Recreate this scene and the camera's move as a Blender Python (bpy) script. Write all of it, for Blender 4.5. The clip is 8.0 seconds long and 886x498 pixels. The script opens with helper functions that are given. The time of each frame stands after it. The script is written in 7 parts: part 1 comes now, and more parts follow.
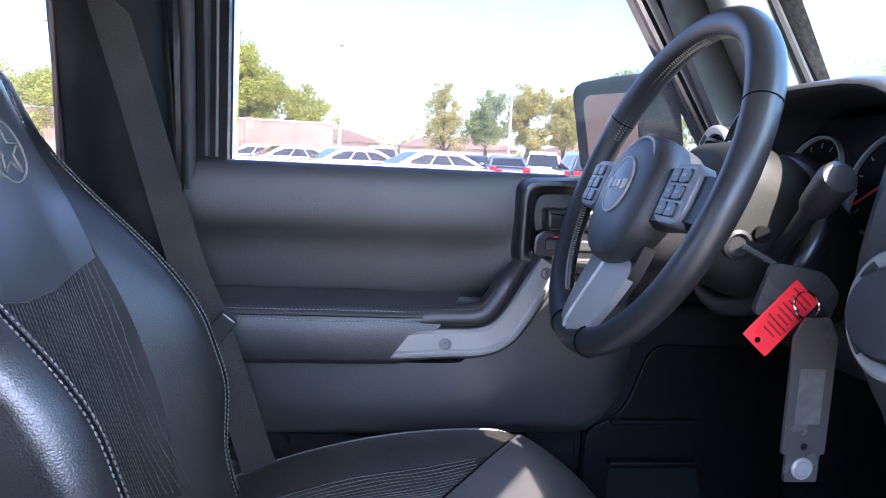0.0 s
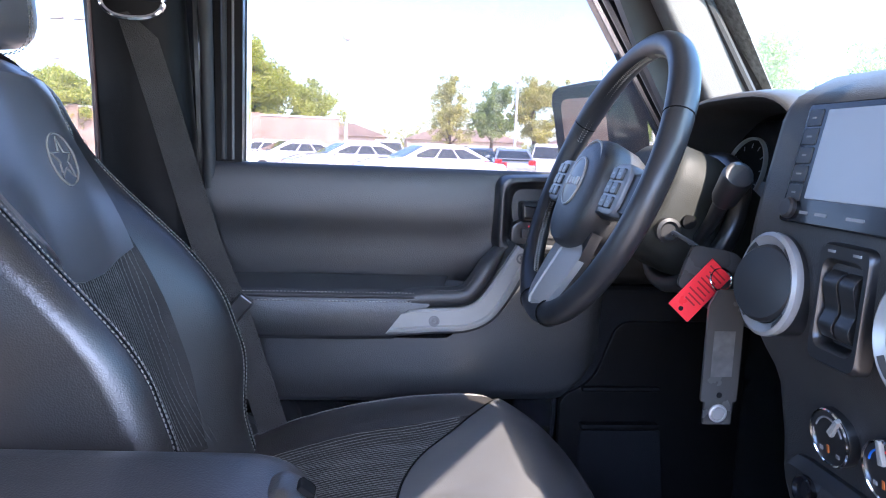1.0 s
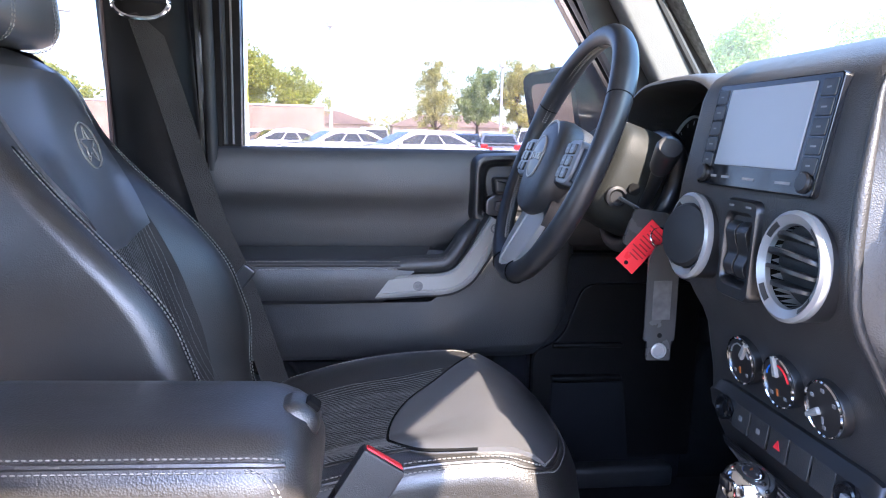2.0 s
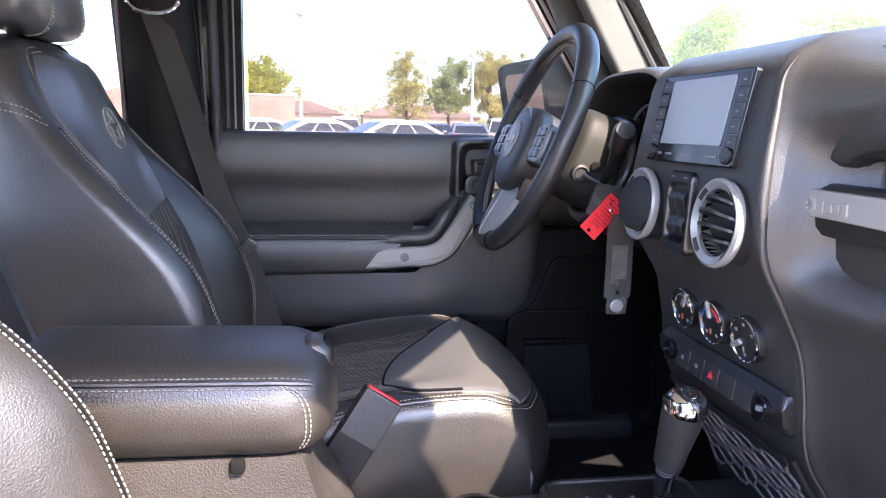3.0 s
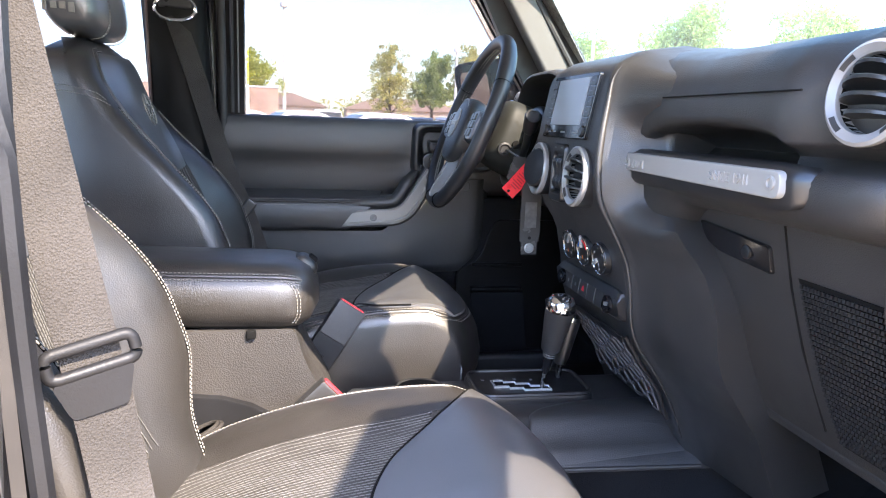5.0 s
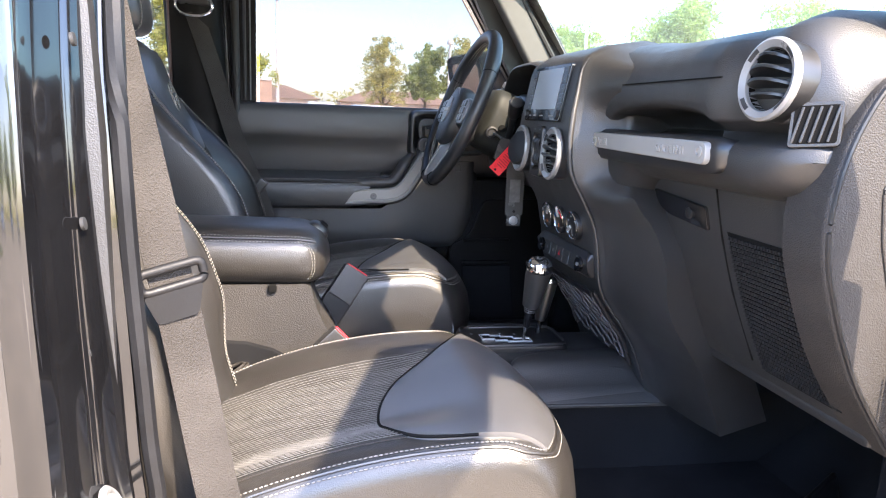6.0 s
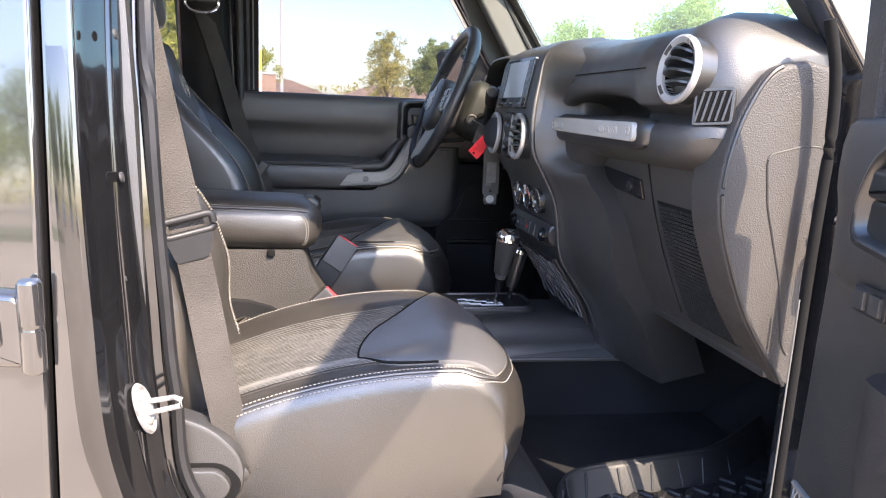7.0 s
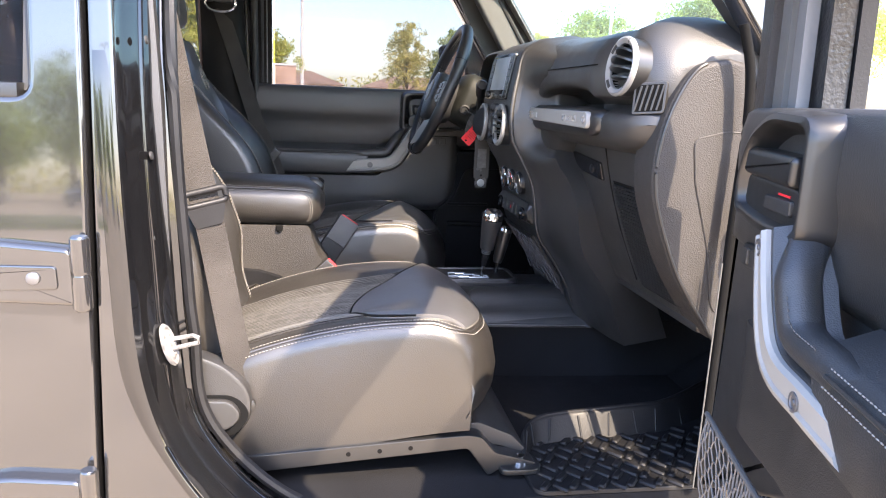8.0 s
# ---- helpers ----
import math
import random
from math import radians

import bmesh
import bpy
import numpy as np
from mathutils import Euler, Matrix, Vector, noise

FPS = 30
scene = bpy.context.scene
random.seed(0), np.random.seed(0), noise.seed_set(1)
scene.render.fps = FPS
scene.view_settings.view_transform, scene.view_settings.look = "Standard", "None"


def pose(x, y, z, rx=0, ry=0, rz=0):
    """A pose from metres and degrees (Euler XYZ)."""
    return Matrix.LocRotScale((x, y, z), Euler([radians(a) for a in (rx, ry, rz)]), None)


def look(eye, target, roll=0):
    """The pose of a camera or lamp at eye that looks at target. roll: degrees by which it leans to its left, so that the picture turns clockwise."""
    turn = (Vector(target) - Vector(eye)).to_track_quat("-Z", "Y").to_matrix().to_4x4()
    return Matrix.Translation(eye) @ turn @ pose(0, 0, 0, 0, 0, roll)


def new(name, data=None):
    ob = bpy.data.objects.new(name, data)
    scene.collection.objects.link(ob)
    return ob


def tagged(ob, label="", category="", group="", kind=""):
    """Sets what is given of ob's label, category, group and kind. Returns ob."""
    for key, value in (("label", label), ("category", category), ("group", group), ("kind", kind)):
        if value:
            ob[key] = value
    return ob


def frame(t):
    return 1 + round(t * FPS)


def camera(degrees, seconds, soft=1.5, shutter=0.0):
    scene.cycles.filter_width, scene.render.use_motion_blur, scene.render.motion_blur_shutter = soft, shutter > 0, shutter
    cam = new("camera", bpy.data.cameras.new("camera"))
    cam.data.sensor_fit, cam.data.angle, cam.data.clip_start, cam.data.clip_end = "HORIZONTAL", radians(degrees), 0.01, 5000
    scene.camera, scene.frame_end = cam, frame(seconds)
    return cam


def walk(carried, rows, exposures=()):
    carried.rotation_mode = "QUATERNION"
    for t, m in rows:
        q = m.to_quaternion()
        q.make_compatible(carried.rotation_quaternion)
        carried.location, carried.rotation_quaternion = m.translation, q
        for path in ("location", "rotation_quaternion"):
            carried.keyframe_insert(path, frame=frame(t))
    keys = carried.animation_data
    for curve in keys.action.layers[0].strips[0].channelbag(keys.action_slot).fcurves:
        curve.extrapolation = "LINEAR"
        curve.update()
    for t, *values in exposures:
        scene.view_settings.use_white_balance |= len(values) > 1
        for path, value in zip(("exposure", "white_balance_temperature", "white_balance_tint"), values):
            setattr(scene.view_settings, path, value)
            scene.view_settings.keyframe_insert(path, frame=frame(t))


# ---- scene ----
cam = camera(64.0, 8.0, soft=1.1)
PATH = [
    (0, (-0.126, -0.37, 1.265), (0.096, 1.601, 1.009), 2.8),
    (0.5, (-0.11, -0.445, 1.272), (0.1, 1.526, 1.006), 2.7),
    (1, (-0.11, -0.526, 1.279), (0.092, 1.445, 1.003), 2.2),
    (1.5, (-0.103, -0.598, 1.277), (0.104, 1.37, 0.982), 1.5),
    (3, (-0.156, -0.817, 1.262), (0.159, 1.129, 0.924), 1.3),
    (3.5, (-0.169, -0.897, 1.258), (0.175, 1.043, 0.914), 1.6),
    (4, (-0.163, -1.005, 1.247), (0.195, 0.933, 0.904), 1.9),
    (4.5, (-0.152, -1.112, 1.249), (0.205, 0.825, 0.904), 2.1),
    (6, (-0.195, -1.404, 1.228), (0.187, 0.524, 0.858), 2.2),
    (6.5, (-0.204, -1.501, 1.227), (0.179, 0.426, 0.848), 2.3),
    (7, (-0.177, -1.603, 1.212), (0.196, 0.324, 0.829), 2.5),
    (7.5, (-0.144, -1.712, 1.215), (0.199, 0.218, 0.818), 2.6),
    (8, (-0.138, -1.801, 1.215), (0.181, 0.131, 0.806), 2.5),
]
walk(cam, [(t, look(eye, target, roll)) for t, eye, target, roll in PATH],
     exposures=[(0.0, 3.95, 5150, 21), (1.6, 3.93, 5150, 20), (2.9, 3.86, 5800, 23), (4.7, 3.68, 5700, 17), (5.8, 3.45, 5850, 16), (7.0, 3.29, 5950, 17), (8.0, 3.18, 6050, 17)])

# ---- daylight ----
SUN_AZ, SUN_EL = 297.5, 45.5          # degrees: azimuth from +x towards +y, elevation
sky_world = bpy.data.worlds.new("daylight")
scene.world = sky_world
sky_world.use_nodes = True
wn = sky_world.node_tree.nodes
sky = wn.new("ShaderNodeTexSky")
sky.sky_type, sky.sun_disc = "NISHITA", False
sky.sun_elevation, sky.sun_rotation = radians(SUN_EL), radians(90.0 - SUN_AZ)
sky.air_density, sky.dust_density, sky.ozone_density = 1.0, 1.5, 1.0
sky_world.node_tree.links.new(sky.outputs[0], wn["Background"].inputs[0])
wn["Background"].inputs[1].default_value = 0.15
sun = new("sun", bpy.data.lights.new("sun", "SUN"))
sun.data.energy, sun.data.angle, sun.data.color = 2.6, radians(0.53), (1.0, 0.81, 0.55)
_sd = Vector((math.cos(radians(SUN_AZ)) * math.cos(radians(SUN_EL)), math.sin(radians(SUN_AZ)) * math.cos(radians(SUN_EL)), math.sin(radians(SUN_EL))))
sun.matrix_world = look(_sd * 20, (0, 0, 0))


# ---- materials ----
def material(name, colour, rough=0.5, metal=0.0, vary=0.15, vary_scale=6.0, grain=0.0, grain_scale=400.0, cells=False, coat=0.0, spec=0.5, rough_vary=0.1):
    """A procedural surface: two scales of colour variation, roughness variation and a fine relief."""
    m = bpy.data.materials.new(name)
    m.use_nodes = True
    n, l = m.node_tree.nodes, m.node_tree.links
    b = n["Principled BSDF"]
    tc = n.new("ShaderNodeTexCoord")
    big = n.new("ShaderNodeTexNoise")
    big.inputs["Scale"].default_value, big.inputs["Detail"].default_value = vary_scale, 5.0
    l.new(tc.outputs["Object"], big.inputs["Vector"])
    ramp = n.new("ShaderNodeMapRange")
    ramp.inputs["From Min"].default_value, ramp.inputs["From Max"].default_value = 0.3, 0.7
    ramp.inputs["To Min"].default_value, ramp.inputs["To Max"].default_value = 1 - vary, 1 + vary
    l.new(big.outputs[0], ramp.inputs["Value"])
    mul = n.new("ShaderNodeVectorMath")
    mul.operation = "SCALE"
    mul.inputs[0].default_value = colour
    l.new(ramp.outputs[0], mul.inputs["Scale"])
    l.new(mul.outputs[0], b.inputs["Base Color"])
    rr = n.new("ShaderNodeMapRange")
    rr.inputs["From Min"].default_value, rr.inputs["From Max"].default_value = 0.3, 0.7
    rr.inputs["To Min"].default_value, rr.inputs["To Max"].default_value = max(rough - rough_vary, 0.02), rough + rough_vary
    mid = n.new("ShaderNodeTexNoise")
    mid.inputs["Scale"].default_value, mid.inputs["Detail"].default_value = vary_scale * 4, 4.0
    l.new(tc.outputs["Object"], mid.inputs["Vector"])
    l.new(mid.outputs[0], rr.inputs["Value"])
    l.new(rr.outputs[0], b.inputs["Roughness"])
    b.inputs["Metallic"].default_value = metal
    b.inputs["Coat Weight"].default_value = coat
    b.inputs["Specular IOR Level"].default_value = spec
    if grain:
        fine = n.new("ShaderNodeTexVoronoi" if cells else "ShaderNodeTexNoise")
        fine.inputs["Scale"].default_value = grain_scale
        l.new(tc.outputs["Object"], fine.inputs["Vector"])
        bump = n.new("ShaderNodeBump")
        bump.inputs["Strength"].default_value, bump.inputs["Distance"].default_value = grain, 0.001
        l.new(fine.outputs[0], bump.inputs["Height"])
        l.new(bump.outputs[0], b.inputs["Normal"])
    return m


LEATHER = material("black leather", (0.0215, 0.0193, 0.0170), 0.37, vary=0.22, spec=0.85, rough_vary=0.04, grain=0.30, grain_scale=540, cells=True)
_lb = LEATHER.node_tree.nodes["Principled BSDF"]      # a dressed, slightly shiny finish
_lb.inputs["Coat Weight"].default_value = 0.35
_lb.inputs["Coat Roughness"].default_value = 0.36
LEATHER_SOFT = material("smooth black leather", (0.072, 0.071, 0.072), 0.34, vary=0.15, spec=1.0, coat=0.8, rough_vary=0.04, grain=0.14, grain_scale=620, cells=True)
LEATHER_SOFT.node_tree.nodes["Principled BSDF"].inputs["Coat Roughness"].default_value = 0.30
FABRIC = material("black woven fabric", (0.046, 0.043, 0.040), 0.9, vary=0.25, vary_scale=14, grain=1.0, grain_scale=700, spec=0.15)
PLASTIC = material("grained black plastic", (0.0235, 0.023, 0.0228), 0.45, spec=0.8, rough_vary=0.04, vary=0.12, grain=0.30, grain_scale=640, cells=True)
PLASTIC_SMOOTH = material("satin black plastic", (0.013, 0.013, 0.0135), 0.34, vary=0.1, rough_vary=0.04, spec=0.7, grain=0.05)
GLOSS = material("gloss black plastic", (0.008, 0.008, 0.009), 0.12, vary=0.1)
CARPET = material("black carpet", (0.013, 0.013, 0.014), 0.95, spec=0.1, vary=0.3, grain=1.0, grain_scale=900)
RUBBER = material("black rubber", (0.009, 0.009, 0.010), 0.5, spec=0.35, vary=0.2, grain=0.3, grain_scale=300)
WEBBING = material("seat belt webbing", (0.040, 0.0365, 0.0335), 0.8, vary=0.25, vary_scale=12, grain=1.0, grain_scale=520, cells=True, spec=0.12)
SILVER = material("silver painted plastic", (0.30, 0.293, 0.275), 0.40, metal=0.1, vary=0.06, rough_vary=0.02, grain=0.05)
CHROME = material("chrome", (0.78, 0.79, 0.8), 0.08, metal=1.0, vary=0.03, rough_vary=0.03)
PAINT = material("black car paint", (0.014, 0.014, 0.015), 0.08, vary=0.1, coat=1.0, rough_vary=0.02, spec=0.8)
THREAD = material("pale grey thread", (0.235, 0.222, 0.20), 0.8, vary=0.12, vary_scale=40)
RIB_THREAD = material("dull grey thread", (0.10, 0.097, 0.092), 0.85, vary=0.25, vary_scale=60)
RED = material("red plastic", (0.75, 0.03, 0.04), 0.35, vary=0.1)
HEADLINER = material("pale grey headliner", (0.6, 0.61, 0.6), 0.9, vary=0.06, grain=0.4)
TRIM_GREY = material("grey pillar trim", (0.085, 0.085, 0.081), 0.75, vary=0.06, grain=0.4, grain_scale=700)
KICK = material("grained charcoal plastic", (0.033, 0.030, 0.0275), 0.55, vary=0.15, grain=0.65, grain_scale=450, cells=True, spec=0.4)
BLACK = material("deep black cavity", (0.006, 0.006, 0.006), 0.9, vary=0.1, spec=0.1)
SEAL = material("door seal rubber", (0.02, 0.02, 0.02), 0.6, vary=0.2)


# ---- building helpers ----
def thing(name, base=(0, 0, 0), label="", category="", group="", kind="", m=None):
    """An Empty at the thing's base. Without m its parts are given in the world's metres, with m in its own."""
    e = new(name)
    e.empty_display_size = 0.05
    e.matrix_world = m if m is not None else Matrix.Translation(base)
    e["own"] = 1 if m is not None else 0
    return tagged(e, label, category, group, kind)


def weighted_normals(bm):
    """Corner normals weighted by face area, so that flat faces stay flat beside their rounded edges."""
    bm.normal_update()
    bm.faces.index_update()
    area = [f.calc_area() for f in bm.faces]
    corner = {}
    for v in bm.verts:
        left = set(v.link_faces)
        while left:
            fan, todo = [], [left.pop()]
            while todo:
                f = todo.pop()
                fan.append(f)
                for e in f.edges:
                    if e.smooth and v in e.verts:
                        for g in e.link_faces:
                            if g in left:
                                left.discard(g)
                                todo.append(g)
            n = Vector((0, 0, 0))
            for f in fan:
                n += f.normal * area[f.index]
            n = n.normalized() if n.length > 1e-12 else fan[0].normal
            for f in fan:
                corner[f.index, v.index] = n
    return [corner[f.index, lp.vert.index] for f in bm.faces for lp in f.loops]


def finish(bm, name, mat, smooth=40.0):
    bmesh.ops.remove_doubles(bm, verts=bm.verts, dist=1e-5)
    bmesh.ops.recalc_face_normals(bm, faces=bm.faces)
    lim = radians(smooth)
    for f in bm.faces:
        f.smooth = True
    for e in bm.edges:
        e.smooth = len(e.link_faces) == 2 and e.calc_face_angle(0.0) < lim
    me = bpy.data.meshes.new(name)
    bm.verts.index_update()
    normals = weighted_normals(bm) if len(bm.verts) < 2500 else None
    bm.to_mesh(me)
    bm.free()
    if normals:
        me.normals_split_custom_set(normals)
    me.materials.append(mat)
    return me


def part(name, bm, mat, parent=None, label="", smooth=40.0, kind="", category=""):
    ob = new(name, finish(bm, name, mat, smooth))
    if parent is not None:
        ob.parent = parent
        if parent.type == "EMPTY" and not parent["own"]:
            ob.matrix_parent_inverse = parent.matrix_world.inverted()
    return tagged(ob, label, category, "", kind)


def solo(name, bm, mat, label, category, kind="", smooth=40.0, group=""):
    """A thing of one mesh."""
    return tagged(part(name, bm, mat, None, label, smooth, kind, category), group=group)


def join(bm, other):
    me = bpy.data.meshes.new("tmp")
    other.to_mesh(me)
    other.free()
    bm.from_mesh(me)
    bpy.data.meshes.remove(me)
    return bm


def box(size, loc=(0, 0, 0), r=0.0, seg=2, rot=(0, 0, 0), bm=None, taper=None):
    """A rounded box; taper: (x, y) factors of its top."""
    b = bmesh.new()
    bmesh.ops.create_cube(b, size=1.0)
    for v in b.verts:
        k = taper if taper and v.co.z > 0 else (1, 1)
        v.co = Vector((v.co.x * size[0] * k[0], v.co.y * size[1] * k[1], v.co.z * size[2]))
    if r:
        bmesh.ops.bevel(b, geom=b.edges[:], offset=r, segments=seg, profile=0.5, affect="EDGES", clamp_overlap=True)
    bmesh.ops.transform(b, matrix=pose(*loc, *rot), verts=b.verts)
    return join(bm, b) if bm is not None else b


def loft(rings, bm=None, cap=True, closed=True, loop=False):
    """Skin over rings of equally many points."""
    b = bm if bm is not None else bmesh.new()
    vs = [[b.verts.new(p) for p in ring] for ring in rings]
    n, m = len(vs), len(vs[0])
    for i in range(n if loop else n - 1):
        a, c = vs[i], vs[(i + 1) % n]
        for j in range(m if closed else m - 1):
            k = (j + 1) % m
            b.faces.new((a[j], a[k], c[k], c[j]))
    if cap and closed and not loop:
        b.faces.new(vs[0][::-1])
        b.faces.new(vs[-1])
    return b


def spline(pts, n=8, loop=False):
    """A smooth line through the points (Catmull-Rom), n steps between two."""
    p = [Vector(q) for q in pts]
    out, c = [], len(p)
    for i in range(c if loop else c - 1):
        if loop:
            a, b, d, e = p[i - 1], p[i], p[(i + 1) % c], p[(i + 2) % c]
        else:
            a, b, d, e = p[max(i - 1, 0)], p[i], p[i + 1], p[min(i + 2, c - 1)]
        for k in range(n):
            t = k / n
            out.append(0.5 * (2 * b + (d - a) * t + (2 * a - 5 * b + 4 * d - e) * t * t + (3 * b - a - 3 * d + e) * t ** 3))
    if not loop:
        out.append(p[-1])
    return out


def tube(pts, r, seg=8, bm=None, loop=False, flat=None, up=(0, 0, 1)):
    """A tube along points; r: a radius or a list; flat: (width, thickness) of a strap whose broad side faces up."""
    p = [Vector(q) for q in pts]
    n = len(p)
    rings = []
    for i in range(n):
        if loop:
            d = p[(i + 1) % n] - p[i - 1]
        else:
            d = p[min(i + 1, n - 1)] - p[max(i - 1, 0)]
        d.normalize()
        u = Vector(up[i] if isinstance(up, list) else up)
        s = d.cross(u)
        if s.length < 1e-4:
            s = d.cross(Vector((0.3, 1, 0.2)))
        s.normalize()
        w = s.cross(d).normalized()
        if flat:
            a, t = flat[0] / 2, flat[1] / 2
            ring = [p[i] + s * x + w * y for x, y in ((-a, -t), (a, -t), (a, t), (-a, t))]
        else:
            q = r[i] if isinstance(r, (list, tuple)) else r
            ring = [p[i] + (s * math.cos(2 * math.pi * k / seg) + w * math.sin(2 * math.pi * k / seg)) * q for k in range(seg)]
        rings.append(ring)
    return loft(rings, bm, loop=loop)


def lathe(profile, m=Matrix(), seg=32, bm=None, cap=True):
    """A turned body: (radius, height) rows about the local z of m."""
    rings = [[m @ Vector((r * math.cos(2 * math.pi * k / seg), r * math.sin(2 * math.pi * k / seg), h)) for k in range(seg)] for r, h in profile]
    return loft(rings, bm, cap=cap)


def round_poly(pts, r, seg=4):
    """A polygon with rounded corners."""
    out, n = [], len(pts)
    for i in range(n):
        p, a, b = Vector(pts[i]), Vector(pts[i - 1]), Vector(pts[(i + 1) % n])
        q = r[i] if isinstance(r, (list, tuple)) else r
        if q <= 0:
            out.append(tuple(p))
            continue
        q = min(q, (a - p).length * 0.48, (b - p).length * 0.48)
        s, e = p + (a - p).normalized() * q, p + (b - p).normalized() * q
        for k in range(seg + 1):
            t = k / seg
            v = s * (1 - t) ** 2 + p * 2 * t * (1 - t) + e * t * t
            out.append(tuple(v))
    return out


def slab(poly, to3, a, b, bm=None, edge=0.0, seg=2):
    """A plate: a polygon (p, q) drawn out from depth a to b; to3(p, q, depth) gives its place; edge rounds the b side."""
    c = Vector((sum(p for p, _ in poly) / len(poly), sum(q for _, q in poly) / len(poly)))
    rings = [[to3(p, q, a) for p, q in poly]]
    if edge:
        s = 1 if b > a else -1
        n = len(poly)
        norms = []
        area = sum(poly[i - 1][0] * poly[i][1] - poly[i][0] * poly[i - 1][1] for i in range(n))
        for i in range(n):
            d = Vector(poly[(i + 1) % n]) - Vector(poly[i - 1])
            d = Vector((d.y, -d.x)) * (1 if area > 0 else -1)
            norms.append(d.normalized() if d.length else d)
        for k in range(seg + 1):
            t = math.pi / 2 * k / seg
            ins = edge * (1 - math.cos(t))
            rings.append([to3(poly[i][0] - norms[i].x * ins, poly[i][1] - norms[i].y * ins, b - s * edge * (1 - math.sin(t))) for i in range(n)])
    else:
        rings.append([to3(p, q, b) for p, q in poly])
    return loft(rings, bm)


def resample(pts, step):
    p = [Vector(q) for q in pts]
    d = [0.0]
    for a, b in zip(p, p[1:]):
        d.append(d[-1] + (b - a).length)
    out, k = [], 0
    for i in range(int(d[-1] / step) + 1):
        s = i * step
        while k < len(p) - 2 and d[k + 1] < s:
            k += 1
        t = (s - d[k]) / max(d[k + 1] - d[k], 1e-9)
        out.append(p[k].lerp(p[k + 1], min(t, 1.0)))
    return out


def stitch(pts, bm=None, pitch=0.0062, r=0.0009, fill=0.68):
    """A row of separate thread stitches along a line."""
    b = bm if bm is not None else bmesh.new()
    q = resample(pts, pitch)
    for a, c in zip(q, q[1:]):
        e = a.lerp(c, fill)
        d = (c - a).normalized()
        s = d.cross(Vector((0.31, 0.22, 0.92))).normalized()
        w = s.cross(d)
        rings = []
        for p, k in ((a, 0.5), (a.lerp(e, 0.3), 1), (a.lerp(e, 0.7), 1), (e, 0.5)):
            rings.append([p + (s * x + w * y) * r * k for x, y in ((-1, 0), (0, -1), (1, 0), (0, 1))])
        loft(rings, b)
    return b


def smoothstep(a, b, x):
    t = min(max((x - a) / (b - a), 0.0), 1.0)
    return t * t * (3 - 2 * t)


# ---- ground and car shell ----
ASPHALT = material("lot asphalt", (0.46, 0.37, 0.26), 0.9, vary=0.2, vary_scale=0.6, grain=0.6, grain_scale=60)
bm = bmesh.new()
bmesh.ops.create_grid(bm, x_segments=40, y_segments=40, size=400)
solo("ground", bm, ASPHALT, "pale worn asphalt of a sunny car lot", "ground", "structure")

YC = 0.01          # the car's middle

car_floor = thing("floor", (0, 0, 0.5), "black carpeted floor pan of the car", "floor", kind="structure")
bm = box((3.5, 1.46, 0.04), (-0.70, YC, 0.525), 0.005)
part("floor_pan", bm, CARPET, car_floor)
for s in (1, -1):
    toe = [(0.72, 0.54), (0.86, 0.62), (1.0, 0.80), (1.03, 1.2), (1.08, 1.2), (1.08, 0.5), (0.72, 0.5)]
    bm = slab(toe, lambda p, q, d: Vector((p, d, q)), YC + s * 0.09, YC + s * 0.74)
    part("toe_board", bm, CARPET, car_floor)


body = thing("car_body", (-0.2, YC, 0.4), "black painted steel body shell of the off-road car", "car body", kind="structure")
for s in (1, -1):
    bm = box((3.2, 0.10, 0.13), (-0.2, YC + s * 0.735, 0.425), 0.02, 3)
    part("rocker_panel", bm, PAINT, body)
    # windscreen pillar: outer steel, inner trim
    for a, b, w, mat, nm in (((0.66, 0.715, 1.24), (0.295, 0.655, 1.74), (0.085, 0.05), PAINT if s < 0 else SEAL, "windscreen_pillar"),
                             ((0.560 if s > 0 else 0.625, 0.672, 1.28), (0.27, 0.615, 1.72), (0.078 if s > 0 else 0.05, 0.05), TRIM_GREY if s > 0 else PLASTIC, "pillar_trim")):
        pts = [Vector((p[0], YC + s * (p[1]), p[2])) for p in (a, b)]
        dirv = (pts[1] - pts[0]).normalized()
        bm = bmesh.new()
        rings = []
        for k in range(6):
            c = pts[0].lerp(pts[1], k / 5)
            fx = Vector((0, 1, 0)).cross(dirv).normalized()
            poly = round_poly([(-w[0] / 2, -w[1] / 2), (w[0] / 2, -w[1] / 2), (w[0] / 2, w[1] / 2), (-w[0] / 2, w[1] / 2)], 0.012, 3)
            rings.append([c + fx * p + Vector((0, 1, 0)) * q for p, q in poly])
        loft(rings, bm)
        part(nm, bm, mat, body)
    # dark seal between the pillar trim and the door frame
    if s > 0:
        part("pillar_seal", loft([[Vector((x + a, YC + y + b, z)) for a, b in ((-0.05, -0.012), (0.04, -0.012), (0.04, 0.012), (-0.05, 0.012))] for x, y, z in ((0.515, 0.695, 1.25), (0.38, 0.69, 1.48), (0.235, 0.645, 1.73))]), SEAL, body)
    # cowl side below the pillar
    bm = box((0.52, 0.06, 0.86), (0.83, YC + s * 0.735, 0.85), 0.015)
    part("cowl_side", bm, PAINT, body)

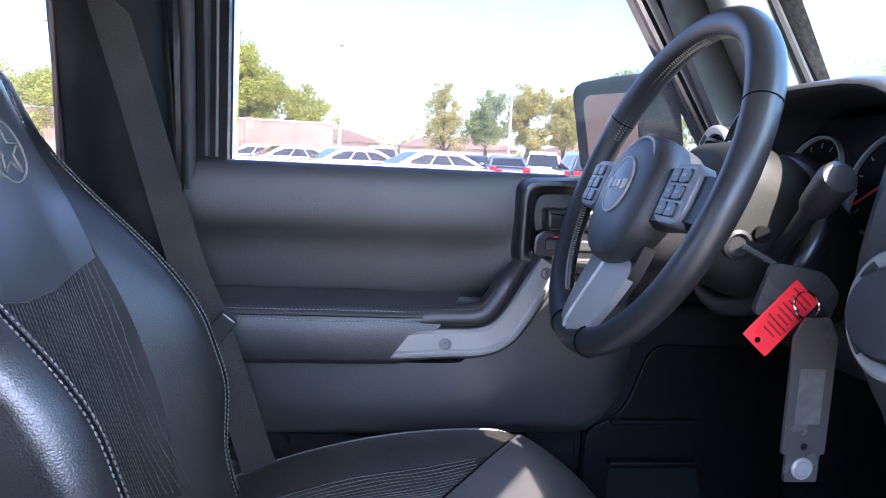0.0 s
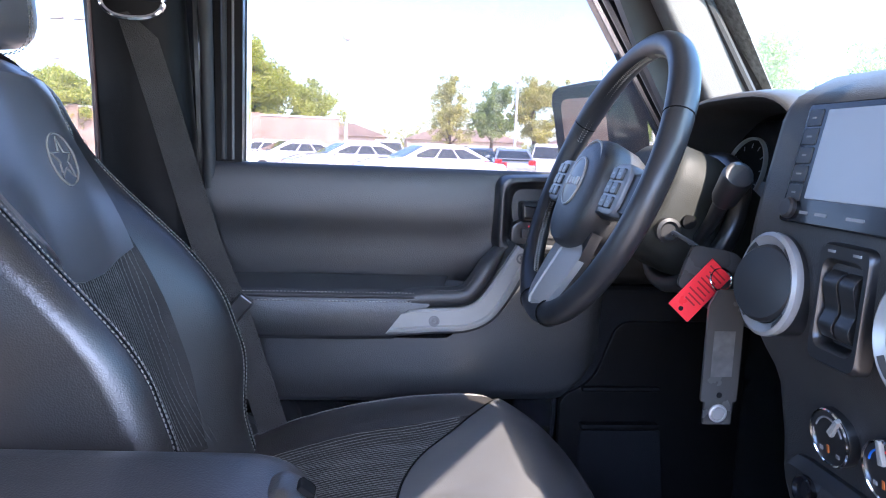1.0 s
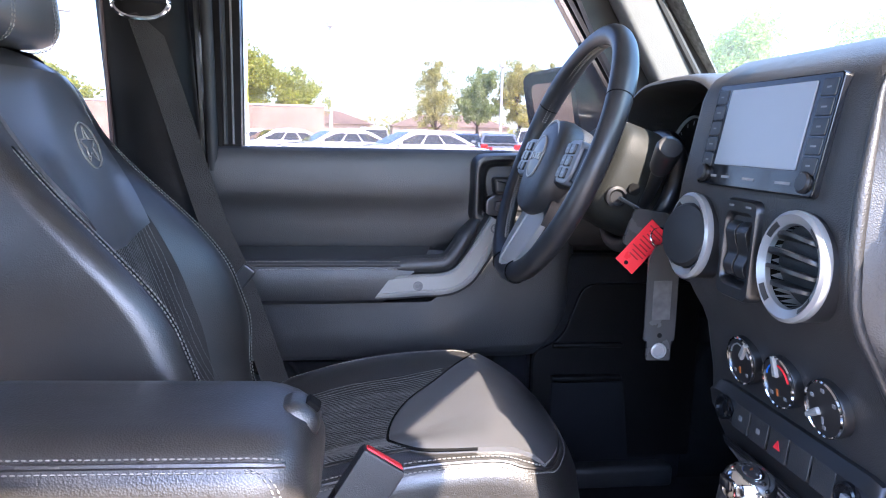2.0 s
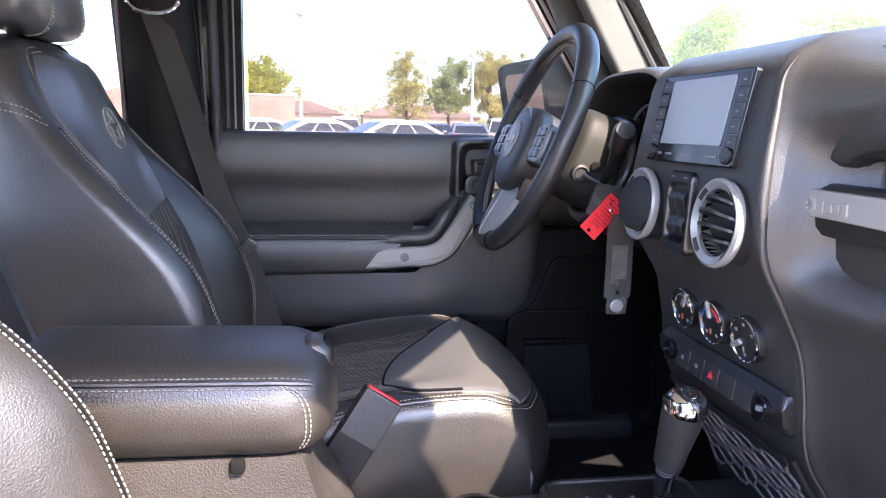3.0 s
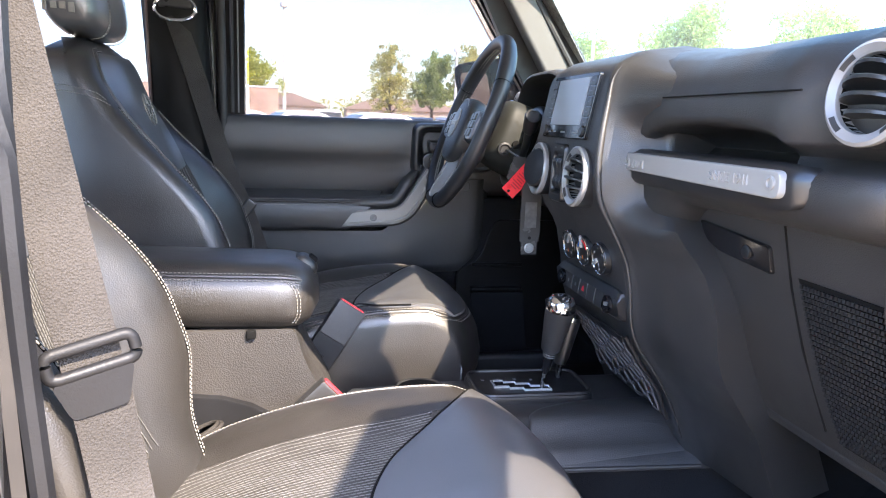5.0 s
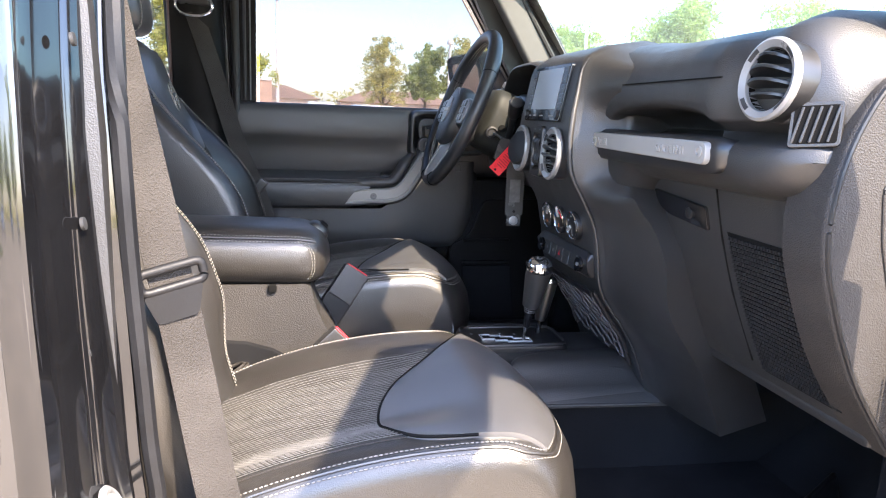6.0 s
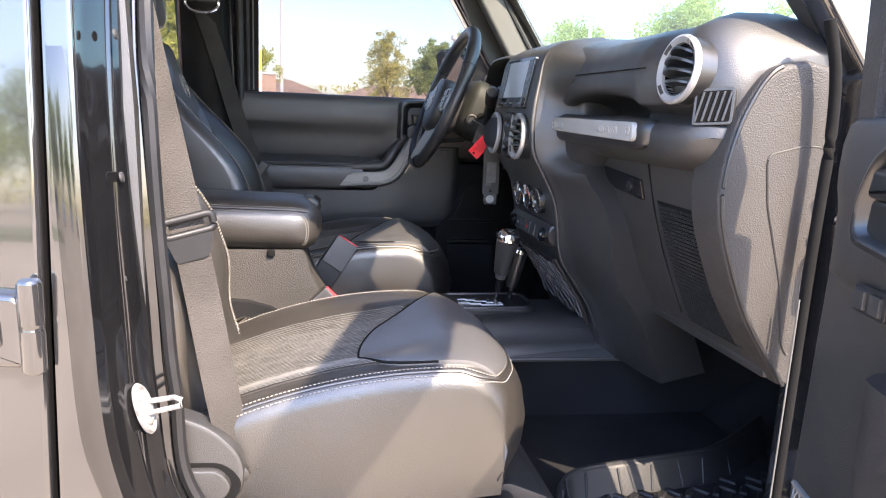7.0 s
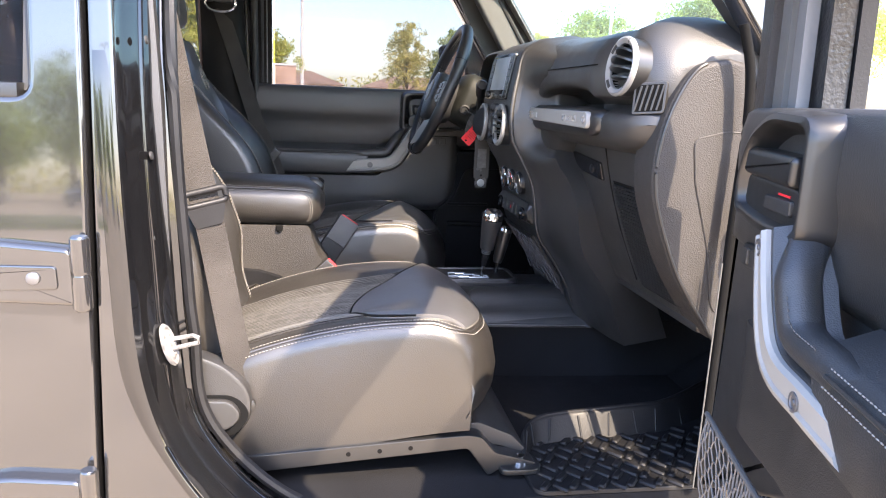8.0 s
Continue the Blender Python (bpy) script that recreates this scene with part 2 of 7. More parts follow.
bm = box((0.10, 1.50, 0.80), (1.09, YC, 0.84), 0.01)
part("firewall", bm, PAINT, body)
bm = box((0.34, 1.44, 0.05), (0.96, YC, 1.235), 0.015, 3)
part("cowl_top", bm, PLASTIC, body)
rings = []
for x, w, z in ((1.10, 0.70, 1.225), (1.40, 0.66, 1.215), (1.80, 0.60, 1.19), (2.15, 0.55, 1.15), (2.25, 0.53, 1.06)):
    rings.append([Vector((x, YC + a * w, z + b)) for a, b in ((-1.05, -0.30), (-1.0, -0.05), (-0.9, -0.01), (-0.35, 0.0), (-0.3, 0.025), (0.3, 0.025), (0.35, 0.0), (0.9, -0.01), (1.0, -0.05), (1.05, -0.30))])
part("bonnet", loft(rings), PAINT, body)
# roof with headliner
bm = box((2.83, 1.34, 0.05), (-1.08, YC, 1.785), 0.02, 3)
roof = part("roof", bm, PAINT, body)
solo("ceiling", box((2.6, 1.26, 0.02), (-1.10, YC, 1.748), 0.008), HEADLINER, "pale grey headliner under the roof", "ceiling", "structure")
bm = box((0.15, 1.34, 0.075), (0.275, YC, 1.735), 0.02, 3)
part("windscreen_header", bm, PAINT, body)
for s in (1, -1):
    part("roof_rail", box((2.6, 0.06, 0.14), (-1.02, YC + s * 0.645, 1.69), 0.02, 3), PLASTIC, body)
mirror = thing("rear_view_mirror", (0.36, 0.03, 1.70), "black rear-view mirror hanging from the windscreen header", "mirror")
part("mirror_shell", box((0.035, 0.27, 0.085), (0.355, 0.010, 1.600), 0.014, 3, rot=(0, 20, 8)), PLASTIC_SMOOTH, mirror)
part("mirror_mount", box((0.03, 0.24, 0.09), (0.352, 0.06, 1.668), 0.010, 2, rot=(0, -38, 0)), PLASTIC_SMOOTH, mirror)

# out of view; keeps the sun off the driver door
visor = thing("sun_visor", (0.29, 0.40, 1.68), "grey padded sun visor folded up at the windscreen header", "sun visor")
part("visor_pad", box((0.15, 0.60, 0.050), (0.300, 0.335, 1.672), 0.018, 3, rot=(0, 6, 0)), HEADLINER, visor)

def near_glass(y, z, d):
    return Vector((0.675 - 0.8 * (z - 1.275) - 0.012 - d, y, z - d * 0.6))
# out of view; lower edge slanted to bound the sun patch on the driver seat
visor = thing("sun_visor", (0.32, -0.32, 1.70), "unseen grey padded sun visor, slanted to shape the sun patch", "sun visor")
part("visor_pad", slab(round_poly([(-0.52, 1.716), (-0.085, 1.568), (-0.055, 1.60), (-0.055, 1.735), (-0.52, 1.745)], 0.012, 3), near_glass, 0.0, 0.018, edge=0.006), HEADLINER, visor)
# unseen slab added to cut the sun patch on the driver seat
part("sun_blocker_corner", slab([(-0.64, 1.647), (-0.535, 1.655), (-0.50, 1.70), (-0.50, 1.74), (-0.64, 1.74)], near_glass, 0.0, 0.03), PLASTIC, body)

# rear wall of the cabin
bm = box((0.08, 1.5, 0.85), (-2.45, YC, 0.85), 0.02)
part("tailgate", bm, PAINT, body)
for s in (1, -1):
    part("rear_quarter", box((1.02, 0.07, 0.66), (-1.94, YC + s * 0.755, 0.88), 0.015), PAINT, body)
    part("rear_pillar", box((0.10, 0.06, 0.56), (-2.41, YC + s * 0.69, 1.48), 0.012, rot=(s * 8, 0, 0)), PAINT, body)

GLASS = bpy.data.materials.new("window glass")
GLASS.use_nodes = True
gn, gl = GLASS.node_tree.nodes, GLASS.node_tree.links
gn.remove(gn["Principled BSDF"])
gt, gg, gm = gn.new("ShaderNodeBsdfTransparent"), gn.new("ShaderNodeBsdfGlossy"), gn.new("ShaderNodeMixShader")
gt.inputs[0].default_value = (0.95, 0.955, 0.955, 1)
gg.inputs["Roughness"].default_value = 0.01
gf = gn.new("ShaderNodeLayerWeight")
gf.inputs[0].default_value = 0.5
gp, gk = gn.new("ShaderNodeMath"), gn.new("ShaderNodeMath")
gp.operation, gk.operation = "POWER", "MULTIPLY_ADD"
gp.inputs[1].default_value, gk.inputs[1].default_value, gk.inputs[2].default_value = 5.0, 0.45, 0.008
gl.new(gf.outputs["Facing"], gp.inputs[0])
gl.new(gp.outputs[0], gk.inputs[0])
gl.new(gk.outputs[0], gm.inputs[0])
gd, gx = gn.new("ShaderNodeBsdfTranslucent"), gn.new("ShaderNodeMixShader")
gd.inputs[0].default_value = (0.8, 0.8, 0.8, 1)
gx.inputs[0].default_value = 0.02          # translucent share put in as a veil of glare over the view
gl.new(gt.outputs[0], gx.inputs[1])
gl.new(gd.outputs[0], gx.inputs[2])
gl.new(gx.outputs[0], gm.inputs[1])
gl.new(gg.outputs[0], gm.inputs[2])
gl.new(gm.outputs[0], gn["Material Output"].inputs[0])

TINTED = GLASS.copy()
TINTED.name = "tinted windscreen glass"
next(n for n in TINTED.node_tree.nodes if n.type == "BSDF_TRANSPARENT").inputs[0].default_value = (0.62, 0.71, 0.69, 1)
# grey put into the panes only to dim the bright sky behind them
SIDE_GLASS = GLASS.copy()
SIDE_GLASS.name = "sky-dimming side glass"
next(n for n in SIDE_GLASS.node_tree.nodes if n.type == "BSDF_TRANSPARENT").inputs[0].default_value = (0.425, 0.41, 0.41, 1)
ws = [(0.675, -0.655, 1.275), (0.675, 0.675, 1.275), (0.335, 0.62, 1.70), (0.335, -0.60, 1.70)]
nrm = Vector((0.425, 0, 0.34)).normalized() * 0.005
bm = loft([[Vector(p) for p in ws], [Vector(p) + nrm for p in ws]])
glass = solo("windscreen", bm, TINTED, "clear laminated windscreen glass", "windscreen", "structure")
glass.visible_shadow = False
FRIT = material("speckled glass border", (0.24, 0.25, 0.25), 0.35, vary=0.5, vary_scale=90, grain=1.0, grain_scale=170)
def on_glass(y, z):
    return Vector((0.675 - 0.8 * (z - 1.275) - 0.004, y, z))
band = [[on_glass(0.700 - 0.155 * k / 6, 1.28 + 0.07 * k), on_glass(0.800 - 0.155 * k / 6, 1.28 + 0.07 * k)] for k in range(7)]
part("glass_border", loft([[a, b, b - nrm * 0.3, a - nrm * 0.3] for a, b in band]), FRIT, glass)
part("glass_seal", tube([Vector((0.604 - 0.69 * (z - 1.28), 0.655 - 0.10 * (z - 1.28), z)) for z in (1.28, 1.4, 1.5, 1.6, 1.70)], 0.008, 8), SEAL, body)


# ---- seats ----
class Seat:
    """Seat surfaces in the world's metres; out: which way (+1, -1) the door lies."""

    def __init__(self, dx, dz, yc, out):
        self.dx, self.dz, self.yc, self.out = dx, dz, yc, out

    def p(self, x, y, z):
        return Vector((x + self.dx, self.yc + y * self.out, z + self.dz))

    # cushion: top height at x, y; the front edge bows forward in the middle
    def fore(self, y):
        return 0.222 - 0.080 * min(abs(y) / 0.245, 1.0) ** 2.5

    def half(self, x):
        return 0.245 - 0.02 * smoothstep(-0.25, -0.36, x)

    def top(self, x, y):
        w = self.half(x)
        a = abs(y)
        z = 0.872 - (0.6 if x < 0.045 else 1.5) * (x - 0.045) ** 2
        z -= 0.026 * (1 - smoothstep(-0.06, 0.12, x)) * (1 - smoothstep(0.08, w - 0.05, a))
        z += 0.006 * smoothstep(0.0, 0.10, x) * (1 - (a / w) ** 2)
        if a > w - 0.032:
            k = min((a - w + 0.032) / 0.032, 1.0)
            z -= 0.032 * (1 - math.sqrt(max(1 - k * k, 0)))
        d = max(self.fore(y) - x, 0.0)
        if d < 0.085:
            k = (0.085 - d) / 0.085
            z -= 0.07 * (1 - math.sqrt(max(1 - k * k, 0)))
        return z

    def base(self, x):
        return 0.612 + 0.055 * smoothstep(-0.35, 0.18, x)

    # backrest: front at y, z
    def lean(self, z):
        return -0.365 - 0.34 * (z - 0.82)

    def wide(self, z):
        w = 0.20 + 0.030 * smoothstep(0.78, 0.95, z) - 0.026 * smoothstep(1.10, 1.28, z)
        return w if z <= 1.29 else w * math.sqrt(max(1 - ((z - 1.29) / 0.096) ** 2.6, 0.0))

    def bolster(self, z):
        return 0.075 + 0.030 * smoothstep(0.84, 0.97, z) - 0.125 * smoothstep(1.02, 1.31, z)

    def front(self, y, z):
        w, b = self.wide(z), self.bolster(z)
        a = abs(y)
        f = b * smoothstep(w - 0.15, w - 0.035, a)
        if a > w - 0.035:
            k = min((a - w + 0.035) / 0.035, 1.0)
            f -= 0.035 * (1 - math.sqrt(max(1 - k * k, 0)))
        if z > 1.33:
            f -= 0.05 * (1 - math.sqrt(max(1 - ((z - 1.33) / 0.056) ** 2, 0)))
        return self.lean(z) + f

    def on_back(self, y, z, off=0.0):
        return self.p(self.front(y, z) + off * 0.88, y, z + off * 0.46)

    def on_top(self, x, y, off=0.0):
        return self.p(x, y, self.top(x, y) + off)


def patch(fn, rows, thick=0.006, nu=14):
    """A fitted cover: rows of (v, lo, hi); fn(u, v, off) gives its place."""
    rings = []
    for v, lo, hi in rows:
        us = [lo + (hi - lo) * k / nu for k in range(nu + 1)]
        edge = [0.0015 if k in (0, nu) else 0.003 for k in range(nu + 1)]
        rings.append([fn(u, v, e) for u, e in zip(us, edge)] + [fn(u, v, e - thick) for u, e in zip(us[::-1], edge)])
    return loft(rings)


def seat(dx, dz, yc, out, label):
    S = Seat(dx, dz, yc, out)
    T = thing("bucket_seat", (dx - 0.05, yc, 0.55), label, "car seat", "front seats")
    # cushion body
    rings = []
    ws = [0.245 * math.sin(math.pi / 2 * (k / 14)) for k in range(-14, 15)]
    for D in [0.585 - 0.035 * k for k in range(15)] + [0.07, 0.055, 0.04, 0.028, 0.018, 0.010, 0.004, 0.0]:
        pts = []
        for y in ws:
            x = S.fore(y) - D
            pts.append((x, y * S.half(x) / 0.245))
        x1 = pts[-1][0]
        w, zb, z1 = pts[-1][1], S.base(x1), S.top(x1, pts[-1][1])
        ring = [S.p(x, y, S.top(x, y)) for x, y in pts]
        ring += [S.p(x1, w + 0.006, z1 * 0.6 + zb * 0.4), S.p(x1, w - 0.004, zb), S.p(x1, -w + 0.004, zb), S.p(x1, -w - 0.006, z1 * 0.6 + zb * 0.4)]
        rings.append(ring)
    for zt, o in ((0.745, 0.004), (0.715, 0.001), (0.695, -0.008)):
        ring = [S.p(S.fore(y) + o, y, zt) for y in ws]
        x1 = S.fore(0.245) + o
        ring += [S.p(x1, 0.249, zt - 0.002), S.p(x1, 0.241, 0.69), S.p(x1, -0.241, 0.69), S.p(x1, -0.249, zt - 0.002)]
        rings.append(ring)
    part("cushion", loft(rings), LEATHER, T)
    # woven centre and thigh pad
    part("cushion_insert", patch(lambda u, v, o: S.on_top(v, u, o), [(-0.36 + 0.025 * k, min(-0.196 * out, 0.132 * out), max(-0.196 * out, 0.132 * out)) for k in range(18)]), FABRIC, T, "black woven fabric with pale stitched ribs")
    rows = []
    # rear edge of the pad, towards the driver's door on both seats
    edge = spline([(-0.216, 0.040, 0), (-0.213, -0.005, 0), (-0.203, -0.036, 0), (-0.180, -0.058, 0), (-0.15, -0.068, 0), (-0.12, -0.071, 0), (-0.07, -0.068, 0), (-0.02, -0.056, 0), (0.03, -0.034, 0), (0.07, -0.002, 0), (0.11, 0.038, 0), (0.15, 0.074, 0), (0.217, 0.115, 0)], 5)
    for p in edge:
        rows.append((p.x * out, min(p.y, S.fore(p.x) - 0.05), S.fore(p.x) - 0.034))
    part("thigh_pad", patch(lambda u, v, o: S.on_top(u, v, o + 0.003), rows, 0.012), LEATHER_SOFT, T, "smooth black leather thigh pad")
    rim_line = [S.on_top(b, v, 0.004) for v, b, f in rows]
    part("pad_seam", tube(rim_line, 0.0022, 6), BLACK, T)
    bm = bmesh.new()
    for k in range(50):
        y = (-0.192 + 0.0065 * k) * out
        stitch([S.on_top(-0.34 - 0.006 * ((k * 0.37) % 1) + 0.01 * j, y + 0.0005 * math.sin(j * 1.7 + k * 2.1) + 0.0008 * math.sin(j * 0.45 + k), 0.0036) for j in range(39)], bm, 0.0075, 0.0007, 0.95)
    part("rib_stitching", bm, RIB_THREAD, T, kind="stuff")
    bs = bmesh.new()
    def rim_seam(d, o):
        side = [(-0.33 + 0.036 * j, S.half(-0.33 + 0.036 * j) - d) for j in range(13)]
        front = [(S.fore(y) - 0.016 - d, y) for y in (0.214, 0.17, 0.12, 0.06)]
        line = side + front + [(S.fore(0.0) - 0.016 - d, 0.0)] + [(x, -y) for x, y in front[::-1]] + [(x, -y) for x, y in side[::-1]]
        return [S.on_top(v.x, v.y, o) for v in spline([(x, y, 0) for x, y in line], 6)]
    part("cushion_piping", tube(rim_seam(0.013, 0.0008), 0.0022, 6), LEATHER, T)
    for d in (0.0185, 0.0075):
        stitch(rim_seam(d, 0.0014), bs)
    part("cushion_stitching", bs, THREAD, T, kind="stuff")

    # backrest body
    zs = [0.76 + 0.03 * k for k in range(20)] + [1.343, 1.352, 1.360, 1.367, 1.373, 1.378, 1.381]
    rings = []
    for z in zs:
        w = S.wide(z)
        ys = [w * math.sin(math.pi / 2 * (k / 13)) for k in range(-13, 14)]
        d = 0.165 - 0.025 * smoothstep(1.1, 1.33, z) - 0.06 * smoothstep(1.33, 1.386, z)
        c = S.lean(z)
        ring = [S.p(S.front(y, z), y, z) for y in ys]
        ring += [S.p(c - 0.45 * d, w, z), S.p(c - d * 0.8, w * 0.93, z), S.p(c - d, w * 0.7, z), S.p(c - d, -w * 0.7, z), S.p(c - d * 0.8, -w * 0.93, z), S.p(c - 0.45 * d, -w, z)]
        rings.append(ring)
    part("backrest", loft(rings), LEATHER, T)
    rows = [(0.83 + 0.02 * k, -(S.wide(0.83 + 0.02 * k) - 0.105), S.wide(0.83 + 0.02 * k) - 0.105) for k in range(19)]
    part("backrest_insert", patch(lambda u, v, o: S.on_back(u, v, o), rows), FABRIC, T, "black woven fabric with pale stitched ribs")
    rows = []
    for k in range(22):
        z = 1.10 + 0.0118 * k
        q = min((z - 1.10) / 0.12, 1.0)
        w = 0.03 + max(S.wide(z) - 0.082, 0.02) * math.sqrt(1 - (1 - q) ** 2)
        rows.append((z, -w, min(w, 0.118)))
    part("shoulder_pad", patch(lambda u, v, o: S.on_back(u, v, o + 0.003), rows, 0.010), LEATHER_SOFT, T, "smooth black leather upper pad")
    bm = bmesh.new()
    for k in range(36):
        y = -0.1138 + 0.0065 * k
        stitch([S.on_back(y + 0.0005 * math.sin(j * 1.7 + k * 2.1) + 0.0007 * math.sin(j * 0.45 + k), 0.84 - 0.006 * ((k * 0.37) % 1) + 0.01 * j, 0.0037) for j in range(35)], bm, 0.0075, 0.0007, 0.95)
    part("rib_stitching", bm, RIB_THREAD, T, kind="stuff")
    bs = bmesh.new()
    for s in (1, -1):
        def seam(d, o, z0=0.80, z1=1.25):
            d = d + (0.011 if s > 0 and out < 0 else 0.004 if s > 0 else 0.0)
            return [S.on_back(s * (S.wide(z0 + (z1 - z0) * j / 40) - d), z0 + (z1 - z0) * j / 40, o) for j in range(41)]
        # near-black tube painting the shaded groove between the two stitch rows
        part("backrest_groove", tube(seam(0.035, 0.0), 0.0018, 6), BLACK, T)
        stitch(seam(0.0405, 0.0018), bs)
        stitch(seam(0.0295, 0.0018), bs)
        for k in (0.0, 0.010):
            arc = [S.on_back(s * (0.128 + k), 1.275, 0.0015), S.on_back(s * (0.138 + k), 1.305, 0.0015), S.on_back(s * (0.136 + k), 1.333, 0.0015), S.on_back(s * 0.115, 1.350 + 0.6 * k, 0.0015), S.on_back(s * 0.08, 1.356 + 0.6 * k, 0.0015)]
            stitch(spline(arc, 6), bs)
            # the bolster seam runs on round the side
            w, c = S.wide(1.27), S.lean(1.27)
            stitch(spline([S.on_back(s * (w - 0.014), 1.252 + k, 0.001), S.p(c - 0.03, s * (w + 0.002), 1.266 + k), S.p(c - 0.075, s * (w + 0.002), 1.275 + k), S.p(c - 0.115, s * (w * 0.955), 1.279 + k)], 6), bs)
    part("backrest_stitching", bs, THREAD, T, kind="stuff")
    # embroidered star in a ring
    cy, cz = 0.034, 1.246

    def emb(a, r, o):
        return S.on_back(cy + r * math.sin(a), cz + r * 0.9 * math.cos(a), o)
    bm = bmesh.new()
    ring = [emb(2 * math.pi * k / 40, 0.036, 0.007) for k in range(40)]
    tube(ring, 0.0016, 5, bm, loop=True)
    star = []
    for k in range(10):
        star.append(emb(math.pi * k / 5, 0.030 if k % 2 == 0 else 0.0125, 0.007))
    pts = []
    for a, b in zip(star, star[1:] + star[:1]):
        pts += [a.lerp(b, j / 4) for j in range(4)]
    tube(pts, 0.0015, 5, bm, loop=True)
    part("star_badge", bm, THREAD, T, "pale embroidered star inside a ring")
    # headrest on two posts
    hx, hz = -0.603, 1.457
    rings = []
    for k in range(15):
        a = -math.pi / 2 + math.pi * k / 14
        y = 0.134 * math.sin(a)
        c = max(math.cos(a), 0.0) ** 0.35
        rings.append([S.p(hx - 0.01 + 0.060 * c * math.copysign(abs(math.cos(t)) ** 0.7, math.cos(t)) - 0.20 * 0.075 * math.sin(t) * c, y, hz + 0.077 * c * math.copysign(abs(math.sin(t)) ** 0.75, math.sin(t)))
                      for t in [2 * math.pi * j / 24 for j in range(24)]])
    part("headrest", loft(rings), LEATHER_SOFT, T)
    for s in (1, -1):
        tube_b = tube([S.p(hx - 0.01, s * 0.06, 1.34), S.p(hx - 0.02, s * 0.06, 1.40)], 0.006, 10)
        part("headrest_post", tube_b, CHROME, T)
    bs = bmesh.new()
    for s in (1, -1):
        for d in (0.062, 0.07):
            stitch([S.p(hx - 0.01 + 0.0605 * math.copysign(abs(math.cos(t)) ** 0.7, math.cos(t)) - 0.015 * math.sin(t), s * d, hz + 0.0775 * math.copysign(abs(math.sin(t)) ** 0.75, math.sin(t))) for t in [-1.5 + 3.0 * j / 30 for j in range(31)]], bs)
    part("headrest_stitching", bs, THREAD, T, kind="stuff")
    for s in (1, -1):
        bm = bmesh.new()
        for k, (w, h) in enumerate(((0.007, 0.021), (0.011, 0.013), (0.011, 0.013), (0.011, 0.018))):
            box((w, 0.002, h), S.p(hx - 0.043 + 0.0155 * k, s * 0.1345, 1.432 - (0.003 if k == 3 else 0.0)), 0.0006, 1, bm=bm)
        part("badge", bm, THREAD, T)
    # base frame: rails, side shield
    for s in (1, -1):
        yr = s * 0.236
        rail_poly = [(-0.30, 0.598), (-0.30, 0.630), (0.14, 0.660), (0.165, 0.655), (0.190, 0.624), (0.215, 0.585 - dz), (0.268, 0.570 - dz), (0.268, 0.560 - dz), (0.205, 0.562 - dz), (0.180, 0.578), (0.140, 0.634)]
        rail = part("seat_rail", slab(round_poly(rail_poly, 0.008, 3), lambda p, q, d: S.p(p, d, q), yr - 0.022, yr + 0.012, edge=0.002), PLASTIC_SMOOTH, T)
        for x in (-0.055, 0.0, 0.055):
            part("rail_hole", lathe([(0.0042, 0.0), (0.0042, 0.0008), (0.0, 0.0008)], Matrix.Translation(S.p(x - 0.02, yr + 0.012, 0.634 + 0.068 * (x + 0.02))) @ Matrix.Rotation(radians(-90 * out), 4, "X"), 12), BLACK, rail)
        foot = part("seat_foot", slab(round_poly([(0.200, -0.030), (0.272, -0.030), (0.280, 0.0), (0.272, 0.030), (0.200, 0.030)], 0.014, 4), lambda p, q, d: S.p(p, yr + q, d - dz), 0.556, 0.566, edge=0.003), PLASTIC_SMOOTH, T)
        bm = lathe([(0.016, 0.0), (0.016, 0.005), (0.009, 0.006), (0.009, 0.013), (0.0, 0.013)], Matrix.Translation(S.p(0.240, yr, 0.566 - dz)), 12)
        part("bolt", bm, CHROME, foot)
        rail_leg = [S.p(-0.28, s * 0.225, 0.61), S.p(-0.32, s * 0.225, 0.58 - dz), S.p(-0.36, s * 0.225, 0.552 - dz)]
        part("seat_leg", tube(spline(rail_leg, 5), 0, flat=(0.06, 0.012)), PLASTIC_SMOOTH, T)
    part("seat_pan", slab(round_poly([(0.02, 0.648), (0.165, 0.668), (0.230, 0.640), (0.262, 0.575 - dz), (0.245, 0.570 - dz), (0.205, 0.62), (0.02, 0.62)], 0.008, 3), lambda p, q, d: S.p(p, d, q), -0.21, 0.212, edge=0.003), PLASTIC, T)
    shield = round_poly([(-0.43, 0.645), (-0.300, 0.655), (-0.238, 0.705), (-0.236, 0.760), (-0.275, 0.805), (-0.325, 0.828), (-0.43, 0.83)], 0.03, 5)
    bm = slab(shield, lambda p, q, d: S.p(p, d, q), 0.235, 0.268, edge=0.008)
    sh = part("recliner_shield", bm, PLASTIC, T, "black plastic recliner cover")
    part("lever_slot", slab(round_poly([(-0.42, 0.676), (-0.265, 0.682), (-0.236, 0.722), (-0.262, 0.756), (-0.42, 0.762)], 0.02, 5), lambda p, q, d: S.p(p, d, q), 0.262, 0.2695, edge=0.001), BLACK, sh)
    lever = round_poly([(-0.42, 0.692), (-0.272, 0.698), (-0.250, 0.722), (-0.268, 0.750), (-0.42, 0.756)], 0.02, 5)
    part("recliner_lever", slab(lever, lambda p, q, d: S.p(p, d, q), 0.266, 0.280, edge=0.005), PLASTIC, sh)
    return T


seat(0.0, 0.0, 0.395, 1, "black leather driver seat with pale stitching and star badge")
seat(-0.025, -0.032, -0.398, -1, "black leather passenger seat with pale stitching, sunlit cushion")

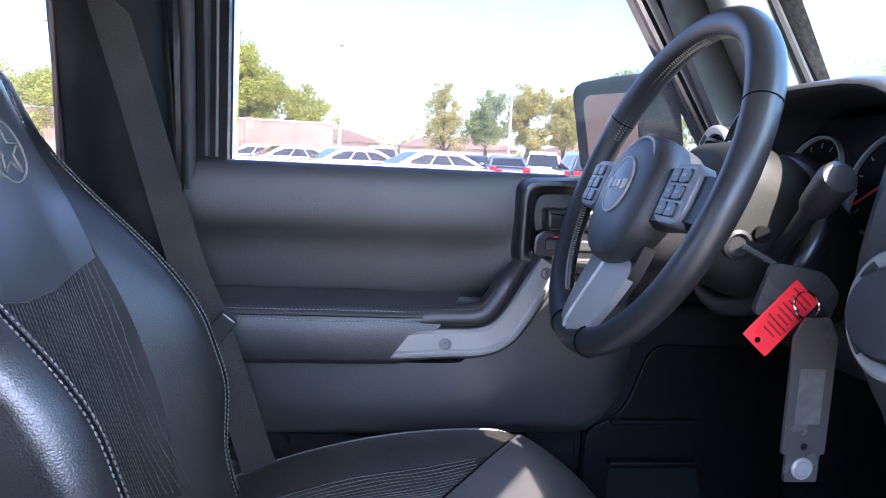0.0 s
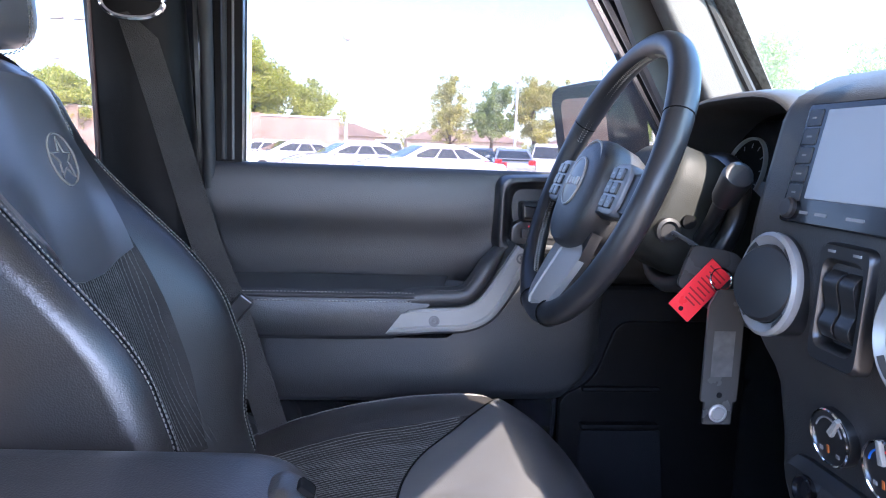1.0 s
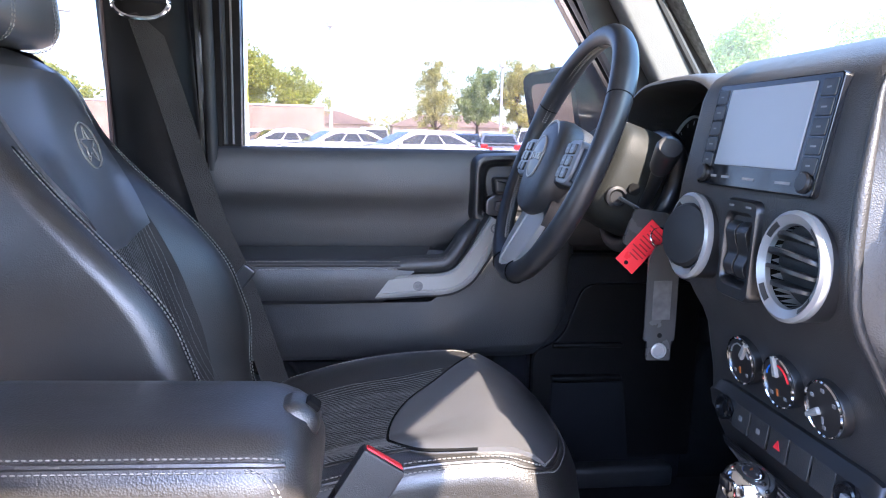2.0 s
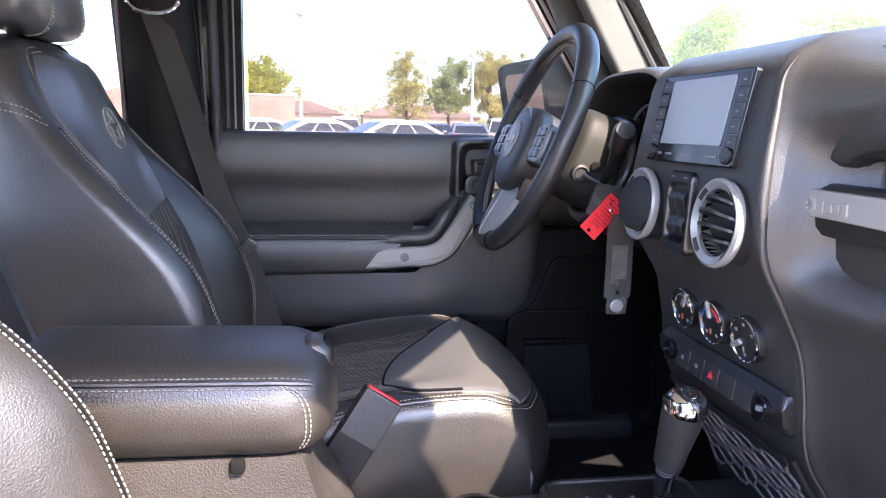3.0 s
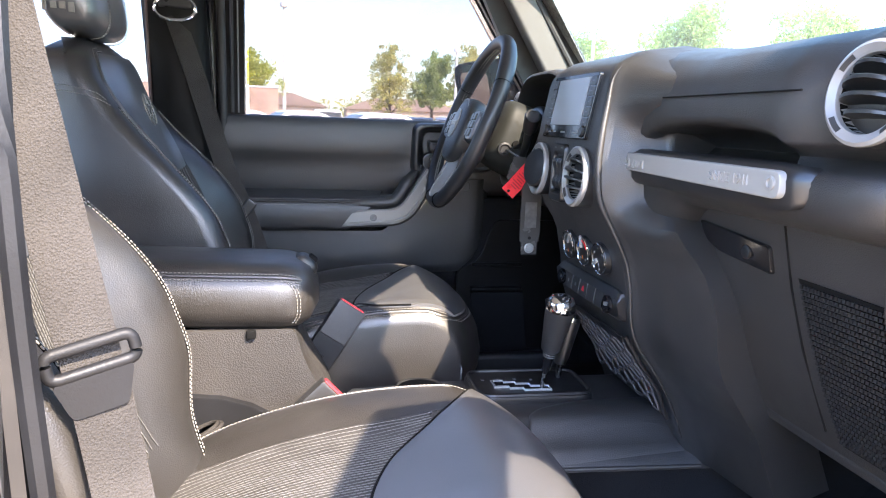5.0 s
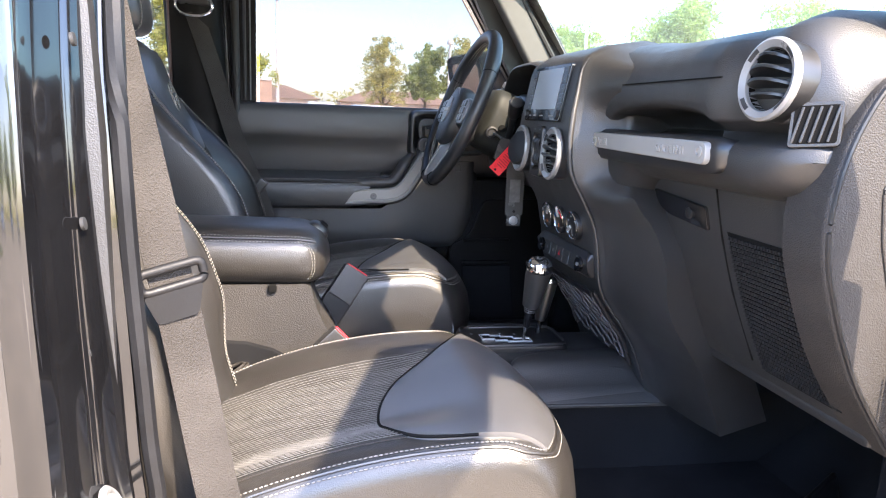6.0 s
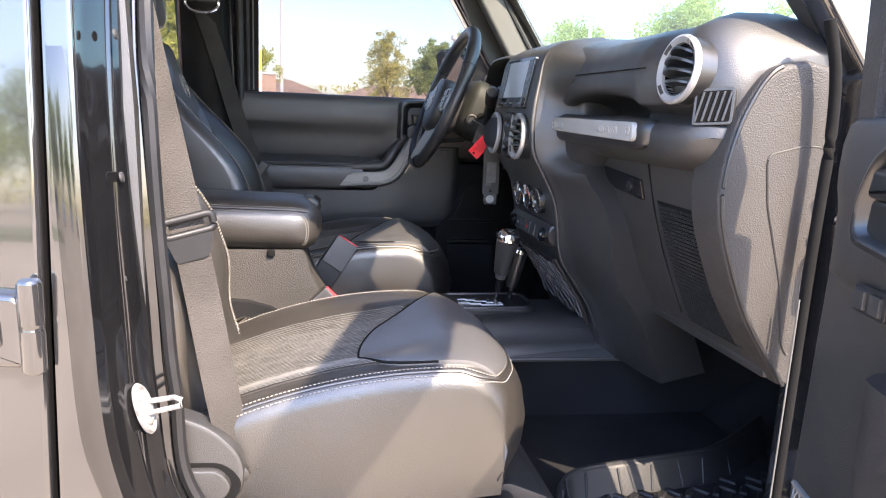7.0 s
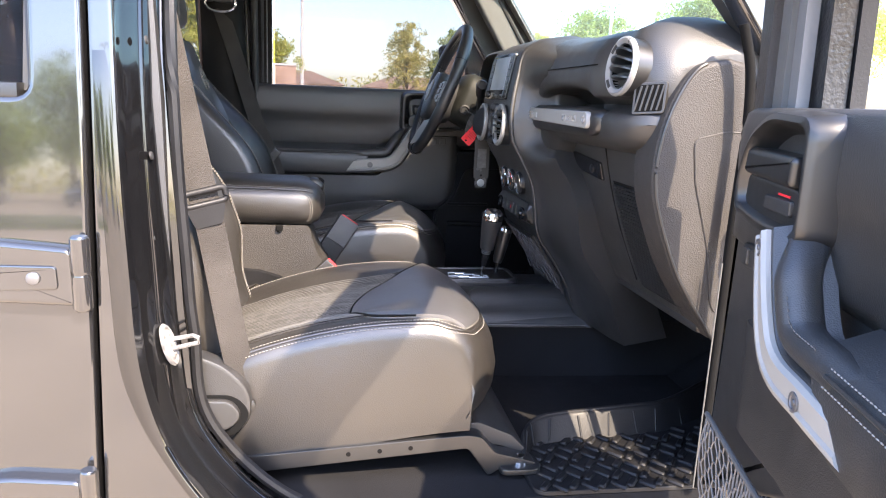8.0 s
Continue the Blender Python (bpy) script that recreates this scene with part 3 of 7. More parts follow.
# ---- centre console ----
cons = thing("centre_console", (-0.25, YC, 0.56), "black plastic centre console with padded leather armrest lid", "console")
body_poly = round_poly([(-0.62, 0.56), (-0.10, 0.56), (-0.12, 0.76), (-0.172, 0.85), (-0.185, 0.905), (-0.62, 0.905)], [0, 0, 0.05, 0.03, 0.015, 0.01], 4)
part("console_box", slab(body_poly, lambda p, q, d: Vector((p, d, q)), YC - 0.088, YC + 0.088), KICK, cons)
rings = []
for k in range(25):
    u = k / 24
    x = -0.50 + 0.352 * u
    f = math.sqrt(max(1 - (max(u - 0.80, 0) / 0.2) ** 2.2, 0.0)) if u > 0.80 else 1.0
    b = math.sqrt(max(1 - (max(0.06 - u, 0) / 0.06) ** 2, 0.0))
    e = min(f, b)
    w = 0.108 * (0.55 + 0.45 * e)
    zc, h = 0.961 - 0.008 * u, 0.058 * (0.25 + 0.75 * e)
    ring = []
    for j in range(28):
        t = 2 * math.pi * j / 28
        ring.append(Vector((x, YC + w * math.copysign(abs(math.cos(t)) ** 0.52, math.cos(t)), zc + h * math.copysign(abs(math.sin(t)) ** 0.80, math.sin(t)))))
    rings.append(ring)
lid = part("armrest_lid", loft(rings), LEATHER, cons, "padded black leather armrest with pale stitching")
bs, bp = bmesh.new(), bmesh.new()
def lid_line(o, zo):
    pts = []
    for s in (-1, 1):
        q = []
        for k in range(23):
            u = k / 24
            x = -0.50 + 0.352 * u
            e = math.sqrt(max(1 - (max(u - 0.80, 0) / 0.2) ** 2.2, 0.0)) if u > 0.80 else 1.0
            w = 0.108 * (0.55 + 0.45 * e)
            zc, h = 0.961 - 0.008 * u, 0.058 * (0.25 + 0.75 * e)
            t = 0.62 + zo
            q.append(Vector((x, YC + s * (w * math.cos(t) ** 0.52 + o), zc + h * math.sin(t) ** 0.80 + o)))
        pts += q if s == -1 else q[::-1]
    return pts
tube(lid_line(0.0, 0.0), 0.0028, 6, bp)
stitch(lid_line(0.0008, 0.10), bs)
stitch(lid_line(0.0008, -0.12), bs)
def lid_at(u, t, o):
    e = math.sqrt(max(1 - (max(u - 0.80, 0) / 0.2) ** 2.2, 0.0)) if u > 0.80 else 1.0
    w, zc, h = 0.108 * (0.55 + 0.45 * e) + o, 0.961 - 0.008 * u, 0.058 * (0.25 + 0.75 * e) + o
    return Vector((-0.50 + 0.352 * u, YC - w * math.cos(t) ** 0.52, zc + h * math.copysign(abs(math.sin(t)) ** 0.80, t)))
for d in (0.0, 0.014):
    corner = [(0.84 - d, 0.56), (0.885 - d, 0.42), (0.912 - d, 0.15), (0.918 - d, -0.12), (0.910 - d, -0.45), (0.885 - d, -0.80)]
    stitch(spline([lid_at(u, t, 0.0012) for u, t in corner], 8), bs)
part("armrest_piping", bp, LEATHER, lid)
part("armrest_stitching", bs, THREAD, lid, kind="stuff")
part("hinge_stop", box((0.016, 0.012, 0.016), (-0.255, YC - 0.091, 0.8985), 0.004, 2), BLACK, cons)
part("lid_latch", box((0.046, 0.060, 0.050), (-0.176, YC + 0.012, 0.985), 0.018, 4, rot=(0, 38, 0)), LEATHER, lid)
part("latch_slot", box((0.016, 0.020, 0.010), (-0.158, YC + 0.012, 1.003), 0.003, 2, rot=(0, 38, 0)), BLACK, lid)
arch = [(-0.55, 0.70)] + [(-0.35 + 0.19 * math.sin(a), 0.66 + 0.14 * math.cos(a)) for a in [radians(d) for d in range(-60, 91, 15)]] + [(-0.16, 0.62), (-0.55, 0.62)]
part("side_pocket", slab(arch, lambda p, q, d: Vector((p, d, q)), YC - 0.085, YC - 0.100, edge=0.005), CARPET, cons, "woven black map pocket")

# tunnel with shift bezel
tun = thing("transmission_tunnel", (0.15, YC, 0.54), "black moulded cover over the transmission tunnel", "tunnel cover")
rings, low_rings = [], []
for x, w, zt in ((-0.62, 0.115, 0.70), (-0.12, 0.115, 0.71), (-0.08, 0.118, 0.735), (0.10, 0.12, 0.743), (0.30, 0.13, 0.743), (0.40, 0.135, 0.742), (0.52, 0.14, 0.74)):
    rings.append([Vector((x, YC + y, z)) for y, z in ((-w - 0.045, 0.672), (-w - 0.042, 0.682), (-w - 0.025, 0.694), (-w, zt - 0.032), (-w + 0.02, zt - 0.008), (-w + 0.045, zt), (w - 0.045, zt), (w - 0.02, zt - 0.008), (w, zt - 0.032), (w + 0.025, 0.694), (w + 0.042, 0.682), (w + 0.045, 0.672))])
    low_rings.append([Vector((x, YC + y, z)) for y, z in ((-w - 0.05, 0.54), (-w - 0.03, 0.676), (w + 0.03, 0.676), (w + 0.05, 0.54))])
low_rings.append([Vector((1.05, YC + y, z)) for y, z in ((-0.2, 0.54), (-0.18, 0.70), (0.18, 0.70), (0.2, 0.54))])
part("tunnel_cover", loft(rings), PLASTIC, tun, smooth=50)
part("tunnel_carpet", loft(low_rings), CARPET, tun)
def flank_z(y):
    return float(np.interp(y, (-0.160, -0.145, -0.120, -0.100, -0.075, 0.0), (0.686, 0.694, 0.711, 0.735, 0.743, 0.743)))
rings = []
for k in range(25):
    x = 0.205 + 0.325 * k / 24
    a = -0.030 - 0.085 * (1 - math.sqrt(1 - max(1 - (x - 0.205) / 0.21, 0.0) ** 2))
    ys = [a + (-0.150 - a) * j / 9 for j in range(10)]
    ring = [Vector((x, a + 0.005, flank_z(a) - 0.002))] + [Vector((x, y, flank_z(y) + (0.004 if j == 0 else 0.0065))) for j, y in enumerate(ys)] + [Vector((x, -0.158, 0.684)), Vector((x, -0.09, 0.69))]
    rings.append(ring)
part("cover_bulge", loft(rings), PLASTIC, tun, smooth=50)
part("cover_lip", tube([Vector((x, YC - w - 0.046, 0.678)) for x, w in ((-0.1, 0.118), (0.1, 0.12), (0.3, 0.13), (0.50, 0.14))], 0.004, 8), PLASTIC, tun)
bz = round_poly([(0.135, -0.045), (0.365, -0.045), (0.365, 0.098), (0.135, 0.098)], 0.035, 5)
part("bezel_rim", tube([Vector((p, YC + q, 0.757)) for p, q in round_poly([(0.142, -0.038), (0.358, -0.038), (0.358, 0.091), (0.142, 0.091)], 0.030, 6)], 0.0045, 8, loop=True), PLASTIC_SMOOTH, tun)
part("shift_bezel", slab(bz, lambda p, q, d: Vector((p, YC + q, d)), 0.737, 0.757, edge=0.006), PLASTIC_SMOOTH, tun)

# ---- dashboard ----
dash = thing("dashboard", (0.5, YC, 0.8), "black grained plastic dashboard with silver trims", "dashboard")
rings = []
for k in range(77):
    a = 0.10 + 0.590 * k / 76
    pocket = smoothstep(0.190, 0.212, a) - smoothstep(0.478, 0.502, a)
    arch = 1.232 + 0.020 * math.sqrt(max(1 - ((a - 0.345) / 0.16) ** 2, 0.0))
    s_ = min(max((a - 0.595) / 0.0955, 0.0), 1.0)
    turn = 0.078 * (1 - math.sqrt(1 - s_ * s_)) if s_ < 1 else 0.078
    swell = math.exp(-((a - 0.615) / 0.045) ** 2)
    drop = 0.085 * (1 - smoothstep(0.17, 0.29, a))
    prof = [(0.84, 1.26), (0.80, 1.285), (0.62, 1.345), (0.50, 1.364), (0.44, 1.362), (0.398, 1.354), (0.368, 1.340), (0.349, 1.315), (0.340, 1.288), (0.339, 1.265),
            (0.343, arch + 0.007), (0.349, arch + 0.001), (0.362 + 0.06 * pocket, arch - 0.003), (0.372 + 0.08 * pocket, 1.222), (0.370 + 0.07 * pocket, 1.212), (0.358, 1.208), (0.350, 1.203),
            (0.346, 1.19), (0.348, 1.168), (0.356, 1.155), (0.372, 1.143), (0.40, 1.137), (0.46, 1.135), (0.84, 1.10)]
    ring = []
    for x, z in prof:
        if z > 1.33:
            if x < 0.40:
                x += 0.018 * smoothstep(0.50, 0.565, a)
            z += 0.012 * swell - 0.055 * s_ ** 2 + 0.010 * (1 - smoothstep(0.15, 0.30, a))
        elif z > 1.22:
            x += 0.020 * smoothstep(0.50, 0.565, a) * smoothstep(1.365, 1.335, z)
            z -= 0.035 * s_ ** 2 * smoothstep(1.22, 1.33, z)
        if z < 1.172:
            z += 0.03 * s_ ** 2 - drop * min((1.172 - z) / 0.035, 1.0)
        ring.append(Vector((x + (turn if x < 0.6 else 0.0), -a, z)))
    rings.append(ring)
part("upper_dash", loft(rings), PLASTIC, dash, smooth=50)

# glovebox door and its surround
def glove_x(z):
    t = (1.145 - z) / 0.30
    return 0.402 + 0.055 * t + 0.05 * t * t
rings = []
for z in [1.145 - 0.02 * k for k in range(16)]:
    x = glove_x(z)
    y0, y1 = -0.185 - 0.02 * smoothstep(1.0, 0.85, z), -0.655
    rings.append([Vector(v) for v in ((x + 0.1, y0, z), (x + 0.012, y0, z), (x, y0 - 0.012, z), (x, -0.35, z), (x, -0.46, z), (x + 0.002, y1, z), (x + 0.1, y1, z))])
part("glovebox_panel", loft(rings), PLASTIC, dash)
part("knee_panel", box((0.30, 0.52, 0.03), (0.66, -0.42, 0.84), 0.012), PLASTIC, dash)
edge_line = spline([(0.50, 1.302, 0), (0.445, 1.286, 0), (0.411, 1.235, 0), (0.391, 1.17, 0), (0.387, 1.10, 0), (0.405, 1.03, 0), (0.45, 0.93, 0), (0.523, 0.826, 0)], 6)
end_poly = [(v.x, v.y) for v in edge_line] + [(0.548, 0.83), (0.548, 1.27), (0.535, 1.295)]
part("dash_end_panel", slab(end_poly, lambda p, q, d: Vector((p, d, q)), -0.63, -0.706, edge=0.010, seg=3), KICK, dash)
part("end_panel_rim", tube([Vector((v.x + 0.006, -0.703, v.y)) for v in edge_line[5:]], 0.0035, 8), PLASTIC_SMOOTH, dash)

# centre stack
def face_x(z):
    rows = [(0.68, 0.487), (0.80, 0.437), (0.89, 0.372), (0.93, 0.358), (0.98, 0.352), (1.05, 0.336), (1.09, 0.308), (1.13, 0.288), (1.16, 0.281), (1.20, 0.281), (1.23, 0.284), (1.33, 0.303), (1.35, 0.318), (1.368, 0.352), (1.378, 0.42)]
    for (a, x), (b, y) in zip(rows, rows[1:]):
        if z <= b:
            return x + (y - x) * (z - a) / (b - a)
    return 0.42
rings = []
for z in [0.68 + 0.02 * k for k in range(33)] + [1.335, 1.347, 1.358, 1.367, 1.374, 1.378]:
    x = face_x(z)
    yr = -0.156 + 0.018 * smoothstep(1.17, 1.34, z)
    yl = 0.20 - 0.02 * smoothstep(0.9, 1.3, z)
    far = max(x + 0.12, 0.56)
    low = 0.05 * (1 - smoothstep(0.98, 1.14, z))
    wd = max(smoothstep(1.235, 1.29, z), 1 - smoothstep(1.09, 1.14, z))
    sink = smoothstep(1.30, 1.37, z)          # the outer wing dips under the dash top
    rings.append([Vector((a, b, z - sink * (0, 0, 0, 0, 0, 0, 0, 0.001, 0.004, 0.010, 0.020, 0.030, 0.035)[i])) for i, (a, b) in enumerate(((far, yl + 0.02), (x + 0.03, yl + 0.01), (x + 0.006, yl - 0.004), (x, yl - 0.02), (x, (yl + yr) / 2), (x, yr + 0.016), (x + 0.002, yr + 0.007), (x + 0.009, yr), (x + 0.03 - 0.014 * wd, yr - 0.006 - 0.004 * wd), (x + 0.06 - 0.034 * wd, yr - 0.018 - 0.020 * wd), (x + 0.085 - 0.048 * wd, yr - 0.045 - 0.030 * wd - low), (x + 0.10 - 0.050 * wd, yr - 0.055 - 0.065 * wd - 1.15 * low), (far + 0.06, yr - 0.06 - 1.3 * low)))])
stack = part("centre_panel", loft(rings), PLASTIC, dash, smooth=60)
ridge = [Vector((face_x(z) + 0.003, -0.156 + 0.018 * smoothstep(1.17, 1.34, z) + 0.004, z)) for z in (0.72, 0.78, 0.84, 0.89, 0.93, 0.98, 1.03, 1.08, 1.13, 1.18, 1.23, 1.28, 1.32)] + [Vector((0.316, -0.139, 1.344))]
ridge = spline(ridge, 5)
part("panel_ridge", tube(ridge, [(0.0030 + 0.0030 * smoothstep(1.02, 1.22, ridge[k].z)) * min(1.0, (len(ridge) - 1 - k) / 16 + 0.08, 0.35 + k / 40) for k in range(len(ridge))], 12), PLASTIC, dash, smooth=60)

# ---- centre panel: screen, vents, switches, knobs ----
def face_m(y, z, off=0.0, tilt=None):
    """A frame on the panel's face: local x to the driver's side (+y), local y up, local z out towards the cabin."""
    a = face_x(z - 0.02)
    b = face_x(z + 0.02)
    up = Vector((b - a, 0, 0.04)).normalized() if tilt is None else Vector((math.sin(radians(tilt)), 0, math.cos(radians(tilt))))
    right = Vector((0, -1, 0))
    out = right.cross(up)
    m = Matrix((right, up, out)).transposed().to_4x4()
    m.translation = Vector((face_x(z), y, z)) + out * off
    return m


def on(m, bm):
    bmesh.ops.transform(bm, matrix=m, verts=bm.verts)
    return bm


def plate(w, h, d, r, edge=0.002, z0=-0.01, seg=4):
    poly = round_poly([(-w / 2, -h / 2), (w / 2, -h / 2), (w / 2, h / 2), (-w / 2, h / 2)], r, seg)
    return slab(poly, lambda p, q, e: Vector((p, q, e)), z0, d, edge=edge)


MARK = material("white legend print", (0.2, 0.2, 0.2), 0.5, vary=0.02)
RING_SILVER = material("satin silver ring", (0.34, 0.338, 0.33), 0.30, metal=0.4, vary=0.06, rough_vary=0.03, grain=0.04)
INSET = material("dark grey inset", (0.035, 0.034, 0.033), 0.35, vary=0.1)
# pale blue-grey base stands in for the sheen on unlit display glass
SCREEN = material("pale-sheen display glass", (0.26, 0.28, 0.31), 0.22, vary=0.05, rough_vary=0.04)
CLEAR = material("clear hard plastic", (0.55, 0.57, 0.58), 0.1, metal=0.6, vary=0.1)
BLUE_PRINT = material("blue print", (0.03, 0.15, 0.6), 0.5, vary=0.02)
ORANGE = material("orange print", (0.4, 0.11, 0.02), 0.5, vary=0.02)

radio = thing("radio", (0.29, YC, 1.22), "black touchscreen radio with button columns", "radio")
M = face_m(YC, 1.279, 0.0)
part("radio_bezel", on(M, plate(0.214, 0.112, 0.006, 0.006)), GLOSS, radio)
part("display", on(M @ Matrix.Translation((0, 0.008, 0)), plate(0.148, 0.082, 0.0075, 0.002, 0.001)), SCREEN, radio, "switched-off display, pale sheen painted into its colour")
for sx in (-1, 1):
    for k in range(5):
        b = part("radio_button", on(M @ Matrix.Translation((sx * 0.092, 0.042 - 0.0175 * k, 0)), plate(0.021, 0.0158, 0.0072, 0.002, 0.001)), PLASTIC_SMOOTH, radio)
        part("legend", on(M @ Matrix.Translation((sx * 0.092, 0.042 - 0.0175 * k, 0)), plate(0.006 + 0.002 * (k % 2), 0.0016, 0.0075, 0.0003, 0.0)), MARK, b)
part("volume_knob", on(M @ Matrix.Translation((-0.092, -0.043, 0.004)), lathe([(0.010, 0), (0.010, 0.006), (0.008, 0.008), (0.0, 0.008)], seg=20)), PLASTIC_SMOOTH, radio)
part("tuning_knob", on(M @ Matrix.Translation((0.092, -0.043, 0.004)), lathe([(0.010, 0), (0.010, 0.004), (0.008, 0.006), (0.0, 0.006)], seg=20)), PLASTIC_SMOOTH, radio)
for x, w in ((-0.07, 0.012), (-0.045, 0.016), (0.0, 0.022), (0.06, 0.024)):
    part("legend", on(M @ Matrix.Translation((x, -0.0455, 0)), plate(w, 0.0028, 0.0066, 0.0004, 0.0)), MARK, radio)


def vent(m, closed, label):
    """A round air vent with a silver ring; local z points out of it."""
    V = thing("air_vent", tuple(m.translation), label, "air vent", "round dashboard vents")
    part("vent_sleeve", lathe([(0.048, -0.02), (0.0495, 0.008), (0.046, 0.012), (0.044, -0.02)], m, 48, cap=False), PLASTIC_SMOOTH, V)
    ring = lathe([(0.0485, 0.004), (0.0505, 0.010), (0.0500, 0.014), (0.0465, 0.0165), (0.0385, 0.0125), (0.0372, 0.008), (0.0370, -0.012), (0.044, -0.012)], m, 48, cap=False)
    r = part("vent_ring", ring, RING_SILVER, V, "silver painted ring with dark insets")
    for a in (44, 136, 224, 316):
        rows = []
        for j in range(-5, 6):
            t = radians(a + 2.4 * j)
            rows.append([m @ Vector((q * math.cos(t), q * math.sin(t), 0.0125 + 0.5 * (q - 0.0385) + e)) for q, e in ((0.0403, -0.002), (0.0403, 0.0004), (0.0408, 0.0007), (0.0446, 0.0007), (0.0450, 0.0004), (0.0450, -0.002))])
        part("inset", loft(rows), INSET, r)
    part("vent_cup", lathe([(0.0372, 0.008), (0.0372, -0.03), (0.0, -0.032)], m, 32, cap=False), BLACK, V)
    if closed:
        part("vent_disc", lathe([(0.0365, -0.006), (0.0372, 0.014), (0.034, 0.018), (0.018, 0.0195), (0.0, 0.020)], m @ pose(0, 0, 0.004, -6, 16, 0), 36), PLASTIC_SMOOTH, V, "closed black vent disc")
    else:
        for k in range(4):
            h = -0.0235 + 0.0157 * k
            w = math.sqrt(0.0365 ** 2 - h * h)
            poly = [(-w, -0.014), (w, -0.014), (w, 0.004)] + [(w * math.cos(radians(a)), 0.004 + 0.024 * w / 0.0365 * math.sin(radians(a))) for a in range(20, 161, 20)] + [(-w, 0.004)]
            part("slat", slab(poly, lambda p, q, d: m @ Vector((p, h + d + 0.10 * q - 0.18 * h * p * p / 0.0013 + 0.004 * (1 - p * p / 0.0013), q)), -0.0020, 0.0020, edge=0.0008, seg=1), PLASTIC_SMOOTH, V)
    return V


vent(face_m(YC - 0.10, 1.163, 0.0, 4), False, "open round vent with silver ring in the centre panel")
vent(face_m(YC + 0.10, 1.163, 0.0, 4), True, "closed round vent with silver ring beside the wheel")

winsw = thing("window_switch", (0.28, YC, 1.16), "black window switch panel between the round vents", "switch panel")
M = face_m(YC + 0.002, 1.163, 0.0, 2)
rings = []
for w, h, r_, e in ((0.066, 0.104, 0.012, -0.006), (0.066, 0.104, 0.012, 0.004), (0.061, 0.099, 0.011, 0.008), (0.052, 0.078, 0.012, 0.008), (0.046, 0.070, 0.010, 0.004), (0.043, 0.066, 0.010, -0.014)):
    rings.append([M @ Vector((p, q, e)) for p, q in round_poly([(-w / 2, -h / 2), (w / 2, -h / 2), (w / 2, h / 2), (-w / 2, h / 2)], r_, 4)])
part("switch_frame", loft(rings), PLASTIC_SMOOTH, winsw)
for sx in (-1, 1):
    bm = slab(round_poly([(-0.031, -0.012), (-0.029, 0.004), (-0.018, 0.010), (-0.004, 0.0035), (0.008, 0.008), (0.020, 0.011), (0.029, 0.003), (0.031, -0.012)], 0.005, 3), lambda p, q, d: M @ Vector((sx * 0.0105 + d, p, q)), -0.0088, 0.0088, edge=0.0012)
    part("rocker_switch", bm, PLASTIC_SMOOTH, winsw)
    part("legend", on(M @ Matrix.Translation((sx * 0.016, 0.0445, 0)), plate(0.010, 0.0022, 0.0084, 0.0004, 0.0)), MARK, winsw)

KNOB_Y = YC - 0.003
clim = thing("climate_control", (0.34, YC, 1.0), "row of three round climate knobs with chrome rims", "climate control")
for k in range(3):
    M = face_m(KNOB_Y + 0.0755 * (1 - k), 1.022, 0.0, -9)
    kn = part("climate_knob", lathe([(0.029, -0.01), (0.029, 0.008), (0.027, 0.011), (0.0, 0.0115)], M, 36), PLASTIC_SMOOTH, clim)
    part("chrome_rim", lathe([(0.0278, 0.009), (0.0288, 0.0118), (0.0275, 0.0132), (0.0262, 0.0122), (0.0262, 0.009)], M, 36, cap=False), CHROME, kn)
    grip = round_poly([(-0.004, 0.006), (0.004, 0.006), (0.0028, 0.029), (-0.0028, 0.029)], 0.002, 3)
    part("grip", slab(grip, lambda p, q, d: M @ Matrix.Rotation(radians((-35, 10, 120)[k]), 4, "Z") @ Vector((p, q, d)), 0.010, 0.0155, edge=0.002), SILVER, kn)
    arcs = {0: [(MARK, 20, 160)], 1: [(BLUE_PRINT, 95, 165), (RED, 15, 85)], 2: []}[k]
    for mt, a0, a1 in arcs:
        part("scale_arc", tube([M @ Vector((0.020 * math.cos(radians(a)), 0.020 * math.sin(radians(a)), 0.0118)) for a in range(a0, a1 + 1, 10)], 0.0011, 5), mt, kn)
    for j in range(5 if k == 2 else 2):
        a = radians(30 + 60 * j if k == 2 else 230 + 80 * j)
        part("legend", on(M @ Matrix.Translation((0.019 * math.cos(a), 0.019 * math.sin(a), 0.0)), plate(0.005, 0.004, 0.0119, 0.001, 0.0)), MARK, kn)
    part("legend", on(M @ Matrix.Translation((-0.002, -0.012, 0.0)), plate(0.003, 0.008, 0.012, 0.0005, 0.0)), ORANGE if k < 2 else MARK, kn)

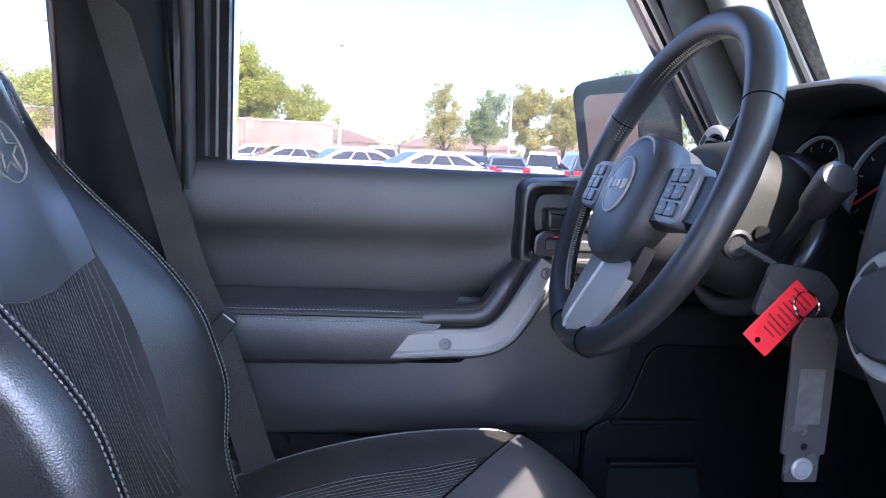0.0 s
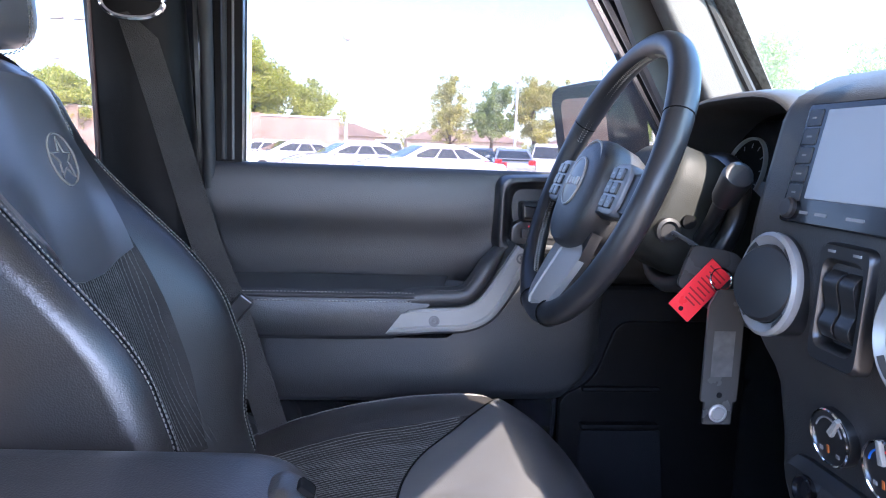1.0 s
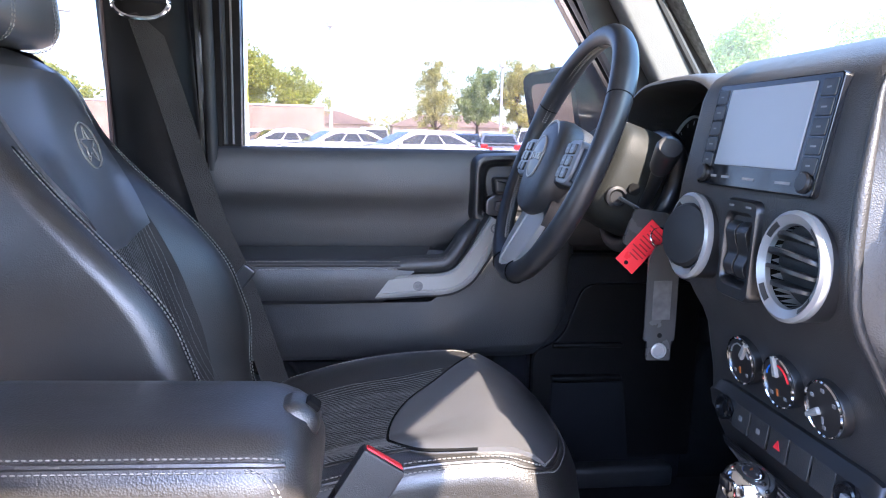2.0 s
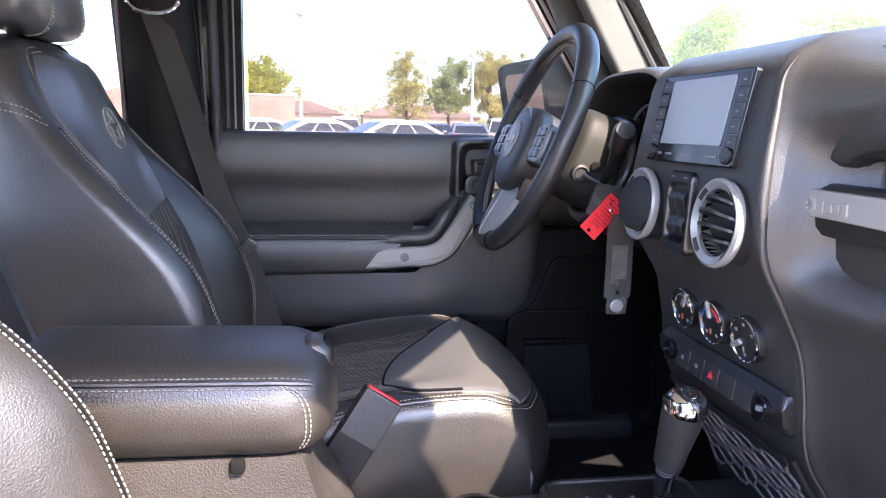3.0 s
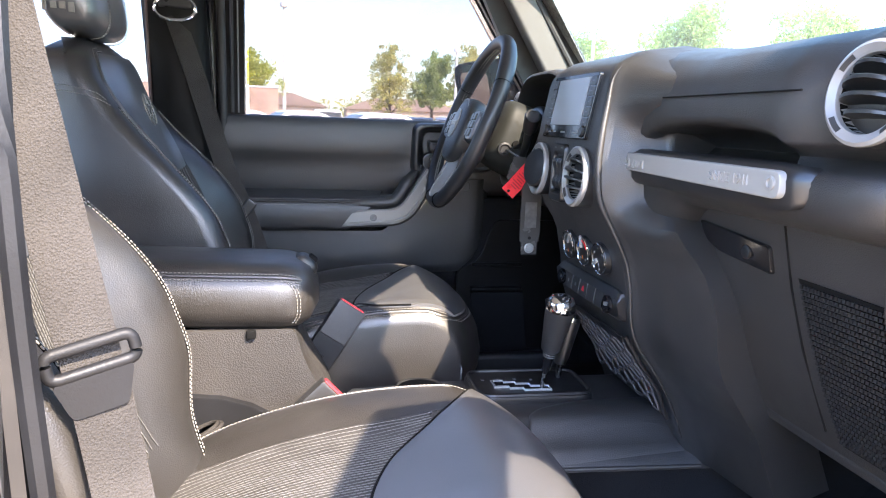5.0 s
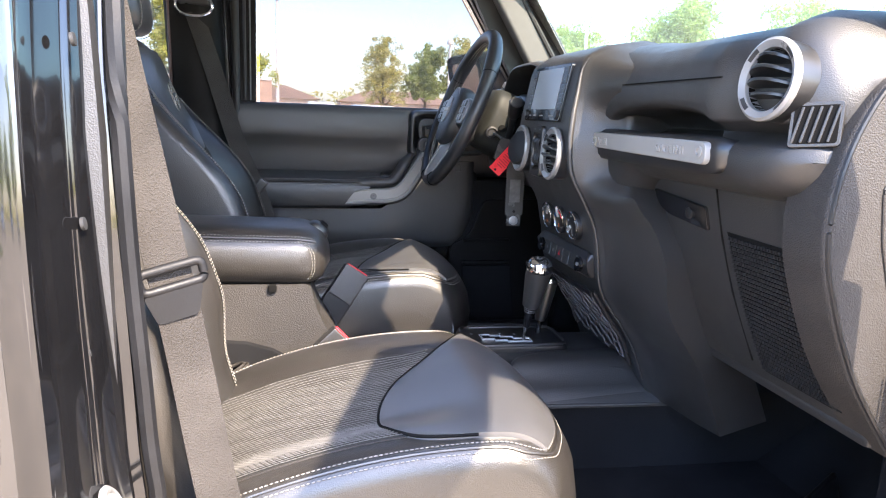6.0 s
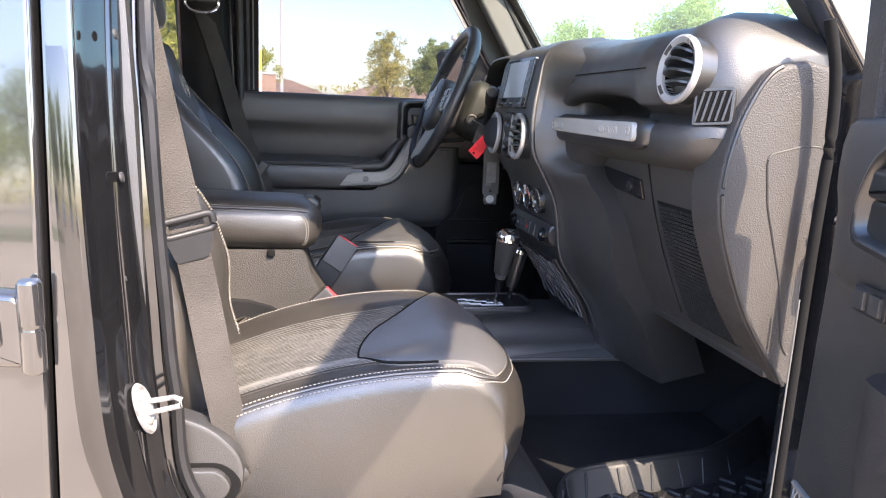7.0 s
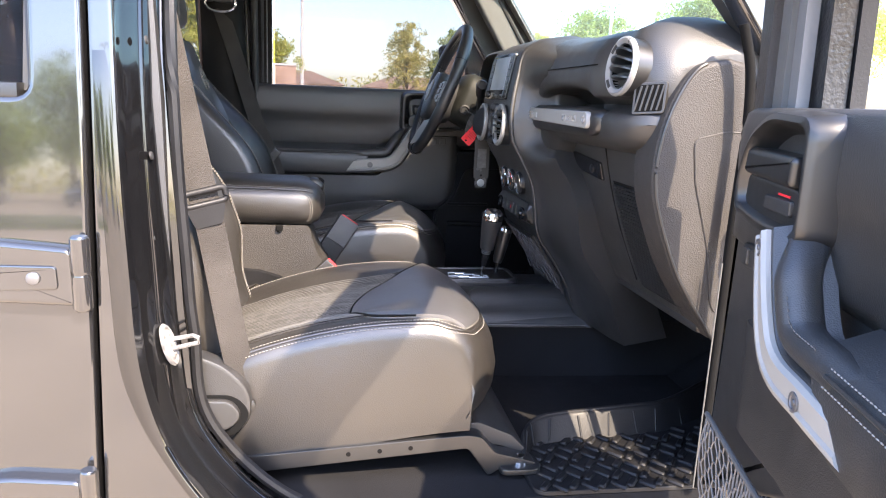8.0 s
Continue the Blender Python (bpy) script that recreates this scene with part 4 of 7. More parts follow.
bank = thing("switch_bank", (0.35, YC, 0.94), "row of black push switches with a red hazard mark", "switch bank")
rings = []
for y, w in ((-0.15, 0.6), (-0.145, 0.9), (-0.13, 1.0), (0.12, 1.0), (0.14, 0.9), (0.15, 0.6)):
    rings.append([Vector((0.365 + px, YC + y, 0.95 + pz * w)) for px, pz in ((0.03, -0.028), (-0.012, -0.026), (-0.022, -0.018), (-0.026, 0.014), (-0.018, 0.026), (0.02, 0.03))])
part("switch_housing", loft(rings), PLASTIC_SMOOTH, bank)
for k in range(7):
    y = YC + 0.108 - 0.0375 * k
    M = pose(0.3405, y, 0.949, 0, 0, 0) @ Matrix(((0, 0.12, -1, 0), (-1, 0, 0, 0), (0, 1, 0.12, 0), (0, 0, 0, 1)))
    if k in (0, 6):
        kn = part("round_socket", lathe([(0.015, 0), (0.015, 0.008), (0.0125, 0.009), (0.012, 0.004), (0.0, 0.004)], M, 24), GLOSS, bank)
    else:
        kn = part("push_switch", on(M, plate(0.034, 0.030, 0.004, 0.003, 0.0015, -0.004)), PLASTIC, bank)
    if k in (1, 2, 6):
        part("legend", on(M, plate(0.007, 0.006, 0.0094 if k == 6 else 0.0044, 0.001, 0.0)), MARK, kn)
    if k == 3:
        part("hazard_mark", slab([(-0.006, -0.004), (0.006, -0.004), (0.0, 0.006)], lambda p, q, d: M @ Vector((p, q, d)), 0.003, 0.0046), RED, kn)

# elastic net over the lower pocket
net = thing("cargo_net", (0.40, YC, 0.78), "grey elastic net across the lower pocket", "net")
def hex_net(bm, place, cols, rows, r, seed, jitter=0.12):
    """A knotted net of six-sided meshes; place(u, v) puts it on a surface, u and v from 0 to 1."""
    rnd = random.Random(seed)
    knots = {}

    def knot(i, j):
        if (i, j) not in knots:
            u = (j + (0.22 if (i + j) % 2 else -0.22) + rnd.uniform(-jitter, jitter)) / cols
            knots[i, j] = place(min(max(u, 0), 1), min(max((i + rnd.uniform(-jitter, jitter)) / rows, 0), 1))
        return knots[i, j]
    for i in range(rows + 1):
        for j in range(cols + 1):
            if i < rows:
                tube([knot(i, j), knot(i + 1, j)], r, 5, bm)
            if (i + j) % 2 and j < cols:
                tube([knot(i, j), knot(i, j + 1)], r * 1.25, 5, bm)
    return bm


bm = hex_net(bmesh.new(), lambda u, v: Vector((face_x(0.885 - 0.125 * v) - 0.012, YC - 0.135 + 0.27 * u, 0.885 - 0.125 * v)), 9, 9, 0.0020, 7, 0.2)
part("netting", bm, material("grey elastic cord", (0.10, 0.093, 0.10), 0.8, vary=0.1), net, kind="stuff")
for k in range(3):
    part("hem_cord", tube([Vector((face_x(0.889 + 0.004 * k) - 0.012, YC + y, 0.889 + 0.004 * k)) for y in (-0.14, 0.0, 0.14)], 0.002, 6), RUBBER, net)
part("net_frame", tube([Vector((face_x(z) - 0.008, YC - 0.148, z)) for z in (0.90, 0.85, 0.80, 0.75)], 0.004, 8), PLASTIC_SMOOTH, net)

# ---- passenger side of the dashboard ----
grab = thing("grab_handle", (0.33, -0.34, 1.18), "black dashboard grab handle with silver inlay", "grab handle")
rings = []
for k in range(41):
    u = k / 40
    y = -0.135 - 0.425 * u
    e = math.sqrt(max(1 - abs(2 * u - 1) ** 10, 0.02))
    x0 = 0.352 - 0.022 * e
    rings.append([Vector((x0 + a, y, 1.196 + b * (0.5 + 0.5 * e))) for a, b in ((0.03, -0.034), (0.006, -0.034), (0.0, -0.026), (-0.003, 0.0), (0.002, 0.014), (0.012, 0.020), (0.03, 0.018))])
gb = part("handle_bar", loft(rings), PLASTIC_SMOOTH, grab)
poly = round_poly([(-0.155, 1.182), (-0.54, 1.176), (-0.54, 1.207), (-0.155, 1.209)], 0.013, 5)
inl = part("silver_inlay", slab(poly, lambda p, q, d: Vector((d + 0.02 * (0.5 - abs((p + 0.345) / 0.41)) * 0 , p, q)), 0.335, 0.3245, edge=0.0025), SILVER, gb, "brushed silver inlay with raised marks")
for y in (-0.17, -0.525):
    part("screw", lathe([(0.008, 0.0), (0.008, 0.002), (0.005, 0.0025), (0.0045, 0.0005), (0.0, 0.0005)], Matrix.Translation((0.3248, y, 1.193)) @ Matrix.Rotation(radians(-90), 4, "Y"), 16), SILVER, inl)


def letters(text, size, m, mat, parent, name="lettering", depth=0.0006):
    """Raised lettering as a mesh; local x along the line, local z out."""
    c = bpy.data.curves.new("text", "FONT")
    c.body, c.size, c.extrude, c.align_x, c.align_y = text, size, depth, "CENTER", "CENTER"
    ob = new("text", c)
    dg = bpy.context.evaluated_depsgraph_get()
    me = bpy.data.meshes.new_from_object(ob.evaluated_get(dg))
    bpy.data.objects.remove(ob)
    b = bmesh.new()
    b.from_mesh(me)
    bpy.data.meshes.remove(me)
    bmesh.ops.transform(b, matrix=m, verts=b.verts)
    return part(name, b, mat, parent)


MI = Matrix(((0, 0, -1, 0.3243), (-1, 0, 0, -0.445), (0, 1, 0, 1.192), (0, 0, 0, 1)))
SILVER_DARK = material("shaded silver relief", (0.13, 0.13, 0.135), 0.4, metal=0.5, vary=0.05)
letters("SINCE 1941", 0.017, MI, SILVER, inl, depth=0.0014)
for k, (w, h) in enumerate(((0.005, 0.013), (0.008, 0.009), (0.008, 0.009), (0.008, 0.012))):
    part("badge", box((0.003, w, h), (0.3242, -0.187 - 0.0105 * k, 1.193), 0.0004, 1), SILVER, inl)

# airbag door line, glovebox door seams, latch, speaker mesh
part("airbag_seam", tube([Vector((0.3375, y, 1.291)) for y in (-0.24, -0.35, -0.47, -0.54)], 0.0012, 6), BLACK, dash)
part("seam", tube(spline([(0.396, -0.176, 1.15), (glove_x(1.05) - 0.002, -0.185, 1.05), (glove_x(0.95) - 0.002, -0.20, 0.95), (glove_x(0.87) - 0.002, -0.235, 0.87)], 8), 0.0022, 6), SILVER_DARK, dash)
part("seam", tube([Vector((glove_x(z) - 0.0012, -0.452 - 0.02 * (1.14 - z), z)) for z in (1.138, 1.06, 0.98, 0.87)], 0.0014, 6), BLACK, dash)
poly = round_poly([(-0.262, 1.118), (-0.422, 1.106), (-0.422, 1.068), (-0.300, 1.078), (-0.270, 1.092)], [0.004, 0.006, 0.008, 0.02, 0.02], 4)
lat = part("glovebox_latch", slab(poly, lambda p, q, d: Vector((glove_x(q) + d, p, q)), 0.002, -0.006, edge=0.003), GLOSS, dash)
part("lock_cylinder", lathe([(0.009, 0.0), (0.009, 0.004), (0.006, 0.005), (0.0, 0.004)], Matrix.Translation((glove_x(1.09) - 0.005, -0.375, 1.09)) @ Matrix.Rotation(radians(-90), 4, "Y"), 18), PLASTIC_SMOOTH, lat)
bm = bmesh.new()
for i in range(30):
    z = 1.066 - 0.0068 * i
    n = 26
    for j in range(n):
        y = -0.475 - 0.168 * j / n - 0.012 * (i / 30)
        if y < -0.652:
            continue
        box((0.005, 0.0044, 0.0044), (glove_x(z) - 0.0015, y, z), 0, bm=bm)
part("speaker_mesh", bm, PLASTIC_SMOOTH, dash, kind="stuff")
poly = [(-0.468, 1.075), (-0.652, 1.072), (-0.652, 0.862), (-0.485, 0.862)]
part("speaker_backing", slab(poly, lambda p, q, d: Vector((glove_x(q) + d, p, q)), 0.004, -0.0006), BLACK, dash)
vent(pose(0.362, -0.617, 1.284) @ Matrix(((0, 0, -1, 0), (-1, 0, 0, 0), (0, 1, 0, 0), (0, 0, 0, 1))) @ pose(0, 0, 0, -6, 5, 0), False, "open round vent with silver ring at the dash end")
# demister grille
dem = thing("demister_grille", (0.40, -0.675, 1.2), "small slatted side window demister grille", "grille")
DM = Matrix(((0.70, 0.06, -0.71, 0.385), (-0.71, 0.06, -0.70, -0.667), (0.08, 1, 0.0, 1.234), (0, 0, 0, 1)))
part("grille_frame", on(DM, plate(0.056, 0.052, 0.0025, 0.006, 0.0015)), PLASTIC, dem)
part("grille_cavity", on(DM, plate(0.048, 0.044, 0.0029, 0.004, 0.0003)), BLACK, dem)
for k in range(5):
    part("slat", on(DM @ Matrix.Translation((-0.019 + 0.0095 * k, 0, 0.0015)) @ Matrix.Rotation(radians(-12), 4, "Z"), box((0.0034, 0.042, 0.006), r=0.001)), PLASTIC, dem)
# recess in the dash end panel
poly = round_poly([(0.452, 1.170), (0.505, 1.184), (0.540, 1.184), (0.540, 0.95), (0.527, 0.872), (0.515, 0.89), (0.497, 0.99), (0.462, 1.10)], 0.012, 4)
part("end_recess", slab(poly, lambda p, q, d: Vector((p, d, q)), -0.69, -0.7075), KICK, dash)
part("end_rim", tube([Vector((p, -0.7068, q)) for p, q in poly], 0.0016, 6, loop=True), KICK, dash)

# ---- driver side of the dashboard ----
rings = []
for k in range(13):
    u = k / 12
    y = 0.16 + 0.55 * u
    rings.append([Vector((x, y, z)) for x, z in ((0.84, 1.10), (0.84, 1.24), (0.80, 1.275), (0.62, 1.335), (0.50, 1.345), (0.47, 1.33), (0.46, 1.30), (0.47, 1.20), (0.47, 1.10), (0.45, 1.07), (0.46, 1.03), (0.56, 1.00))])
part("driver_dash", loft(rings), PLASTIC, dash, smooth=60)
rings = []
for x, s in ((0.455, 0.90), (0.372, 0.93), (0.354, 0.945), (0.347, 0.965), (0.350, 0.995), (0.362, 1.018), (0.40, 1.03), (0.47, 1.0), (0.55, 0.92), (0.64, 0.80)):
    rings.append([Vector((x, 0.375 + 0.19 * s * math.copysign(abs(math.cos(a)) ** 0.55, math.cos(a)), 1.20 + 0.165 * s * math.copysign(abs(math.sin(a)) ** 0.7, math.sin(a)))) for a in [math.pi * j / 24 for j in range(25)]])
part("instrument_hood", loft(rings, closed=False), PLASTIC, dash, smooth=60)

clus = thing("instrument_cluster", (0.45, 0.37, 1.2), "black instrument cluster with two chrome-ringed dials", "instrument cluster")
CM = Matrix(((0, 0.25, -0.97, 0.440), (-1, 0, 0, 0.414), (0, 0.97, 0.25, 1.264), (0, 0, 0, 1)))
part("dial_plate", on(CM, plate(0.34, 0.15, 0.002, 0.05, 0.001, -0.02)), GLOSS, clus)
for sx, r in ((-0.068, 0.056), (0.069, 0.059)):
    D = CM @ Matrix.Translation((sx, -0.005, 0.002))
    dl = part("dial", lathe([(r - 0.003, 0.0), (r - 0.003, 0.001), (0.0, 0.001)], D, 40), BLACK, clus)
    part("dial_ring", lathe([(r - 0.003, 0.0), (r - 0.002, 0.006), (r, 0.006), (r + 0.001, 0.0)], D, 48, cap=False), RING_SILVER, dl)
    for k in range(11):
        a = radians(225 - 27 * k)
        part("tick", on(D @ Matrix.Rotation(a, 4, "Z") @ Matrix.Translation((r - 0.012, 0, 0)), plate(0.007, 0.0016, 0.0016, 0.0003, 0.0)), MARK, dl)
    part("needle", on(D @ Matrix.Rotation(radians(215), 4, "Z") @ Matrix.Translation((r * 0.4, 0, 0)), plate(r * 0.8, 0.002, 0.005, 0.0004, 0.0, 0.003)), RED, dl)
part("info_display", on(CM @ Matrix.Translation((0.0, -0.03, 0)), plate(0.05, 0.035, 0.0035, 0.003, 0.001)), SCREEN, clus)
# left corner vent of the dash
vent(pose(0.385, 0.62, 1.28) @ Matrix(((0, 0, -1, 0), (-1, 0, 0, 0), (0, 1, 0, 0), (0, 0, 0, 1))), False, "open round vent with silver ring beside the driver door")

# ---- steering wheel and column ----
RIM = material("smooth wheel leather", (0.016, 0.016, 0.017), 0.40, vary=0.2, spec=0.6, rough_vary=0.04, grain=0.05, grain_scale=500, cells=True)
WC, WTILT, WR = Vector((0.197, 0.427, 1.247)), 21.4, 0.197
WM = Matrix.Translation(WC) @ Matrix.Rotation(radians(-90 + WTILT), 4, "Y")    # local z: towards the driver; local x: up the wheel; local y: to the door
wheel = thing("steering_wheel", tuple(WC), "black leather steering wheel with silver lower spoke", "steering wheel")
def wp(x, y, z):
    return WM @ Vector((x, y, z))
WZ = WM.to_3x3() @ Vector((0, 0, 1))
angs = [2 * math.pi * k / 96 for k in range(96)]
rad = [0.0165 + 0.0022 * math.exp(-((((a - 0.9 + math.pi) % (2 * math.pi)) - math.pi) / 0.35) ** 2) + 0.0022 * math.exp(-((((a + 0.9 + math.pi) % (2 * math.pi)) - math.pi) / 0.35) ** 2) for a in angs]
rim = part("rim", tube([wp(WR * math.cos(a), WR * math.sin(a), 0) for a in angs], rad, 16, loop=True, up=[WZ] * 96), RIM, wheel)
bs = bmesh.new()
for a0, a1 in ((4, 72), (-72, -4), (104, 150), (-150, -104)):
    n = int((a1 - a0) * 0.8)
    for k in range(n):
        a = radians(a0 + (a1 - a0) * k / n)
        r = WR - 0.0172
        for s in (-1, 1):
            p = wp(r * math.cos(a), r * math.sin(a), s * 0.0038)
            e = wp((r + 0.0008) * math.cos(a + 0.012), (r + 0.0008) * math.sin(a + 0.012), s * 0.0005)
            tube([p, e], 0.0009, 4, bs)
part("rim_stitching", bs, THREAD, rim, kind="stuff")
for a in (64, -64, 166, -166):
    a = radians(a)
    c, d = Vector((WR * math.cos(a), WR * math.sin(a), 0)), Vector((math.cos(a), math.sin(a), 0))
    part("rim_joint", tube([WM @ (c + d * 0.0175 * math.cos(t) + Vector((0, 0, 0.0175 * math.sin(t)))) for t in [2 * math.pi * j / 24 for j in range(24)]], 0.0012, 5, loop=True), BLACK, rim)
# airbag cover: rounded triangle-like pad
def ring_hub(w, u, d, h):
    out = []
    for j in range(40):
        t = 2 * math.pi * j / 40
        x = (u if math.cos(t) > 0 else d) * math.copysign(abs(math.cos(t)) ** 0.85, math.cos(t))
        y = w * math.copysign(abs(math.sin(t)) ** 0.85, math.sin(t))
        out.append(wp(x - 0.016, y, h))
    return out
pad = part("airbag_cover", loft([ring_hub(0.060, 0.055, 0.07, -0.055), ring_hub(0.075, 0.066, 0.085, -0.03), ring_hub(0.078, 0.070, 0.088, 0.0), ring_hub(0.076, 0.068, 0.086, 0.014), ring_hub(0.070, 0.062, 0.080, 0.022), ring_hub(0.05, 0.045, 0.058, 0.027), ring_hub(0.02, 0.018, 0.022, 0.029)]), PLASTIC, wheel)
part("cover_ring", tube([wp(-0.018 + 0.066 * math.cos(t), 0.062 * math.sin(t), 0.0222) for t in [2 * math.pi * j / 48 for j in range(48)]], 0.0018, 6, loop=True), SILVER, pad)
em = part("emblem", lathe([(0.034, 0.02), (0.034, 0.0295), (0.031, 0.0305), (0.0, 0.0315)], WM @ Matrix.Translation((-0.014, 0, 0)) @ Matrix.Diagonal((1.0, 0.92, 1, 1)), 40), PLASTIC_SMOOTH, pad)
part("emblem_ring", tube([wp(-0.014 + 0.034 * math.cos(t), 0.0313 * math.sin(t), 0.0295) for t in [2 * math.pi * j / 40 for j in range(40)]], 0.0016, 6, loop=True), SILVER, em)
for k, (w, h) in enumerate(((0.007, 0.013), (0.009, 0.009), (0.009, 0.009), (0.009, 0.012))):
    part("badge", on(WM @ Matrix.Translation((-0.014, 0.020 - 0.0135 * k, 0.031)), plate(h, w, 0.002, 0.0015, 0.0004, -0.002)), SILVER, em)
for s in (1, -1):
    # side spoke with a button pod
    rings = []
    for y, w, z in ((0.062, 0.034, -0.004), (0.09, 0.033, 0.002), (0.125, 0.030, 0.004), (0.155, 0.026, 0.0), (0.178, 0.026, -0.003)):
        rings.append([wp(-0.014 + a * w, s * y, z + b) for a, b in ((-1, -0.016), (1, -0.016), (1.06, 0.0), (0.9, 0.010), (-0.9, 0.010), (-1.06, 0.0))])
    sp = part("side_spoke", loft(rings), PLASTIC_SMOOTH, wheel)
    pod = part("button_pod", on(WM @ Matrix.Translation((-0.012, s * 0.124, 0.008)), plate(0.066, 0.064, 0.008, 0.020, 0.005)), material("grey button pod", (0.16, 0.165, 0.18), 0.4, vary=0.08), sp)
    for i in range(3):
        for j in range(2):
            b = part("button", on(WM @ Matrix.Translation((-0.030 + 0.018 * i, s * (0.113 + 0.021 * j), 0.016)), plate(0.015, 0.018, 0.0035, 0.003, 0.0015)), PLASTIC_SMOOTH, pod)
            part("legend", on(WM @ Matrix.Translation((-0.030 + 0.018 * i, s * (0.113 + 0.021 * j), 0.016)), plate(0.003, 0.008, 0.0038, 0.0004, 0.0)), MARK, b)
# lower spoke: one broad silver plate with a keel and a groove down its middle
rings = []
for x, w, h in ((-0.080, 0.060, -0.006), (-0.100, 0.064, 0.000), (-0.125, 0.063, 0.004), (-0.150, 0.058, 0.008), (-0.172, 0.050, 0.0115), (-0.184, 0.042, 0.0125), (-0.192, 0.030, 0.010)):
    rings.append([wp(x, y, h + z) for y, z in ((-w, -0.012), (-w, -0.003), (-w + 0.005, 0.0), (-0.0065, 0.0065), (-0.0045, 0.0030), (-0.0010, 0.0030), (0.001, 0.0075), (0.012, 0.0060), (w - 0.005, 0.0), (w, -0.003), (w, -0.012))])
part("lower_spoke", loft(rings), SILVER, wheel, "broad silver painted lower spoke", smooth=25)
part("spoke_infill", loft([[wp(x, y, h) for y, h in ((-w, -0.016), (-w, -0.002), (w, -0.002), (w, -0.016))] for x, w in ((-0.07, 0.07), (-0.105, 0.066), (-0.14, 0.05))]), PLASTIC_SMOOTH, wheel)

col = thing("steering_column", (0.3, 0.36, 1.1), "grey-black steering column shroud with stalks and ignition lock", "steering column")
SHROUD = material("shroud plastic", (0.013, 0.0135, 0.0110), 0.6, vary=0.1, spec=0.3, grain=0.12, grain_scale=700, cells=True)
rings = []
for h, w, a, b in ((-0.045, 0.062, 0.060, 0.055), (-0.060, 0.088, 0.078, 0.068), (-0.075, 0.096, 0.086, 0.074), (-0.12, 0.098, 0.088, 0.080), (-0.18, 0.088, 0.074, 0.080), (-0.26, 0.068, 0.050, 0.070)):
    rings.append([wp((a if math.cos(t) > 0 else b) * math.copysign(abs(math.cos(t)) ** 0.6, math.cos(t)), w * math.copysign(abs(math.sin(t)) ** 0.6, math.sin(t)), h) for t in [2 * math.pi * j / 32 for j in range(32)]])
part("column_shroud", loft(rings), SHROUD, col)
IM = WM @ Matrix.Translation((-0.030, -0.094, -0.080)) @ Matrix.Rotation(radians(90), 4, "X")
part("ignition_lock", lathe([(0.016, 0.0), (0.016, 0.009), (0.012, 0.011), (0.009, 0.008), (0.0, 0.008)], IM, 24), RUBBER, col)
part("tilt_hole", lathe([(0.009, 0.0), (0.009, 0.006), (0.0, 0.006)], WM @ Matrix.Translation((-0.010, -0.097, -0.100)) @ Matrix.Rotation(radians(90), 4, "X"), 16), BLACK, col)
part("hazard_window", on(WM @ Matrix.Translation((0.084, 0.0, -0.085)) @ Matrix.Rotation(radians(90), 4, "Y"), plate(0.020, 0.034, 0.004, 0.006, 0.002)), CHROME, col)
for s in (-1, 1):
    st = part("stalk", tube([wp(-0.025, s * 0.095, -0.125), wp(0.0, s * 0.135, -0.110), wp(0.024, s * 0.172, -0.093)], [0.008, 0.0085, 0.010], 14), PLASTIC_SMOOTH, col)
    part("stalk_knob", tube([wp(0.022, s * 0.169, -0.094), wp(0.026, s * 0.175, -0.092), wp(0.047, s * 0.207, -0.079), wp(0.050, s * 0.212, -0.0775), wp(0.0505, s * 0.214, -0.077)], [0.012, 0.0150, 0.0175, 0.0155, 0.010], 18), PLASTIC_SMOOTH, st)
# collar of the dash round the column
part("column_collar", tube([wp(0.092 * math.cos(t), 0.112 * math.sin(t), -0.150) for t in [2 * math.pi * j / 40 for j in range(40)]], 0.013, 10, loop=True), PLASTIC_SMOOTH, col)

PRINT_DULL = material("faded grey print", (0.09, 0.088, 0.085), 0.5, vary=0.3, vary_scale=90)
# key with red tag and transparent strap
key = thing("ignition_key", (0.28, 0.28, 1.1), "ignition key hanging with red tag and clear plastic strap", "key")
FOB = material("smoky grey fob", (0.05, 0.049, 0.047), 0.25, vary=0.15)
part("key_blade", tube([WM @ Vector((-0.030, -0.112, -0.080)), Vector((0.292, 0.285, 1.170))], 0.003, 8), FOB, key)
part("key_head", slab(round_poly([(0.252, 1.128), (0.330, 1.118), (0.342, 1.150), (0.322, 1.172), (0.268, 1.180)], 0.010, 4), lambda p, q, d: Vector((p, d, q)), 0.270, 0.279, edge=0.003), FOB, key)
RP = Vector((0.302, 0.262, 1.140))
part("key_ring", tube([RP + Vector((0.013 * math.cos(t), 0.004 * math.sin(t), 0.013 * math.sin(t))) for t in [2 * math.pi * j / 24 for j in range(24)]], 0.0012, 6, loop=True), CHROME, key)
TM = Matrix.Translation(Vector((0.279, 0.266, 1.126))) @ Matrix.Rotation(radians(42), 4, "Y")
tg = part("tag", on(TM, box((0.034, 0.0022, 0.074), (0, 0, 0), 0.0008, 1)), RED, key, "red plastic key tag")
TAG_INK = material("dark red print", (0.22, 0.008, 0.012), 0.5, vary=0.1)
for k in range(9):
    part("tag_print", on(TM @ Matrix.Translation((0.002 * (k % 2), -0.0013, 0.029 - 0.0058 * k)), box((0.026 - 0.005 * (k % 3), 0.0004, 0.0018))), TAG_INK, tg)
part("tag_hole", on(TM @ Matrix.Translation((-0.002, -0.0012, -0.031)), lathe([(0.003, 0), (0.003, 0.0006), (0, 0.0006)], Matrix.Rotation(radians(90), 4, "X"), 12)), BLACK, tg)
STRAP = material("smoky clear strap", (0.055, 0.053, 0.05), 0.22, vary=0.1)
SM = Matrix.Translation(Vector((0.303, 0.245, 1.047)))
